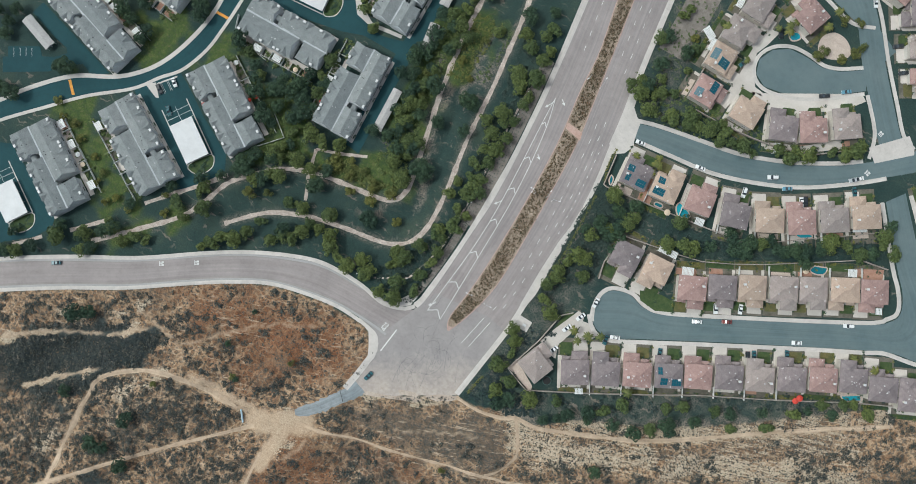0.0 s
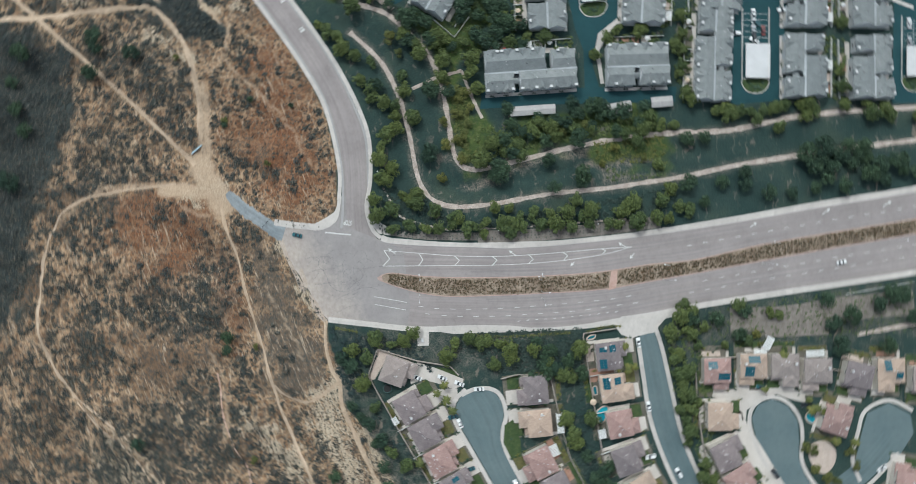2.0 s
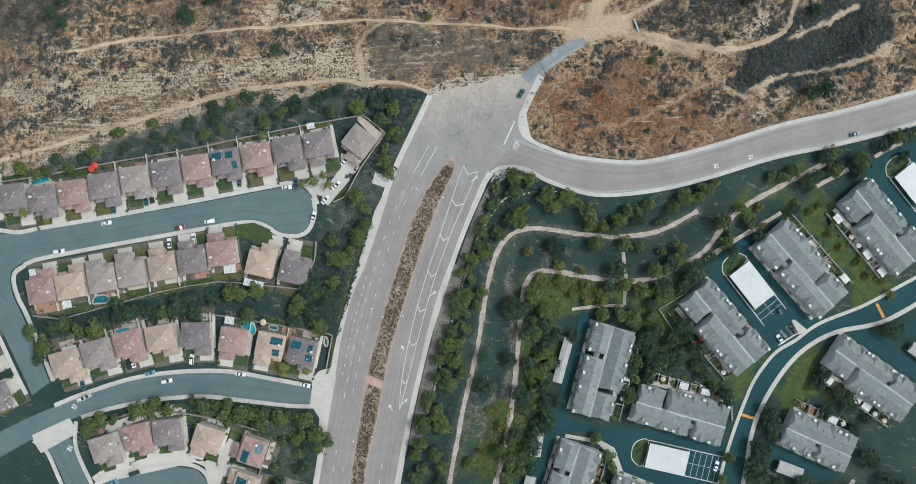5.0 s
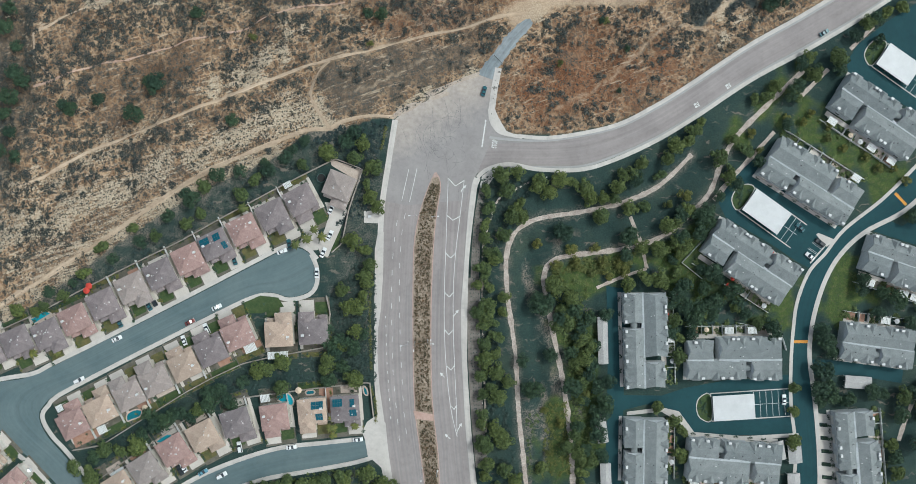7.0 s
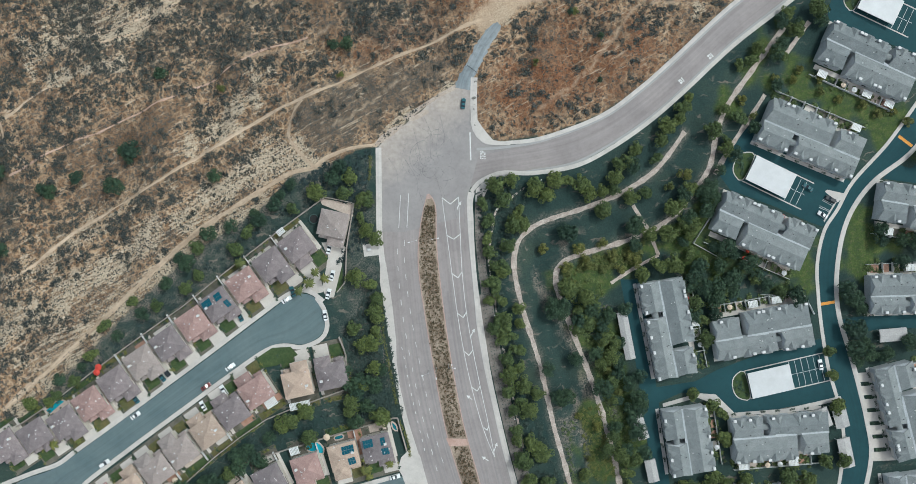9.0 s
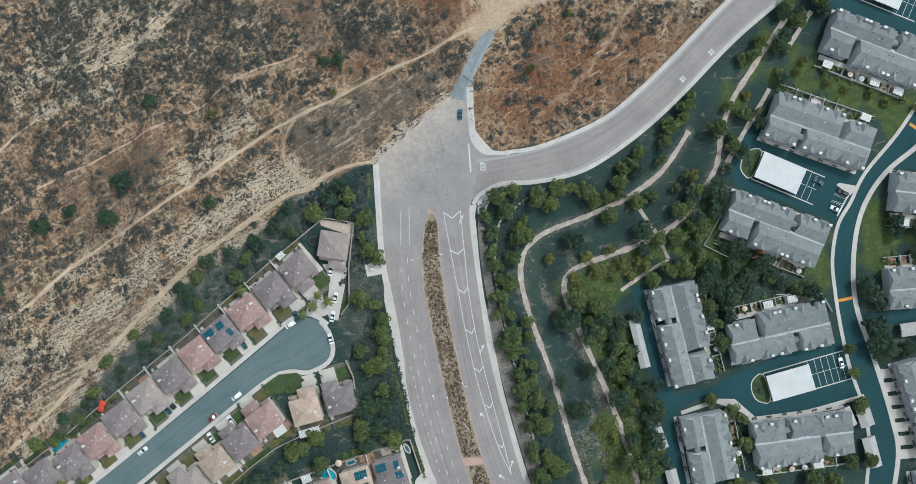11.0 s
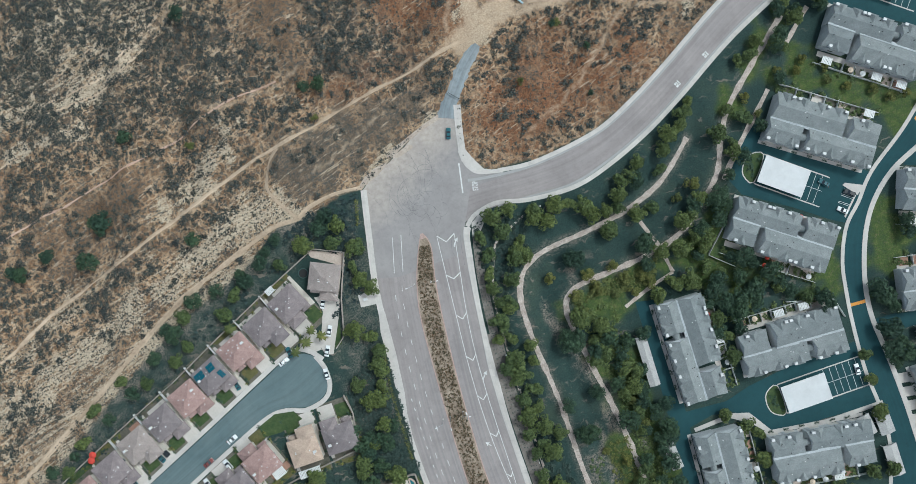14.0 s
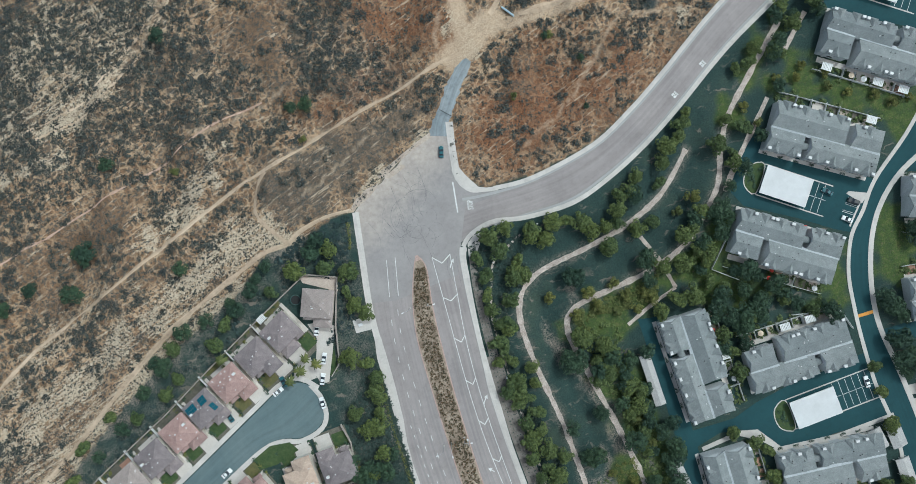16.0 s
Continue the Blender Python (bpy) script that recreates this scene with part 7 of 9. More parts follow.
def long_carport(p0, p1, w):
    L = math.dist(p0, p1)
    base = empty("long_carport", (p0[0] + p1[0]) / 2, (p0[1] + p1[1]) / 2, 0, bearing(p0, p1))
    bm = bmesh.new()
    hip(bm, -L / 2, -w / 2, L / 2, w / 2, 2.7, 0.7, 0.3, gable=True)
    part("roof", bm, SHINGLE_PALE, base)
    n = max(2, int(L / 5))
    for i in range(n + 1):
        for s in (-1, 1):
            u = -L / 2 + 0.2 + i * (L - 0.4) / n
            block("post", base, TRIMWHITE, u - 0.07, s * (w / 2 - 0.1) - 0.07, 0, u + 0.07, s * (w / 2 - 0.1) + 0.07, 2.46)
    block("back_wall", base, STUCCO_GREY, -L / 2 + 0.3, -0.06, 0, L / 2 - 0.3, 0.06, 2.6)
    return tagged(base, "long low carport with a grey gabled roof", "carport", "long carports")


SHINGLE_PALE = roof_tiles("pale_grey_shingles", (0.33, 0.325, 0.32), (0.40, 0.395, 0.385))
for p0, p1, w in (((67.4, -38.1), (67.9, -58.3), 3.8), ((68.8, -103.1), (69.2, -112.3), 4.2), ((65.9, -78.7), (67.9, -93.3), 4.2), ((234.7, -3.3), (218.7, 2.6), 4.6), ((175.9, -66.7), (187.1, -67.6), 5.0), ((152.9, -93.2), (153.8, -102.8), 5.4),
                  ((145.4, -93.6), (146.8, -101.4), 5.0), ((152.9, -107.9), (153.4, -120.3), 5.0)):
    long_carport(p0, p1, w)

for p, q in (((234.8, 11.7), (232.7, 15.2)), ((232.2, 10.2), (230.1, 13.7)), ((229.8, 8.8), (227.7, 12.4)), ((227.4, 7.5), (225.3, 11.0))):
    stroke(bpy.data.objects["road_condo_main"], [p, q], 0.15, 0.09, "stall_line")

for p, q in (((160.4, -7.0), (164.6, -9.9)), ((161.9, -4.9), (166.2, -8.0)), ((162.3, -4.4), (166.6, -7.5)), ((160.0, -7.5), (164.2, -10.4))):
    stroke(bpy.data.objects["road_condo_main"], [p, q], 0.15, 0.095, "stall_line")
patch("pavement", [(163.6, -1.2), (164.9, -0.6), (171.6, -3.4), (170.8, -5.0), (168.4, -6.8), (167.4, -5.6)], 0.16, CONCRETE, label="pale concrete island at the end of the stalls")
patch("trim_kerb", [(161.2, -14.4), (161.8, -13.8), (167.9, -6.7), (167.4, -6.3), (161.0, -13.6)], 0.17, CONCRETE, label="pale concrete kerb at the head of the stalls")

# ---------------------------------------------------------------- plants


def leaf_material(name, dark, light, dry=None):
    m, t, b = shader(name, 0.75)
    geo = t.nodes.new("ShaderNodeNewGeometry")
    info = t.nodes.new("ShaderNodeObjectInfo")
    stops = [(0.0, dark), (0.65, light)] + ([(1.0, dry)] if dry else [])
    col = ramp_of(t, geo.outputs["Random Per Island"], stops)
    col = mixed(t, 1.0, col, ramp_of(t, info.outputs["Random"], [(0.0, (0.66, 0.76, 0.85)), (0.5, (1.0, 1.0, 1.0)), (1.0, (1.13, 1.08, 0.94))]), "MULTIPLY")
    t.links.new(col, b.inputs["Base Color"])
    return m


OLIVE = leaf_material("olive_leaves", (0.034, 0.062, 0.020), (0.115, 0.15, 0.045))
DEEP = leaf_material("dark_leaves", (0.016, 0.043, 0.027), (0.047, 0.088, 0.046))
LIME = leaf_material("yellow_green_leaves", (0.068, 0.088, 0.018), (0.15, 0.155, 0.04))
SCRUBLEAF = leaf_material("dusty_scrub", (0.020, 0.029, 0.029), (0.060, 0.068, 0.062), (0.145, 0.132, 0.105))
DARKSCRUB = leaf_material("dark_scrub_leaves", (0.016, 0.029, 0.029), (0.036, 0.052, 0.05), (0.062, 0.068, 0.06))
STRAW = leaf_material("dry_straw_scrub", (0.11, 0.07, 0.04), (0.20, 0.135, 0.08))
COVERLEAF = leaf_material("dark_ground_cover", (0.016, 0.036, 0.035), (0.033, 0.058, 0.053))
BARK = grained("grey_brown_bark", (0.10, 0.075, 0.055), (0.17, 0.13, 0.10), 1.0, 6.0, kind="object")


def leaf_cloud(rng, centres, radii, per, size, flat=0.8):
    """Small bent leaf clumps over the upper surface of a set of lobes: coordinates and faces."""
    cs = np.repeat(centres, per, 0)
    rs = np.repeat(radii, per)
    n = len(cs)
    d = rng.normal(size=(n, 3))
    d[:, 2] = np.abs(d[:, 2]) * 1.1 - 0.35
    d /= np.linalg.norm(d, axis=1)[:, None]
    p = cs + d * (rs * rng.uniform(0.72, 1.06, n))[:, None] * (1, 1, flat)
    nrm = d + rng.normal(size=(n, 3)) * 0.45
    nrm /= np.linalg.norm(nrm, axis=1)[:, None]
    a = np.cross(nrm, rng.normal(size=(n, 3)))
    a /= np.linalg.norm(a, axis=1)[:, None]
    b = np.cross(nrm, a)
    s = (size * rng.uniform(0.6, 1.35, n))[:, None]
    tip = nrm * s * 0.22
    quad = np.stack([p - a * s * 0.55, p - b * s * 0.42 - tip, p + a * s * 0.55, p + b * s * 0.42 - tip], 1).reshape(-1, 3)
    return quad, np.arange(4 * n).reshape(-1, 4)


def mesh_of(name, co, faces, material):
    me = bpy.data.meshes.new(name)
    me.from_pydata(np.asarray(co).tolist(), [], np.asarray(faces).tolist())
    me.materials.append(material)
    return me


def limb(bm, a, b, r0, r1, seg=6):
    a, b = Vector(a), Vector(b)
    q = (b - a).to_track_quat("Z", "Y").to_matrix().to_4x4()
    bmesh.ops.create_cone(bm, cap_ends=True, segments=seg, radius1=r0, radius2=r1, depth=(b - a).length, matrix=Matrix.Translation((a + b) / 2) @ q)


def tree_kind(seed, material, r=3.4, height=6.0, lobes=13, per=72, leaf=0.7, spread=1.0, name="tree"):
    rng = np.random.RandomState(seed)
    base = empty(name, 0, 0, 0)
    th = rng.uniform(0, 2 * math.pi, lobes)
    rad = r * spread * np.sqrt(rng.uniform(0.02, 0.66, lobes))
    cen = np.stack([rad * np.cos(th), rad * np.sin(th), height - 1.4 - 0.34 * rad ** 1.4 + rng.uniform(-0.7, 0.7, lobes)], 1)
    cen[0] = (0, 0, height - 1.2)
    co, fa = leaf_cloud(rng, cen, r * rng.uniform(0.32, 0.48, lobes), per, leaf)
    crown = new("crown", mesh_of("crown", co, fa, material))
    crown.parent = base
    bm = bmesh.new()
    limb(bm, (0, 0, -0.3), (0.1, 0, height * 0.45), 0.24, 0.16)
    for k in range(1, 5):
        limb(bm, (0.1, 0, height * 0.4), tuple(cen[k]), 0.11, 0.04, 5)
    part("trunk", bm, BARK, base)
    tagged(base, "", name.replace("_", " "), "trees of the green belt" if name == "tree" else name.replace("_", " ") + "s")
    return base


def palm_kind(seed):
    rng = np.random.RandomState(seed)
    base = empty("palm", 0, 0, 0)
    bm = bmesh.new()
    limb(bm, (0, 0, -0.2), (0.15, 0.05, 3.2), 0.2, 0.16)
    limb(bm, (0.15, 0.05, 3.15), (0.2, 0.1, 5.6), 0.16, 0.14)
    part("trunk", bm, BARK, base)
    co, fa = [], []
    for k in range(18):
        a, up, ln = k * 2.4 + rng.uniform(-0.2, 0.2), rng.uniform(-0.1, 0.9), rng.uniform(1.9, 2.7)
        u, v = np.array([math.cos(a), math.sin(a), 0]), np.array([-math.sin(a), math.cos(a), 0])
        last = None
        for s in np.linspace(0.05, 1, 6):
            c = np.array([0.2, 0.1, 5.6]) + u * ln * s + np.array([0, 0, up * s - 1.5 * s * s])
            w = 0.34 * math.sin(math.pi * min(0.98, 0.12 + s * 0.86))
            i = len(co)
            co += [c - v * w + (0, 0, -0.08), c, c + v * w + (0, 0, -0.08)]
            if last is not None:
                fa += [(last, i, i + 1, last + 1), (last + 1, i + 1, i + 2, last + 2)]
            last = i
    fr = new("fronds", mesh_of("fronds", co, fa, LIME))
    fr.parent = base
    return tagged(base, "slender palm with drooping yellow-green fronds beside a house", "palm", "garden palms")


KINDS = {
    "olive": [tree_kind(1, OLIVE), tree_kind(2, OLIVE, 3.2, 5.6, 11), tree_kind(3, OLIVE, 3.8, 6.4, 15), tree_kind(9, OLIVE, 3.0, 5.2, 9, 85)],
    "dark": [tree_kind(4, DEEP, 3.8, 7.0, 14, 76, 0.68, name="shade_tree"), tree_kind(5, DEEP, 3.4, 6.0, 12, 76, 0.62, name="shade_tree"), tree_kind(10, DEEP, 4.2, 7.4, 17, 70, 0.72, name="shade_tree")],
    "lime": [tree_kind(6, LIME, 2.6, 4.4, 9, 70, 0.55, name="garden_shrub"), tree_kind(7, LIME, 3.0, 5.0, 11, 70, 0.55, name="garden_shrub")],
    "palm": [palm_kind(1), palm_kind(2)],
}
WORDS = {
    "olive": "rounded olive-green tree with a dense lumpy crown in the green belt",
    "dark": "large dark green tree with a broad uneven crown",
    "lime": "small yellow-green shrubby tree beside a path",
    "palm": "slender palm with drooping yellow-green fronds beside a house",
}
for kind, protos in KINDS.items():
    for ob in protos:
        tagged(ob, WORDS[kind])
FOOTLINES.append(np.array(spline([(x + 1.9, y) for x, y in EAST_BACK], 3)))
FOOTLINES.append(np.array(spline([(27.8, 30.1), (39.9, 27.8), (58.5, 27.8), (74.0, 32.4), (91.8, 40.6), (109.5, 51.2), (134.5, 68.8), (159.6, 85.7), (200.1, 110.4)], 3)))
SIDE_ROAD = [(17.5, 42.1), (28.1, 41.7), (46.6, 41.8), (72.7, 46.8), (90.5, 55.1), (108.1, 65.9), (133.2, 82.5), (158.6, 96.7), (191.5, 116.7)] + [(200.5, 106.9), (159.9, 82.6), (134.8, 65.4), (109.8, 47.8), (92.1, 37.7), (74.2, 29.5), (58.7, 25.2), (40.1, 25.1), (26.8, 26.6)]
used = set()
tree_rng = random.Random(7)


def under_roof(px, py, rim=0.0):
    """Which points lie inside a terrace."""
    hit = np.zeros(px.shape, bool)
    for p0, p1, side, depth in TERRACES:
        p0, p1 = np.array(p0), np.array(p1)
        L = np.linalg.norm(p1 - p0)
        d = (p1 - p0) / L
        u = (px - p0[0]) * d[0] + (py - p0[1]) * d[1]
        v = (-(px - p0[0]) * d[1] + (py - p0[1]) * d[0]) * side
        hit |= (u > -rim) & (u < L + rim) & (v > -rim + 0.2) & (v < depth + rim - 1.0)
    return hit


def clear_of_paths(x, y, r):
    """Move a tree until its crown stands beside the footpaths."""
    for line in FOOTLINES:
        d = np.hypot(line[:, 0] - x, line[:, 1] - y)
        i = int(d.argmin())
        if 0.01 < d[i] < r:
            x, y = line[i, 0] + (x - line[i, 0]) * r / d[i], line[i, 1] + (y - line[i, 1]) * r / d[i]
    return float(x), float(y)


def plant(kind, points, lo=0.8, hi=1.15, clear=True):
    for x, y in points:
        p = tree_rng.choice(KINDS[kind])
        s = (0.95 if kind == "dark" else 1.04) * tree_rng.uniform(lo, hi)
        if kind != "palm" and clear:
            x, y = clear_of_paths(x, y, 3.2 * s if kind != "lime" else 2.6 * s)
            if inside(np.array([x]), np.array([y]), SIDE_ROAD)[0]:
                continue
            if under_roof(np.array([x]), np.array([y]), 1.5)[0]:
                continue
        m = pose(x, y, gz(x, y) - 0.02, 0, 0, tree_rng.uniform(0, 360)) @ Matrix.Diagonal((s, s * tree_rng.uniform(0.9, 1.1), s * tree_rng.uniform(0.85, 1.1), 1))
        if p.name not in used:
            used.add(p.name)
            p.matrix_basis = m
            continue
        q = copy_thing(p, m @ Matrix.Diagonal((1 / p.scale[0], 1 / p.scale[1], 1 / p.scale[2], 1)))


# beside the boulevard and the side road
plant("olive", [(22.7, 25.4), (30.3, 25.8), (16.9, 18.3), (24.3, 19.0), (19.2, 11.1), (31.8, 12.2), (13.7, 10.1), (37.9, 20.7), (43.8, 17.3), (40.3, 23.8), (48.8, 23.0), (55.2, 22.3), (59.2, 20.0), (27.2, 7.1), (31.5, 6.7), (23.4, -1.2), (13.5, 3.5), (15.4, -2.7), (17.2, -8.6), (21.6, -9.8), (16.5, -18.5), (11.7, -23.9), (24.2, -27.1), (16.7, -33.0), (18.9, -39.2), (24.9, -34.9)])
plant("olive", [(67.5, 15.4), (73.7, 14.9), (74.5, 20.3), (77.2, 25.8), (81.5, 25.4), (84.8, 30.5), (80.2, 11.3), (86.1, 10.5), (67.2, 7.5), (93.6, 24.4), (96.3, 32.6), (100.0, 38.2), (105.4, 41.1), (105.5, 8.2), (102.8, -6.4), (100.5, -9.8), (47.3, -24.5), (53.8, -32.4), (52.5, -37.8), (61.2, 14.9), (14.9, -41.9), (11.2, -35.6)])
plant("olive", [(16.8, -36.7), (20.1, -47.0), (14.6, -56.5), (19.6, -53.4), (20.3, -61.6), (26.1, -66.1), (20.1, -73.3), (11.4, -62.6), (23.0, -91.9), (24.2, -105.1), (28.8, -109.0), (14.2, -94.2), (14.4, -84.7), (46.5, -42.1), (58.0, -49.0), (61.8, -50.3), (51.6, -40.3), (14.4, -72.4), (20.8, -114.4), (14.1, -104.4)])
plant("dark", [(43.5, -54.0), (31.8, -56.6), (34.3, -69.7), (62.5, -57.7), (65.5, -78.7), (65.1, -68.6), (65.4, -89.4), (50.6, 0.2), (78.7, -2.1), (42.6, -31.5), (38.4, -29.3), (61.4, -63.1), (67.9, -75.9), (64.6, -84.1), (58.2, -42.1), (61.8, -37.8)])
plant("olive", [(56.6, -98.1), (52.7, -96.3), (55.6, -58.3), (41.2, -105.3), (58.6, -105.9), (62.1, -100.3), (57.7, -66.1), (49.5, -34.9)])
plant("dark", [(79.3, -2.0), (50.1, 0.3), (42.3, -30.8), (48.7, -38.6), (55.0, -35.0), (113.4, 9.2), (115.1, 0.7), (110.5, 7.1), (38.2, -32.2), (102.6, 6.4)])
plant("lime", [(74.7, -14.1), (68.0, -13.0), (55.7, -12.5), (64.1, -8.2), (53.7, -9.0), (97.1, 12.0), (104.2, 15.9), (38.8, -5.2), (46.4, -14.2), (47.8, -20.9), (77.9, -18.3), (70.0, -19.5)], 0.7, 1.0)
plant("olive", [(44.8, -23.5), (52.9, -29.0), (86.2, -7.3), (99.6, -4.4), (92.5, -7.9), (87.1, -17.3), (79.6, -23.7), (66.8, 8.1), (102.3, 4.6), (96.7, 1.7)], 0.9, 1.2)
plant("olive", [(144.3, 64.2), (140.1, 60.6), (135.5, 58.6), (159.1, 77.7), (162.6, 69.0), (153.0, 59.7), (150.4, 61.6), (126.9, 41.4), (130.2, 35.3), (122.8, 22.5), (115.0, 54.9), (107.5, 43.9), (111.2, 47.4), (118.1, 32.7), (123.7, 27.3), (185.8, 91.8), (193.5, 96.0), (201.1, 100.1), (171.2, 76.7)])
plant("lime", [(157.2, 48.9), (168.1, 41.7), (175.2, 37.0), (185.0, 32.8), (190.9, 28.0), (197.8, 28.1), (160.6, 52.4), (134.2, 43.7), (137.5, 36.5), (149.6, 50.9), (203.2, 22.5), (168.7, 46.8)], 0.6, 0.85)
# southern belt
plant("olive", [(21.8, -73.3), (15.8, -56.9), (23.6, -92.3), (24.4, -105.0), (18.5, -67.8), (15.3, -48.8), (16.3, -38.1), (13.1, -81.0), (14.1, -94.5), (15.4, -108.0), (18.4, -118.9), (16.4, -24.6), (19.7, -11.3), (24.2, -0.7), (28.7, 9.9), (20.4, -86.7), (13.3, -16.4), (13.4, -32.6)])
plant("dark", [(32.0, -116.9), (22.2, -125.1), (31.2, -133.6), (29.4, -144.3), (24.9, -154.8), (36.1, -176.4), (26.6, -176.4), (30.2, -182.0), (31.5, -200.9), (32.9, -217.2), (31.3, -223.3), (24.4, -165.5), (27.1, -189.4), (35.4, -144.0), (28.5, -208.3), (41.2, -31.1), (52.4, -126.0), (51.4, -117.9), (46.1, -54.3), (37.3, -70.0), (82.1, 23.8)])
plant("olive", [(61.8, -140.0), (65.0, -165.0), (62.4, -191.8), (60.1, -213.3), (60.7, -224.1), (58.9, -100.7), (57.6, -112.8), (54.1, -88.4), (60.1, -56.3), (51.6, -39.7), (54.7, -31.2), (58.6, -46.8), (59.4, -150.7), (63.1, -158.9), (65.1, -175.2), (61.2, -202.0), (58.2, -75.1)])
plant("lime", [(48.8, -85.4), (44.1, -98.7), (42.3, -79.7), (39.7, -106.5), (58.0, -61.6), (60.2, -72.5), (47.5, -23.3), (56.0, -15.6), (62.6, -18.6)], 0.6, 0.9)
plant("dark", [(42.5, -172.7), (44.9, -179.6), (42.4, -186.2), (45.4, -192.5), (44.5, -198.9), (39.5, -179.3), (40.1, -190.1), (41.4, -196.9), (37.0, -175.1), (35.5, -184.4), (36.7, -193.9), (39.6, -200.8), (35.3, -206.0), (37.7, -214.2)], 0.9, 1.25, clear=False)
plant("olive", [(59.7, -173.6), (62.2, -178.3), (63.1, -202.1), (61.4, -210.1)], clear=False)
# between the boulevard and the estate
plant("olive", [(-53.8, 35.1), (-34.6, 28.4), (-35.5, 14.4), (-41.9, 33.6), (-44.4, -4.0), (-47.8, -25.4), (-37.0, -21.8), (-31.2, 10.8), (-37.8, -28.0), (-45.8, -33.2), (-35.6, -14.6), (-36.0, 20.9), (-75.1, -56.8), (-81.6, -60.0), (-55.3, -60.4), (-42.3, -64.6), (-74.3, -68.7)])
plant("dark", [(-49.3, -47.5), (-50.7, -52.9), (-41.9, -32.3), (-47.1, -48.6), (-53.6, -65.0), (-42.9, -50.9), (-47.5, -59.2), (-38.2, -45.2)], 0.8, 1.1)
plant("olive", [(-152.7, -7.4), (-139.1, 1.2), (-129.0, -1.3), (-115.8, 3.8), (-110.4, 8.0), (-108.1, 20.2), (-92.5, 15.9), (-64.4, 30.2), (-179.2, -32.5), (-190.7, -34.8), (-170.5, -28.3), (-161.0, -17.0), (-182.9, -35.5), (-86.1, 23.8)], 0.7, 1.1)
plant("dark", [(-102.0, 25.5), (-92.2, 26.9), (-79.9, 27.5), (-115.5, 15.9), (-112.8, 14.1), (-123.9, 7.3), (-165.8, -22.1), (-175.9, -26.2), (-72.5, 32.9), (-68.9, 36.4), (-63.9, 40.0), (-81.4, 30.0), (-136.1, -3.8), (-148.5, -11.4), (-45.6, 39.8), (-42.0, 44.1)], 0.6, 1.0)
plant("olive", [(-164.4, -102.8), (-157.7, -104.8), (-146.1, -96.7), (-137.2, -93.3), (-152.0, -95.1), (-84.2, -60.3), (-111.6, -77.9), (-157.3, -108.1)], 0.9, 1.2)
plant("dark", [(-129.3, -84.7), (-125.5, -83.1), (-119.3, -79.1), (-105.2, -75.3), (-98.8, -73.4), (-106.9, -70.9), (-158.3, -113.6), (-132.3, -80.2), (-113.9, -81.3), (-95.9, -76.6), (-123.1, -81.0), (-135.5, -89.2), (-91.6, -65.7), (-101.8, -69.7), (-156.9, -98.9)], 0.8, 1.1)
plant("olive", [(-37.7, -19.5), (-40.9, -32.8), (-47.3, -25.0), (-42.4, -4.5), (-34.8, 15.3), (-32.9, 28.6), (-54.0, 34.9), (-48.4, -49.9), (-74.1, -58.1), (-42.2, -44.0), (-53.5, -56.4), (-38.5, 39.6), (-38.0, -8.7)])
plant("dark", [(-28.3, -140.8), (-38.9, -138.1), (-31.7, -127.7), (-24.6, -179.1), (-35.4, -181.2), (-46.2, -183.3), (-23.2, -208.7), (-47.2, -205.5), (-34.4, -218.8), (-27.8, -202.5), (-30.7, -116.5), (-53.1, -48.3), (-55.5, -42.8), (-24.2, -213.5), (-32.5, -188.9)], 0.9, 1.25)
plant("olive", [(-35.1, -114.1), (-43.4, -118.5), (-47.8, -159.1), (-59.9, -111.0), (-55.8, -109.3), (-45.0, -107.7), (-56.0, -115.2), (-69.5, -117.2), (-77.3, -111.5), (-88.0, -112.3), (-31.1, -156.7), (-34.9, -121.7), (-43.4, -132.0)], 0.55, 0.85)
plant("olive", [(-82.4, -113.0), (-66.5, -114.3), (-48.0, -108.5), (-37.6, -106.6), (-29.3, -111.2), (-24.4, -112.9), (-56.0, -112.9), (-97.6, -119.1), (-105.1, -123.7), (-72.1, -110.3)])
plant("olive", [(-109.7, -124.2), (-118.2, -130.9), (-127.8, -135.4), (-128.8, -139.1), (-103.3, -119.4), (-123.8, -131.6), (-64.7, -112.1), (-72.9, -113.7), (-47.4, -110.2), (-38.1, -115.8), (-42.3, -141.5), (-25.6, -138.4), (-29.7, -153.2), (-27.8, -117.8)])
plant("lime", [(-95.2, -186.8), (-101.7, -188.9), (-108.0, -180.0), (-102.5, -170.7), (-93.8, -169.9), (-92.5, -166.6), (-106.3, -175.9), (-39.6, -146.3)], 0.7, 1.0)
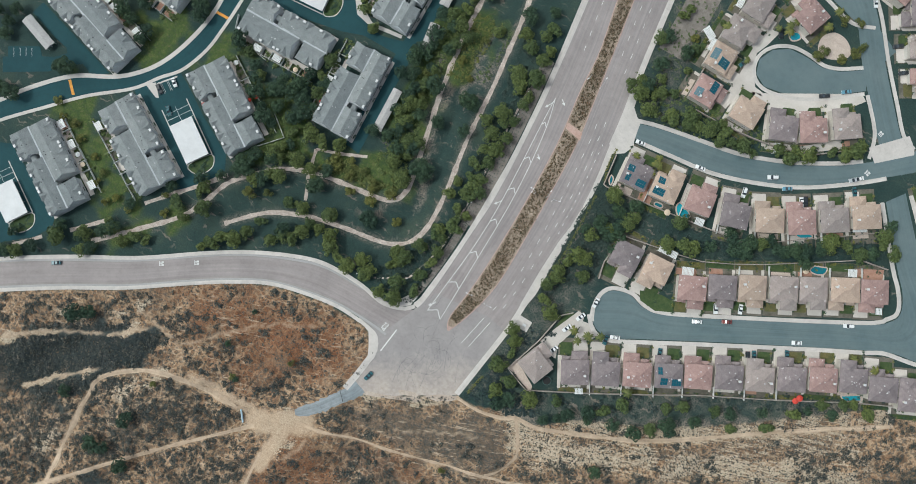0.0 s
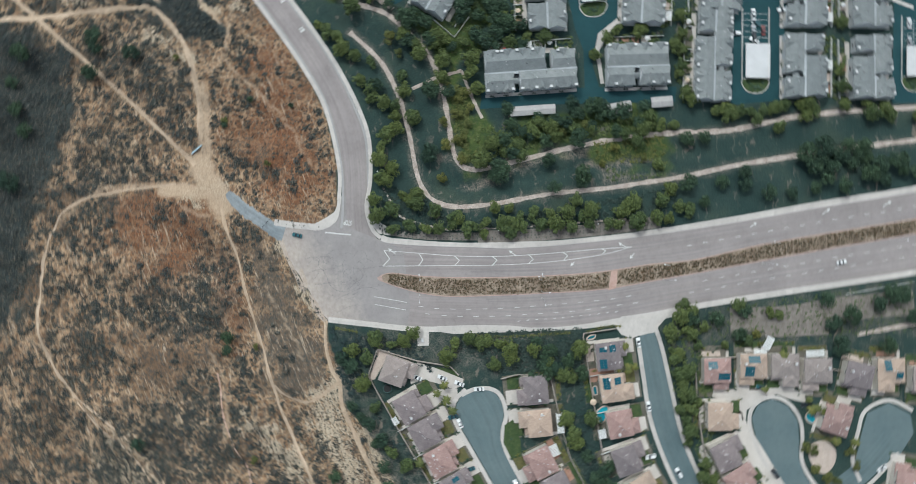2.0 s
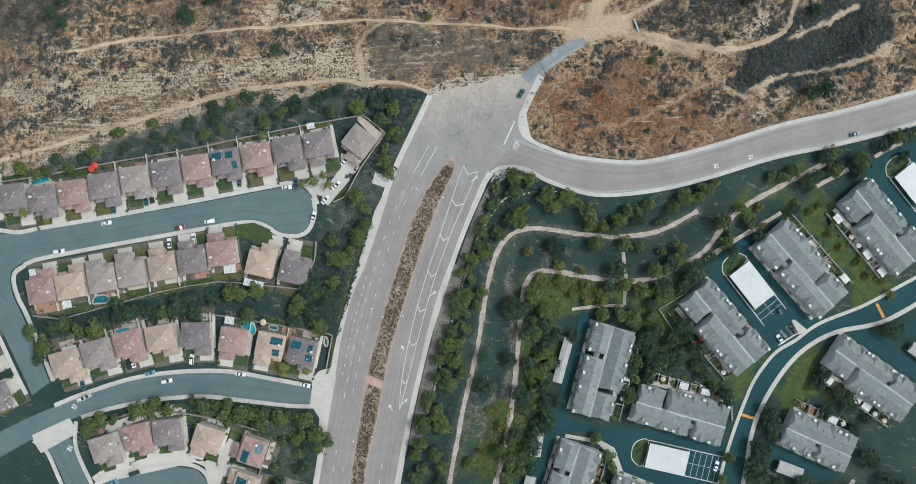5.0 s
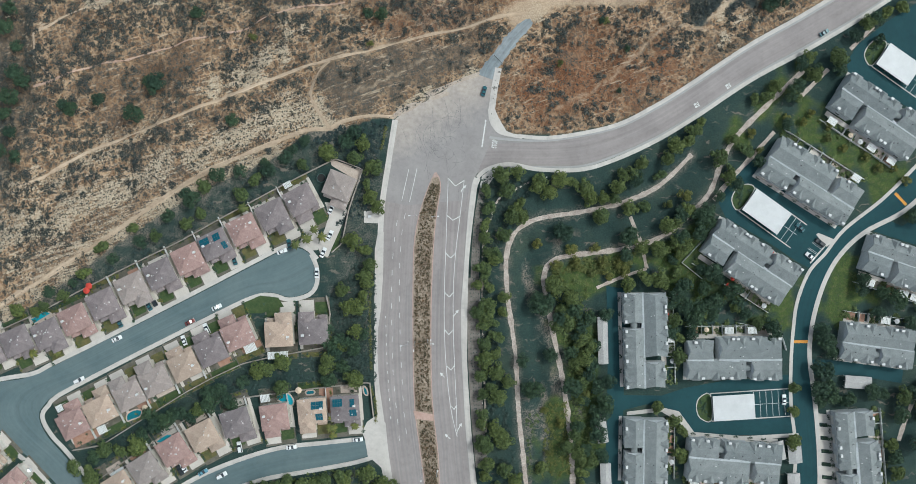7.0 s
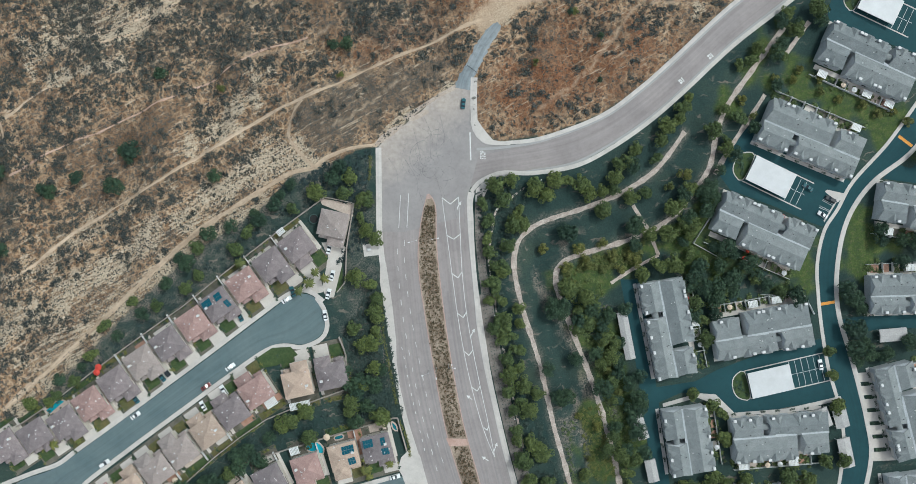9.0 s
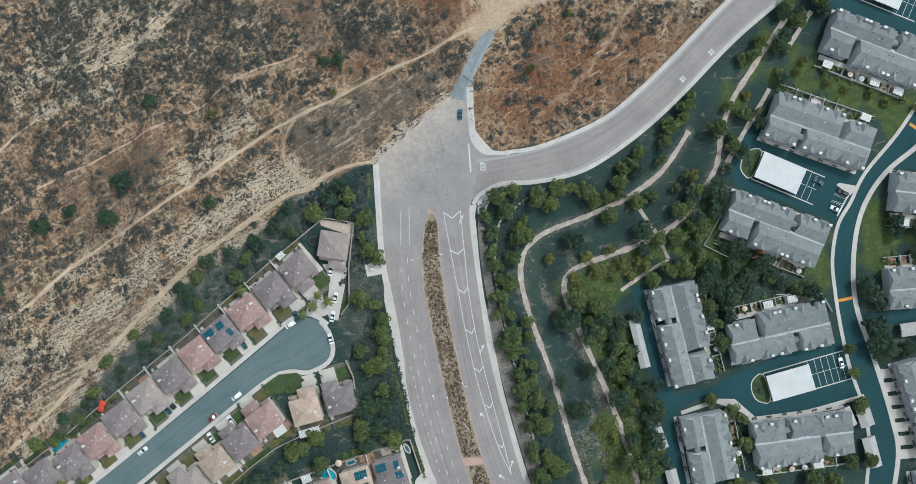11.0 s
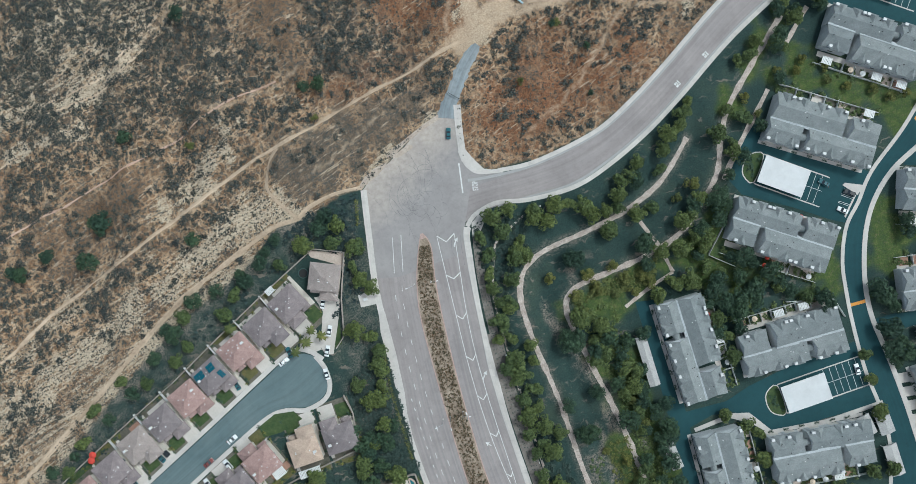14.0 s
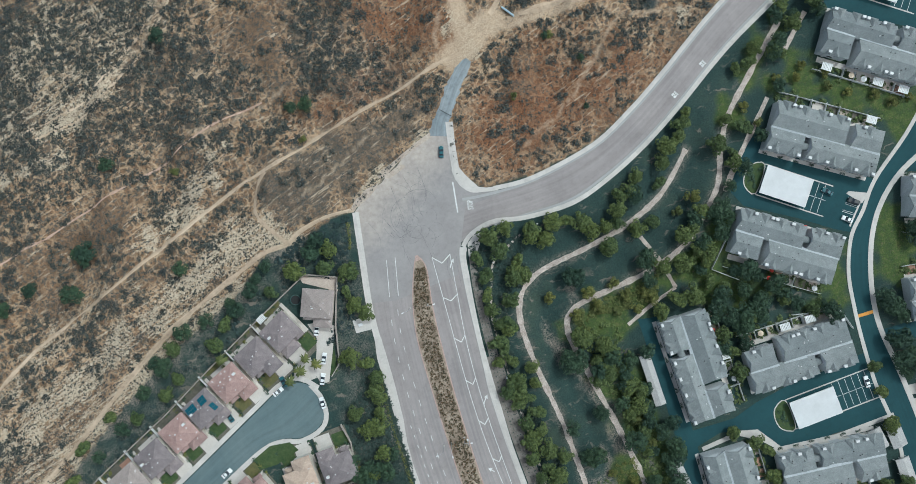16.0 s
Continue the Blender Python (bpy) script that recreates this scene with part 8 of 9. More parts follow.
# among the condominiums
plant("dark", [(103.9, -32.8), (117.2, -31.7), (124.7, -26.2), (111.0, -16.8), (118.9, -21.4), (131.0, -36.3), (108.4, -37.8), (116.3, -37.1), (100.8, -27.8), (142.2, -41.5)])
plant("olive", [(112.2, -36.1), (105.6, -22.1), (137.3, -40.6), (126.6, -33.0), (95.0, -23.0)], 0.7, 0.95)
plant("dark", [(170.2, -53.8), (164.4, -44.1), (167.5, -67.9), (175.4, -75.3), (183.2, -21.1), (197.5, -30.6), (209.3, -34.9), (203.9, -40.7), (191.8, -27.1), (213.5, -50.6), (167.0, -48.7), (164.2, -75.7), (178.7, -58.4), (182.3, -26.0), (190.0, -36.0), (169.2, -72.6)])
plant("olive", [(101.9, -54.8), (104.8, -65.2), (99.2, -83.1), (103.7, -88.0), (103.2, -97.4), (152.8, -68.6), (152.8, -80.7), (152.4, -93.3), (99.2, -39.9), (102.0, -46.3), (92.1, -20.6), (99.8, -17.2), (211.8, -66.8), (210.1, -77.7), (201.6, -73.0), (216.5, -82.0), (105.0, -102.1)])
plant("dark", [(110.6, -33.0), (98.0, -43.8), (97.3, -31.7), (107.5, -38.5), (84.1, -36.0), (112.2, -24.9), (116.1, -18.0), (118.0, -29.4), (103.6, -23.5), (127.4, -32.0), (106.7, -45.2), (92.3, -39.3), (142.3, -44.1), (229.4, 30.1), (223.1, 29.7), (209.8, 9.0), (206.6, 6.3)])
plant("dark", [(75.7, -81.5), (68.3, -79.4), (59.5, -74.9), (70.0, -65.9), (77.4, -90.0), (67.0, -99.0), (59.5, -96.9), (64.2, -50.4), (62.2, -57.8), (68.9, -36.8), (75.0, -36.5), (56.1, -47.1), (53.4, -53.3), (53.1, -69.1), (56.5, -86.0), (239.6, 7.4), (247.7, -0.8), (240.5, -4.8), (241.3, 2.0)])
plant("dark", [(224.4, -59.1), (221.9, -70.9), (211.7, -66.4), (215.9, -52.5), (234.2, -59.9), (209.7, -82.0), (199.9, -81.3), (208.2, -94.6), (198.3, -100.6), (206.7, -72.8), (193.1, -72.5), (187.2, -71.3), (221.1, -80.6), (177.9, -74.4), (163.9, -70.3), (164.7, -60.6)], 0.9, 1.3)
plant("olive", [(195.7, -95.2), (198.1, -107.3), (142.6, -110.1), (144.3, -116.6), (151.1, -116.8), (92.6, -78.0), (95.2, -83.4), (102.1, -100.7), (126.4, -119.7), (133.4, -121.7), (85.8, -117.0), (94.2, -115.0), (64.7, -132.8), (62.5, -137.8), (61.8, -147.4), (57.7, -161.2)])
plant("olive", [(64.4, -160.4), (67.0, -163.2), (100.2, -117.6), (92.0, -118.6), (81.2, -116.7), (73.0, -119.0), (68.8, -121.5), (65.5, -134.8), (63.8, -142.8), (63.3, -153.6), (80.7, -189.6), (72.5, -191.8), (91.3, -195.5), (102.3, -192.1), (108.4, -118.0), (63.6, -207.5), (65.2, -172.5)])
plant("dark", [(190.3, 85.0), (179.7, 86.8), (162.8, 72.5), (154.6, 64.7), (149.0, 47.5), (143.2, 41.1), (172.7, 71.8), (155.3, 74.4), (149.9, 62.1), (117.9, 14.3), (114.2, 4.4), (136.5, 31.0), (126.0, 22.0), (110.8, -0.6), (102.3, -2.3), (189.2, 92.2), (77.7, -8.4), (98.6, -12.2)], 0.7, 1.0)
plant("palm", [(-90.2, 10.3), (-67.4, -5.5), (-59.3, 1.2), (-56.1, -2.4), (-42.1, -85.2), (-51.5, -89.2), (-62.9, -2.5), (-182.3, -53.0), (-53.1, -86.2), (-172.4, -52.9)] + [(-51.6, -86.2), (-73.5, -170.9), (-90.6, -188.0), (-89.5, -178.9), (-51.7, -81.6), (-74.8, -168.5), (-70.4, -168.2), (-76.1, -174.5), (-64.7, -147.9), (-49.3, -156.4)])
# lone dark trees on the dry slope
plant("dark", [(-192.0, 98.0), (-191.0, 82.0), (-190.5, 70.0), (-193.0, 60.0), (-195.0, 52.0), (-192.0, 44.0), (-189.0, 33.0), (-187.5, 66.5), (-196.0, 36.0), (-195.0, 90.0), (-170.0, 56.0), (-166.0, 54.0), (-133.3, 66.9), (-129.1, 66.3), (-130.9, 64.4), (-138.6, 51.7), (-154.9, 58.5), (-95.2, 48.9), (-111.3, 96.4), (-76.3, 137.6), (-35.7, 96.3), (-29.9, 95.7), ], 0.75, 1.15)
plant("dark", [(67.6, 94.2), (78.9, 81.6), (74.9, 62.6)], 0.4, 0.52)
plant("dark", [(142.0, 100.0), (146.3, 103.5), (100.5, 132.6), (110.1, 151.3), (105.3, 150.1), (133.1, 136.7), (93.6, 153.1), (91.5, 190.9), (78.2, 188.1), (68.8, 185.6), (75.5, 201.2), (45.5, 191.5), (103.4, 184.2)], 0.8, 1.3)
plant("lime", [(-86.9, 85.9), (-35.1, 83.0), (49.0, 74.8)] + [(69.7, 94.2), (98.5, 113.5)], 0.5, 0.7)


# ---------------------------------------------------------------- scrub


def scatter(name, label, points, sizes, material, leaves=13, flat=0.55, leaf=0.62, seed=3):
    rng = np.random.RandomState(seed)
    pz = hill_height(points[:, 0], points[:, 1]) + belt_height(points[:, 0], points[:, 1]) - 0.04
    cen = np.stack([points[:, 0], points[:, 1], pz + 0.12], 1)
    n = len(cen)
    cs = np.repeat(cen, leaves, 0)
    rs = np.repeat(sizes, leaves)
    d = rng.normal(size=(n * leaves, 3))
    d[:, 2] = np.abs(d[:, 2])
    d /= np.linalg.norm(d, axis=1)[:, None]
    p = cs + d * (rs * rng.uniform(0.35, 1.0, n * leaves))[:, None] * (1, 1, flat)
    nrm = d * (0.6, 0.6, 1.0) + (0, 0, 0.5) + rng.normal(size=d.shape) * 0.35
    nrm /= np.linalg.norm(nrm, axis=1)[:, None]
    a = np.cross(nrm, rng.normal(size=d.shape))
    a /= np.linalg.norm(a, axis=1)[:, None]
    b = np.cross(nrm, a)
    s = (rs * leaf * rng.uniform(0.5, 1.2, len(rs)))[:, None]
    co = np.stack([p - a * s * 0.7 - nrm * s * 0.1, p - b * s * 0.75, p + a * s * 0.7 + b * s * 0.35 - nrm * s * 0.15], 1).reshape(-1, 3)
    ob = new(name, mesh_of(name, co, np.arange(len(co)).reshape(-1, 3), material))
    return tagged(ob, label, "shrubs", kind="stuff")


def covers(px, py):
    trail, sand, dark, rust = (np.zeros(len(px)) for _ in range(4))
    for line, w in TRAILS:
        trail = np.maximum(trail, fade(far_from(px, py, spline(line, 5)), w * 0.55 + 0.2, w * 0.55 + 1.4))
    for line, w in SANDS:
        sand = np.maximum(sand, fade(far_from(px, py, spline(line, 6)), w * 0.5, w * 1.8))
    for ring, out in [(r, dark) for r in DARKS] + [(r, rust) for r in RUSTS]:
        d = far_from(px, py, ring + ring[:1]) * np.where(inside(px, py, ring), -1, 1)
        np.maximum(out, fade(d, -6, 6), out=out)
    return trail, sand, dark, rust




def wild_points(n, seed, need, dense):
    rng = np.random.RandomState(seed)
    px, py = rng.uniform(-260, 300, n), rng.uniform(-40, 240, n)
    ok = inside(px, py, HILL) & (far_from(px, py, HILL_EDGE) > 1.8) & (far_from(px, py, STUB) > 4.2)
    px, py = px[ok], py[ok]
    trail, sand, dark, rust = covers(px, py)
    thick, thin = np.zeros(len(px)), np.zeros(len(px))
    for ring, out in [(r, thick) for r in THICKETS] + [(r, thin) for r in BARES + LITTERS[:1]]:
        np.maximum(out, fade(far_from(px, py, ring + ring[:1]) * np.where(inside(px, py, ring), -1, 1) + 3 * waves(px, py, 14, 24), -5, 7), out=out)
    f = 0.5 * waves(px, py, 38, 21) + 0.5 * waves(px, py, 14, 22) + 0.75 * waves(px, py, 6, 23) + 2.2 * dark - 1.0 * sand - 0.95 * rust - 9 * trail + dense + 0.9 * thick - 1.3 * thin + 0.6 * (0.5 - fade(far_from(px, py, HILL_EDGE), 15, 110))
    ok = f + rng.normal(size=len(f)) * 0.25 > need
    return np.stack([px[ok], py[ok]], 1), rng


pts, rng = wild_points(95000, 31, -0.2, 0.0)
scatter("scrub", "dusty blue-grey scrub clumps over the dry slope", pts, rng.uniform(0.45, 0.95, len(pts)) + 1.1 * rng.uniform(0, 1, len(pts)) ** 5, SCRUBLEAF, leaves=21, leaf=0.42, flat=0.7)
pts, rng = wild_points(15000, 36, 0.15, 0.0)
scatter("large_scrub", "broad rounded slate-grey scrub mounds over the slope", pts, rng.uniform(0.9, 1.5, len(pts)) + 1.0 * rng.uniform(0, 1, len(pts)) ** 3, SCRUBLEAF, leaves=58, leaf=0.26, flat=0.6, seed=37)
rng = np.random.RandomState(44)
base_pts = np.stack([rng.uniform(-260, 300, 150000), rng.uniform(-40, 240, 150000)], 1)
base_pts = base_pts[inside(base_pts[:, 0], base_pts[:, 1], HILL) & (far_from(base_pts[:, 0], base_pts[:, 1], STUB) > 4.2)]
trail, sand, dark, rust = covers(base_pts[:, 0], base_pts[:, 1])
for ring in STRAWS:
    sand = np.maximum(sand, 0.7 * inside(base_pts[:, 0], base_pts[:, 1], ring))
base_pts = base_pts[(trail < 0.1) & (rng.uniform(size=len(base_pts)) < 0.15 + 0.8 * sand + 0.35 * rust)]
scatter("small_scrub", "small dark shrubs dotted over pale sandy ground", base_pts, rng.uniform(0.22, 0.5, len(base_pts)), SCRUBLEAF, leaves=5, leaf=1.0, seed=45)
pts, rng = wild_points(40000, 32, -0.1, 0.6)
scatter("dry_tufts", "dry straw-brown tufts over the slope", pts, rng.uniform(0.3, 0.6, len(pts)), STRAW, leaves=6, seed=4)


def ring_points(ring, n, seed):
    rng = np.random.RandomState(seed)
    r = np.array(ring)
    p = rng.uniform(r.min(0), r.max(0), (n, 2))
    return p[inside(p[:, 0], p[:, 1], ring)], rng


# low planting: dark cover behind the houses, bushes beside the boulevard, the median's rows
for k, (ring, n, lo, hi, mat, lab) in enumerate((
        ([(-207.6, -50.7), (-183.0, -34.7), (-153.4, -14.8), (-128.4, -1.8), (-111.2, 11.6), (-93.9, 23.1), (-78.6, 27.6), (-58.8, 41.2), (-48.5, 43.5), (-28.0, 49.3), (-31.9, 18.7), (-36.7, 28.3), (-50.2, 33.3), (-77.9, 19.8), (-110.4, 1.1), (-137.7, -15.7), (-172.8, -32.2)], 2300, 0.6, 1.6, COVERLEAF, "dark evergreen ground cover on the bank behind the houses"),
        ([(-52.8, -28.0), (-34.0, -2.6), (-33.0, -50.0), (-33.2, -65.9), (-49.5, -66.0), (-53.2, -35.9)], 1500, 0.6, 1.2, COVERLEAF, "dark evergreen ground cover beside the boulevard"),
        ([(-166.0, -99.6), (-154.6, -95.3), (-122.2, -76.2), (-92.1, -59.9), (-54.7, -52.4), (-37.5, -53.1), (-36.4, -65.7), (-85.9, -71.5), (-116.5, -81.0), (-154.5, -113.4), (-160.5, -106.4)], 2500, 0.5, 1.1, COVERLEAF, "dark evergreen ground cover between the rear walls"),
        ([(13.3, 23.5), (23.6, 26.4), (35.7, 22.3), (33.2, 7.3), (20.7, -6.0), (17.8, -26.2), (22.3, -57.9), (29.4, -107.7), (17.6, -105.4), (14.3, -55.7), (13.4, -19.6)], 2300, 0.5, 1.1, COVERLEAF, "dark low bushes beneath the boulevard trees"),
        ([(-34.3, -108.3), (-27.2, -130.1), (-17.9, -221.3), (-41.9, -220.0), (-44.1, -148.0), (-44.3, -121.2), (-50.5, -110.1)], 800, 0.4, 0.85, OLIVE, "mixed low shrubs on the bank above the court"),
        ([(-35.8, -103.2), (-24.4, -112.9), (-23.7, -120.3), (-112.6, -127.7), (-100.2, -119.3), (-67.0, -108.0)], 900, 0.5, 1.0, OLIVE, "mixed low shrubs along the street"),
        ([(-27.4, 49.9), (-32.3, 28.6), (-37.3, 7.3), (-50.9, 2.6), (-39.1, 26.2), (-62.6, 40.6), (-48.9, 46.8)], 900, 0.6, 1.2, COVERLEAF, "dark evergreen ground cover at the dead end"))):
    p, rng = ring_points(ring, n, 60 + k)
    scatter("low_shrubs", lab, p, rng.uniform(lo, hi, len(p)), mat, leaves=12, seed=70 + k)
# scrubby verges beside the belt paths and dotted bushes on the tan soil
for k, (ring, n, lo, hi, mat, lab) in enumerate((
        ([(43.1, -20.7), (60.1, -22.0), (62.9, -35.0), (57.9, -46.5), (63.0, -66.7), (64.9, -83.6), (64.8, -103.9), (56.6, -103.3), (54.6, -82.3), (53.5, -71.0), (51.9, -52.2), (47.6, -36.8)], 700, 0.5, 1.5, OLIVE, "rough olive-green bushes beside the belt footpath"),
        ([(48.7, -14.0), (64.9, -12.0), (82.9, -9.2), (80.6, -16.1), (66.1, -18.5), (53.4, -17.2), (45.3, -20.2)], 260, 0.6, 1.6, LIME, "yellow-green bushes inside the bend of the belt footpath"),
        ([(43.6, -77.2), (52.0, -76.0), (53.6, -100.2), (54.5, -109.0), (40.4, -110.3), (42.2, -88.8)], 320, 0.3, 0.9, LIME, "low yellow-green tufts on the rough lawn"),
        ([(33.8, -82.2), (41.4, -80.0), (40.1, -84.0), (36.8, -90.1), (36.4, -98.4), (37.0, -108.0), (34.4, -108.0), (34.0, -92.0)], 150, 0.4, 0.8, OLIVE, "dotted small bushes on tan soil beside the footpath"))):
    p, rng = ring_points(ring, n, 160 + k)
    scatter("verge_bushes", lab, p, rng.uniform(lo, hi, len(p)), mat, leaves=16, seed=170 + k)
dots = []
for line in ([(10.9, -20.5), (10.7, -34.9), (11.1, -55.7), (12.6, -81.8), (14.8, -105.1)], [(15.6, 20.9), (12.8, 6.0), (11.8, -9.1), (11.4, -20.5)], [(-35.8, -48.0), (-37.0, -34.9), (-36.8, -23.3)]):
    for off in (-1.5, -0.4, 0.7, 1.8):
        dots.append(sides(spline(line, 1.5), 0.0, off)[0])
dots = np.concatenate(dots)
dots = dots[(far_from(dots[:, 0], dots[:, 1], spline(EAST, 5)) > 3.0) & (far_from(dots[:, 0], dots[:, 1], spline(WEST, 5)) > 3.2)]
scatter("bed_shrubs", "dotted small dark shrubs in mulch beds", dots + np.random.RandomState(3).normal(size=dots.shape) * 0.15, np.full(len(dots), 0.42), COVERLEAF, leaves=8, seed=90)
for k, ring in enumerate(DARKS):
    p, rng = ring_points(ring, 3400, 95 + k)
    tr, sa, _, _ = covers(p[:, 0], p[:, 1])
    p = p[(tr < 0.2) & (sa < 0.4)]
    scatter("dark_scrub", "dense dark scrub in a hollow of the slope", p, rng.uniform(0.5, 1.3, len(p)), DARKSCRUB, leaves=13, leaf=0.5, seed=120 + k)
front_line, rear_line = [], []
for (p0, p1, side, depth) in TERRACES:
    p0, p1 = np.array(p0), np.array(p1)
    L = np.linalg.norm(p1 - p0)
    d = (p1 - p0) / L
    n = np.array([-d[1], d[0]]) * side
    r2 = np.random.RandomState(int(L * 10))
    for u in np.arange(3.2, L - 2, 6.4):
        front_line += [p0 + d * (u + q) - n * r2.uniform(0.2, 0.7) for q in (-0.7, 0, 0.7)]
    for q in range(int(L * 1.3)):
        rear_line.append(p0 + d * r2.uniform(0, L) + n * (depth + r2.uniform(1.0, 6.5)))
scatter("front_shrubs", "clipped dark shrubs between garage doors", np.array(front_line), np.full(len(front_line), 0.6), DEEP, leaves=34, flat=1.2, leaf=0.42, seed=91)
rear_line = np.array(rear_line)
rear_line = rear_line[~under_roof(rear_line[:, 0], rear_line[:, 1], 0.6)]
scatter("yard_shrubs", "mixed green shrubs in the yards of the condominiums", rear_line, np.random.RandomState(4).uniform(0.6, 1.5, len(rear_line)), OLIVE, leaves=26, flat=0.9, leaf=0.5, seed=92)
dark_dots, light_dots = [], []
g_rng = np.random.RandomState(17)
for x, y, angle, wing, front, back, e in GARDENS:
    spots = [(-e + g_rng.uniform(0.1, 0.6), g_rng.uniform(-front + 1.5, -5.0)) for _ in range(5)] + [(e - g_rng.uniform(0.0, 0.5), g_rng.uniform(-front + 1.5, -6.5)) for _ in range(2)]
    spots += [(g_rng.uniform(-e, e), 6.6 + back - g_rng.uniform(0.0, 1.0)) for _ in range(9)] + [(g_rng.uniform(-e + 0.5, e - 0.5), g_rng.uniform(6.8, 6.4 + back)) for _ in range(6)]
    spots += [(-wing * g_rng.uniform(0.8, e - 0.4), -g_rng.uniform(5.6, 6.6)) for _ in range(4)] + [(-e + 0.2, g_rng.uniform(-5, 8)) for _ in range(6)]
    for k, p in enumerate(turned(x, y, angle, *spots)):
        (light_dots if g_rng.uniform() < 0.35 else dark_dots).append(p)
for ring in ISLANDS:
    c = np.mean(ring, 0)
    for _ in range(34):
        q = c + (np.array(ring[g_rng.randint(len(ring))]) - c) * g_rng.uniform(0, 0.8)
        dark_dots.append(tuple(q))
for s in np.arange(1, 7) / 7:
    a, b = KERB_SIDE[0] + (KERB_SIDE[1] - KERB_SIDE[0]) * s, WALL_SIDE[0] + (WALL_SIDE[1] - WALL_SIDE[0]) * s
    dark_dots += [tuple(a + (b - a) * q) for q in np.linspace(0.25, 0.95, 9)]
for name, lab, dots2, mat in (("garden_shrubs", "dark clipped shrubs along drives and garden walls", dark_dots, DEEP), ("flower_shrubs", "light green shrubs in the front gardens", light_dots, LIME)):
    dots2 = np.array(dots2)
    scatter(name, lab, dots2, np.random.RandomState(6).uniform(0.45, 1.05, len(dots2)), mat, leaves=22, flat=0.9, leaf=0.5, seed=93)
rows_ = []
mid_rng = np.random.RandomState(9)
for f in np.linspace(0.16, 0.84, 9):
    line = resample(at_fraction(MED_W, MED_E, f), 460)[7:]
    keep = mid_rng.uniform(size=len(line)) < np.clip(0.9 + 0.3 * waves(line[:, 0], line[:, 1], 16, 51), 0.62, 1)
    rows_.append(line[keep] + mid_rng.normal(size=(keep.sum(), 2)) * 0.25)
rows_ = np.concatenate(rows_)
rows_ = rows_[np.abs(rows_[:, 1] + 82.1 + 0.2 * (rows_[:, 0] + 12)) > 2.3]
ob = scatter("median_shrubs", "rows of small brown-green shrubs on the median", rows_, mid_rng.uniform(0.3, 0.75, len(rows_)), leaf_material("median_leaves", (0.030, 0.040, 0.020), (0.10, 0.072, 0.034), (0.19, 0.092, 0.042)), leaves=14, leaf=0.5, seed=80)
ob.location.z = 0.3
hedge = []
for line in ([(-35.2, -60.8), (-35.6, -45.0), (-35.6, -29.1), (-33.9, -13.1)], [(-28.4, 46.5), (-29.6, 41.0), (-30.4, 37.0)], [(-35.6, -68.8), (-33.3, -76.5), (-33.2, -84.5)]):
    l2 = spline(line, 0.8)
    hedge.append(l2)
hedge = np.concatenate(hedge)
scatter("hedge", "clipped yellow-green hedge beside the boulevard", hedge, np.full(len(hedge), 0.95), LIME, leaves=16, flat=0.9, leaf=0.4, seed=81)

# ---------------------------------------------------------------- cars


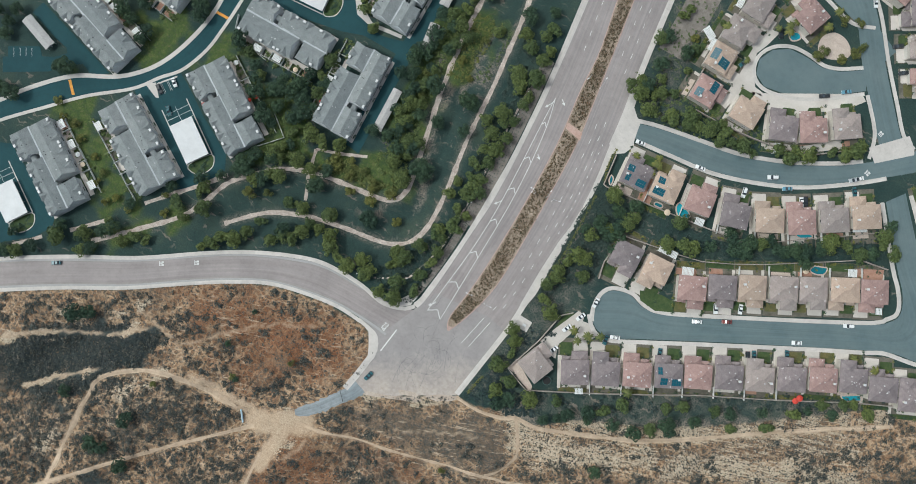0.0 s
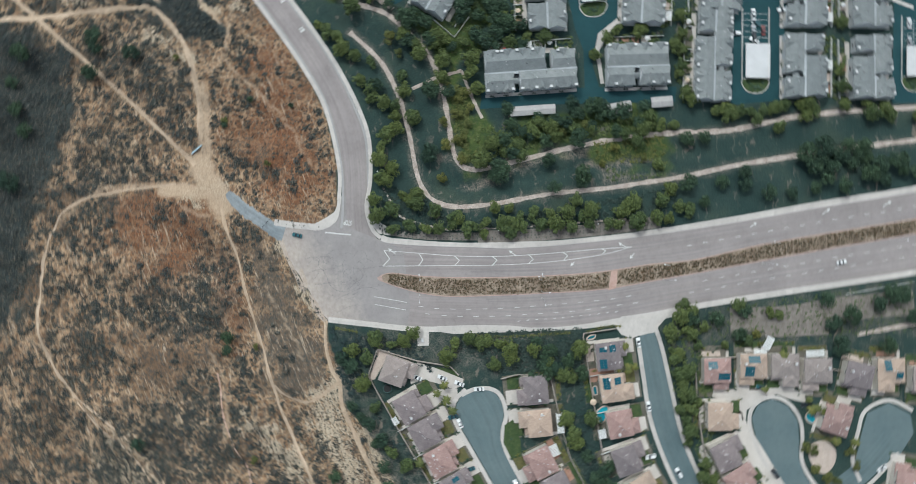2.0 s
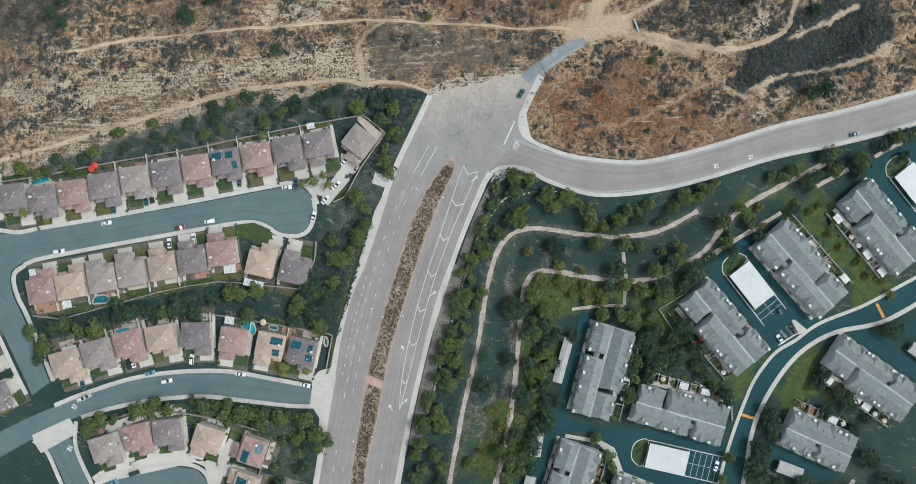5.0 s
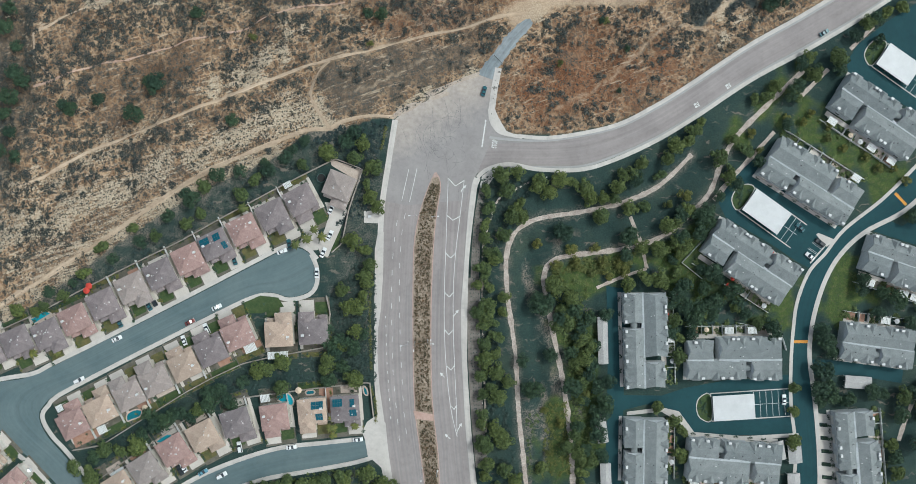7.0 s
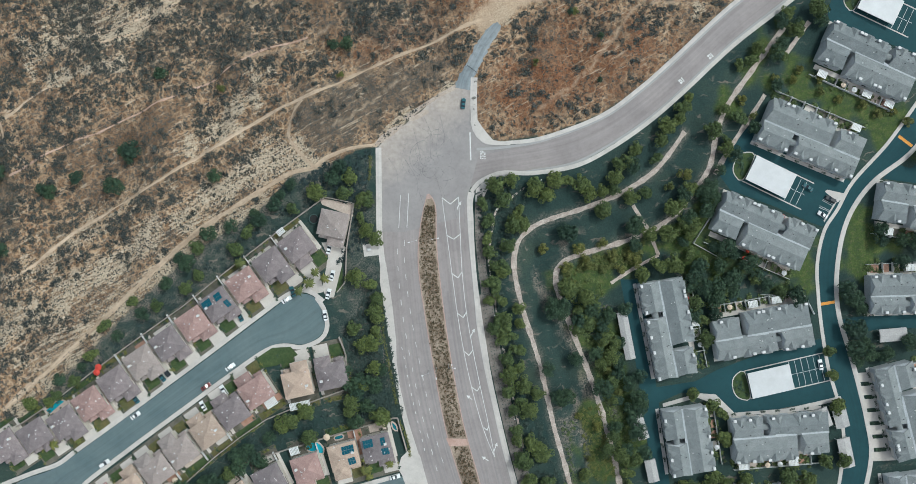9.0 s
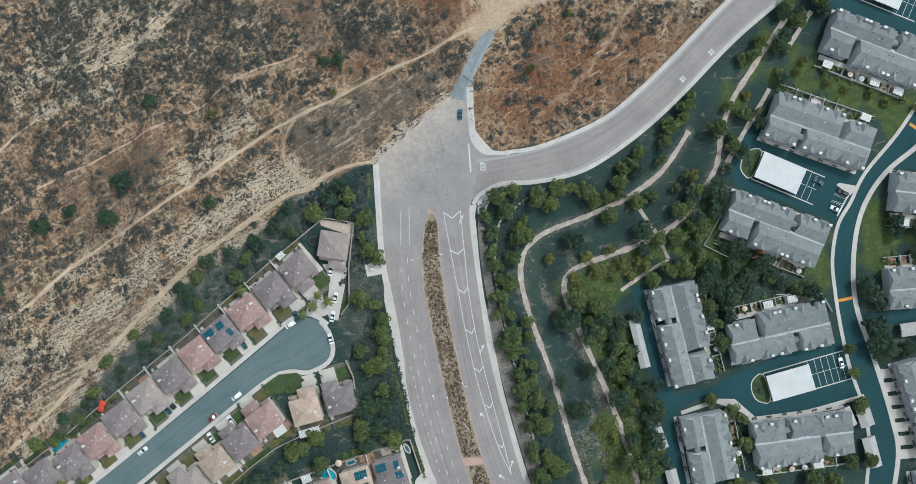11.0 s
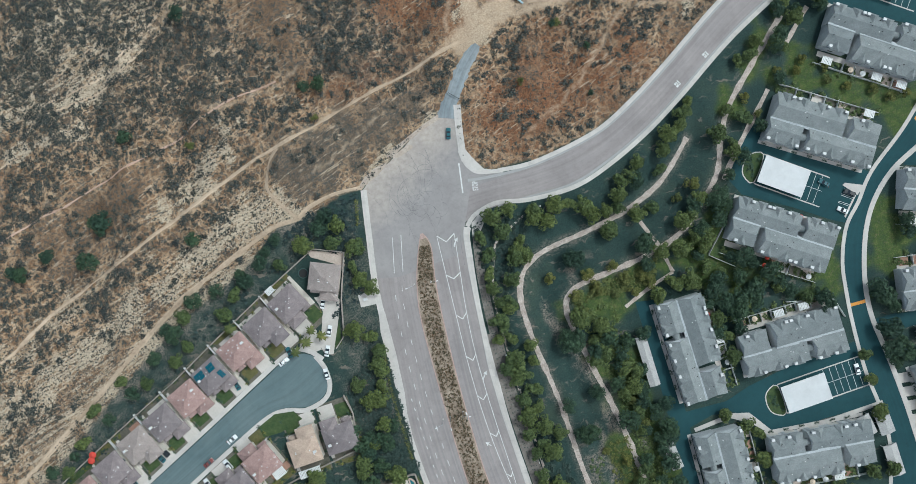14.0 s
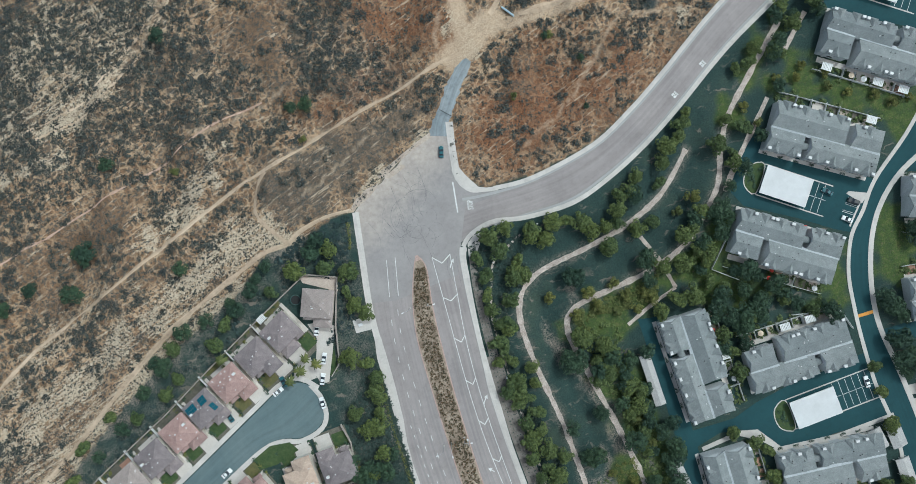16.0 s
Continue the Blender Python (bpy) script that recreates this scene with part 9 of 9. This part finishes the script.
def car_kind(colour, name, length=4.6, width=1.82, kind="sedan"):
    paint = plain(name + "_paint", colour, 0.3, 0.0, 0.03)
    base = empty("car", 0, 0, 0)
    h = length / 2
    if kind == "sedan":
        prof = [(-h, 0.35), (-h, 0.78), (-h + 0.2, 0.92), (-h + 1.0, 0.98), (h - 1.35, 0.98), (h - 0.25, 0.82), (h, 0.66), (h, 0.35)]
        cab = [(-h + 0.75, 0.96), (-h + 1.35, 1.42), (h - 2.2, 1.44), (h - 1.3, 0.96)]
    else:
        prof = [(-h, 0.4), (-h, 1.0), (-h + 0.1, 1.1), (h - 1.3, 1.1), (h - 0.2, 0.98), (h, 0.8), (h, 0.4)]
        cab = [(-h + 0.12, 1.08), (-h + 0.4, 1.72), (h - 2.2, 1.74), (h - 1.35, 1.08)]
    def extruded(pr, w0, w1):
        bm = bmesh.new()
        zs = [z for _, z in pr]
        lo, hi = min(zs), max(zs)
        side = []
        for s in (-1, 1):
            side.append([bm.verts.new((x, s * (w0 + (w1 - w0) * (z - lo) / (hi - lo)) / 2, z)) for x, z in pr])
        n = len(pr)
        for i in range(n):
            bm.faces.new((side[0][i], side[0][(i + 1) % n], side[1][(i + 1) % n], side[1][i]))
        bm.faces.new(side[0][::-1])
        bm.faces.new(side[1])
        bmesh.ops.recalc_face_normals(bm, faces=bm.faces)
        bmesh.ops.bevel(bm, geom=bm.edges[:], offset=0.06, segments=1, affect='EDGES')
        return bm
    body = part("body", extruded(prof, width, width * 0.94), paint, base)
    part("cabin_glass", extruded(cab, width * 0.9, width * 0.72), GLASS, base)
    xs = [x for x, z in cab]
    block("roof_panel", base, paint, xs[1] + 0.02, -width * 0.35, cab[1][1] - 0.02, xs[2] - 0.02, width * 0.35, cab[1][1] + 0.035)
    for sx in (-h + 0.85, h - 0.9):
        for s in (-1, 1):
            bm = bmesh.new()
            bmesh.ops.create_cone(bm, cap_ends=True, segments=14, radius1=0.33, radius2=0.33, depth=0.22, matrix=Matrix.Translation((sx, s * (width / 2 - 0.1), 0.33)) @ Matrix.Rotation(math.pi / 2, 4, 'X'))
            wh = part("wheel", bm, TYRE, base)
            bm = bmesh.new()
            bmesh.ops.create_cone(bm, cap_ends=True, segments=10, radius1=0.2, radius2=0.2, depth=0.03, matrix=Matrix.Translation((sx, s * (width / 2 + 0.03), 0.33)) @ Matrix.Rotation(math.pi / 2, 4, 'X'))
            part("rim", bm, METAL, wh)
    for s in (-1, 1):
        block("headlight", base, TRIMWHITE, h - 0.12, s * width * 0.36 - 0.18, 0.6, h + 0.02, s * width * 0.36 + 0.18, 0.74)
        block("tail_light", base, RED, -h - 0.02, s * width * 0.37 - 0.14, 0.66, -h + 0.08, s * width * 0.37 + 0.14, 0.8)
        block("mirror", base, paint, h - 1.75, s * (width / 2 + 0.08) - 0.08, 0.95, h - 1.6, s * (width / 2 + 0.08) + 0.08, 1.07)
    return tagged(base, f"{name} {kind} parked outdoors on a paved surface", "car", "parked cars")


CARS = {k: car_kind(c, n, **kw) for k, c, n, kw in (
    ("w", (0.72, 0.73, 0.73), "white", {}), ("W", (0.70, 0.71, 0.71), "white", dict(length=4.9, width=1.95, kind="van")), ("s", (0.38, 0.40, 0.42), "silver", {}),
    ("t", (0.02, 0.10, 0.12), "dark teal", {}), ("k", (0.02, 0.025, 0.03), "black", dict(length=4.8, width=1.9, kind="van")), ("r", (0.17, 0.045, 0.04), "dull red", {}),
    ("b", (0.10, 0.25, 0.33), "light blue", {}))}
first_car = set()


def park(key, p, ang, z=0.05):
    m = pose(p[0], p[1], z, 0, 0, ang)
    if key in first_car:
        copy_thing(CARS[key], m)
    else:
        first_car.add(key)
        CARS[key].matrix_basis = m


for key, p, ang in [
        ("w", (-52.7, 10.2), 65), ("w", (-53.3, -1.4), 65), ("w", (-56.3, -9.0), 65), ("w", (-59.2, -18.0), 90), ("w", (-74.5, -8.5), 22), ("w", (-103.5, -33.2), 25), ("r", (-115.3, -39.8), 26),
        ("w", (-147.6, -47.1), 26), ("W", (-164.3, -65.4), 25), ("t", (-146.4, -39.9), 116), ("t", (-133.5, -32.5), 118), ("k", (-131.2, -30.6), 118), ("t", (-95.6, -12.3), 106)]:
    park(key, p, ang, 0.10 if key in "tks" else 0.05)
for key, p, ang in [
        ("w", (-70.7, -95.6), 8), ("w", (-41.2, -92.3), 5), ("W", (-93.6, -95.4), 100), ("b", (-109.9, -106.6), 30), ("k", (-120.0, -105.6), 122), ("w", (-118.5, -104.4), 122), ("t", (-137.3, -120.3), 125), ("w", (-136.0, -126.5), 40),
        ("w", (-118.0, -47.9), 110), ("W", (-108.0, -42.6), 115), ("t", (15.1, 62.4), 74), ("t", (166.6, 88.5), 32), ("s", (-187.6, -106.0), 210), ("t", (-71.3, -5.4), 100)]:
    park(key, p, ang, 0.12 if key in "Wk" else 0.06)
for key, p, ang in [
        ("W", (-101.6, -108.0), 28), ("s", (-134.4, -125.0), 40), ("b", (-111.9, -158.9), 36), ("k", (-104.0, -152.3), 32), ("k", (-72.7, -167.9), 120),
        ("w", (-103.8, -201.6), 120), ("t", (-64.3, -147.6), 70), ("k", (-122.3, -188.9), 35), ("k", (-130.5, -179.3), 35)]:
    park(key, p, ang, 0.09)
for key, p, ang in [
        ("w", (160.7, -11.0), 140), ("k", (165.2, -4.9), 143), ("t", (156.3, 1.8), 135), ("w", (149.3, -75.1), 90), ("w", (108.4, -152.6), 0), ("w", (106.0, -152.5), 0), ("s", (100.8, -152.3), 0), ("k", (98.1, -152.4), 0),
        ("W", (109.5, -166.2), 88), ("W", (99.6, -143.8), 88), ("w", (100.9, -224.7), 0), ("s", (92.2, -224.5), 0), ("r", (100.4, -156.8), 0), ("w", (96.0, -152.4), 60), ("t", (104.2, -153.4), 60), ("w", (117.7, -154.4), 60)]:
    park(key, p, ang, 0.12)
park("w", (-8.3, -187.7), -80, 0.05)

# ---------------------------------------------------------------- street furniture


def lamp_kind():
    base = empty("street_lamp", 0, 0, 0.2)
    bm = bmesh.new()
    limb(bm, (0, 0, 0), (0, 0, 8.6), 0.13, 0.08, 8)
    part("pole", bm, METAL, base)
    bm = bmesh.new()
    limb(bm, (0, 0, 8.5), (2.6, 0, 9.0), 0.07, 0.05, 6)
    part("arm", bm, METAL, base)
    head = block("lamp_head", base, VENT, 2.3, -0.22, 8.95, 3.2, 0.22, 9.13)
    block("lens", head, TRIMWHITE, 2.45, -0.16, 8.9, 3.05, 0.16, 8.948)
    block("foot", base, CONCRETE, -0.3, -0.3, -0.15, 0.3, 0.3, 0.12)
    return tagged(base, "tall grey street lamp with a single arm on the median", "street lamp", "street lamps")


lamp = lamp_kind()
spots = [((-14.9, 7.4), 186), ((-8.0, 6.8), 0), ((-18.7, -48.8), 190), ((-10.1, -48.0), -10), ((-15.6, -48.7), 265), ((-8.7, -49.6), 85), ((-12.7, -105.3), 268), ((-6.1, -106.4), 78), ((-7.2, -151.3), 260), ((1.9, -156.3), 75), ((1.4, -210.8), 255)]
for k, (p, a) in enumerate(spots):
    m = pose(*p, 0.2, 0, 0, a)
    if k == 0:
        lamp.matrix_basis = m
    else:
        copy_thing(lamp, m)
cab = empty("utility_cabinet", *(-35.6, 7.0), 0.18, 5)
block("cabinet_body", cab, STUCCO_GREY, -0.7, -0.5, 0, 0.7, 0.5, 1.2)
block("cabinet_lid", cab, VENT, -0.75, -0.55, 1.203, 0.75, 0.55, 1.28)
tagged(cab, "grey metal utility cabinet on a concrete pad", "utility cabinet")
(ax, ay), (bx, by) = (55.3, 110.4), (58.7, 105.3)
bm = bmesh.new()
limb(bm, (ax, ay, gz(ax, ay) + 0.45), (bx, by, gz(bx, by) + 0.45), 0.42, 0.42, 14)
tagged(part("drain_pipe", bm, plain("pale_blue_pipe", (0.42, 0.55, 0.62), 0.4)), "pale blue corrugated drain pipe lying on the slope", "pipe")
(ax, ay), (bx, by) = (19.3, 78.5), (23.3, 74.4)
gate = empty("barrier_gate", (ax + bx) / 2, (ay + by) / 2, 0.03, bearing((ax, ay), (bx, by)))
gl = math.dist((ax, ay), (bx, by))
for s in (-1, 1):
    block("post", gate, METAL, s * gl / 2 - 0.1, -0.1, 0, s * gl / 2 + 0.1, 0.1, 1.2)
block("bar", gate, TYRE, -gl / 2 + 0.11, -0.08, 0.85, gl / 2 - 0.11, 0.08, 1.0)
tagged(gate, "dark metal barrier gate across the asphalt stub", "gate")

# things along the belt path and behind the end house
light = empty("path_light", 0, 0, 0)
bm = bmesh.new()
limb(bm, (0, 0, 0), (0, 0, 3.2), 0.07, 0.05, 8)
part("post", bm, METAL, light)
bm = bmesh.new()
bmesh.ops.create_uvsphere(bm, u_segments=10, v_segments=6, radius=0.28, matrix=Matrix.Translation((0, 0, 3.42)))
part("globe", bm, VENT, light, "white lamp globe")
block("foot", light, CONCRETE, -0.18, -0.18, -0.1, 0.18, 0.18, 0.08)
tagged(light, "short white globe lamp beside the belt footpath", "path light", "path lights")
for k, (x, y) in enumerate(((21.5, 14.8), (13.5, -13.8), (13.1, -30.0), (13.2, -41.7), (14.2, -75.7), (15.0, -86.9), (42.6, 24.1))):
    m = pose(x, y, gz(x, y), 0, 0, 40 * k)
    if k == 0:
        light.matrix_basis = m
    else:
        copy_thing(light, m)
tramp = empty("trampoline", -57.0, 24.0, 0.08)
bm = bmesh.new()
bmesh.ops.create_cone(bm, cap_ends=True, segments=20, radius1=1.75, radius2=1.75, depth=0.04, matrix=Matrix.Translation((0, 0, 0.82)))
part("mat", bm, TYRE, tramp, "black jumping mat")
ring = [(1.95 * math.cos(a), 1.95 * math.sin(a)) for a in np.linspace(0, 2 * math.pi, 25)]
ra, rb = sides(ring, 0.34)
part("pad", slab_between(ra, rb, 0.88, 0.07), plain("dark_green_pad", (0.03, 0.07, 0.065), 0.6), tramp, "dark green edge pad")
for k in range(6):
    bm = bmesh.new()
    limb(bm, (1.9 * math.cos(k * 1.047), 1.9 * math.sin(k * 1.047), 0), (1.9 * math.cos(k * 1.047), 1.9 * math.sin(k * 1.047), 0.8), 0.04, 0.04, 6)
    part("leg", bm, METAL, tramp)
tagged(tramp, "round black trampoline with a dark green pad in a rear yard", "trampoline")
for pts in ([(112.3, -4.0), (103.2, -13.7), (112.4, -21.0)], [(128.5, -40.7), (147.4, -44.4), (150.1, -53.0)]):
    aa, bb = sides(resample(pts, 16), 0.14)
    tagged(part("yard_fence", slab_between(aa, bb, 1.6, 1.8), TRIMWHITE), "white fence round a condominium lawn", "fence", "yard fences")
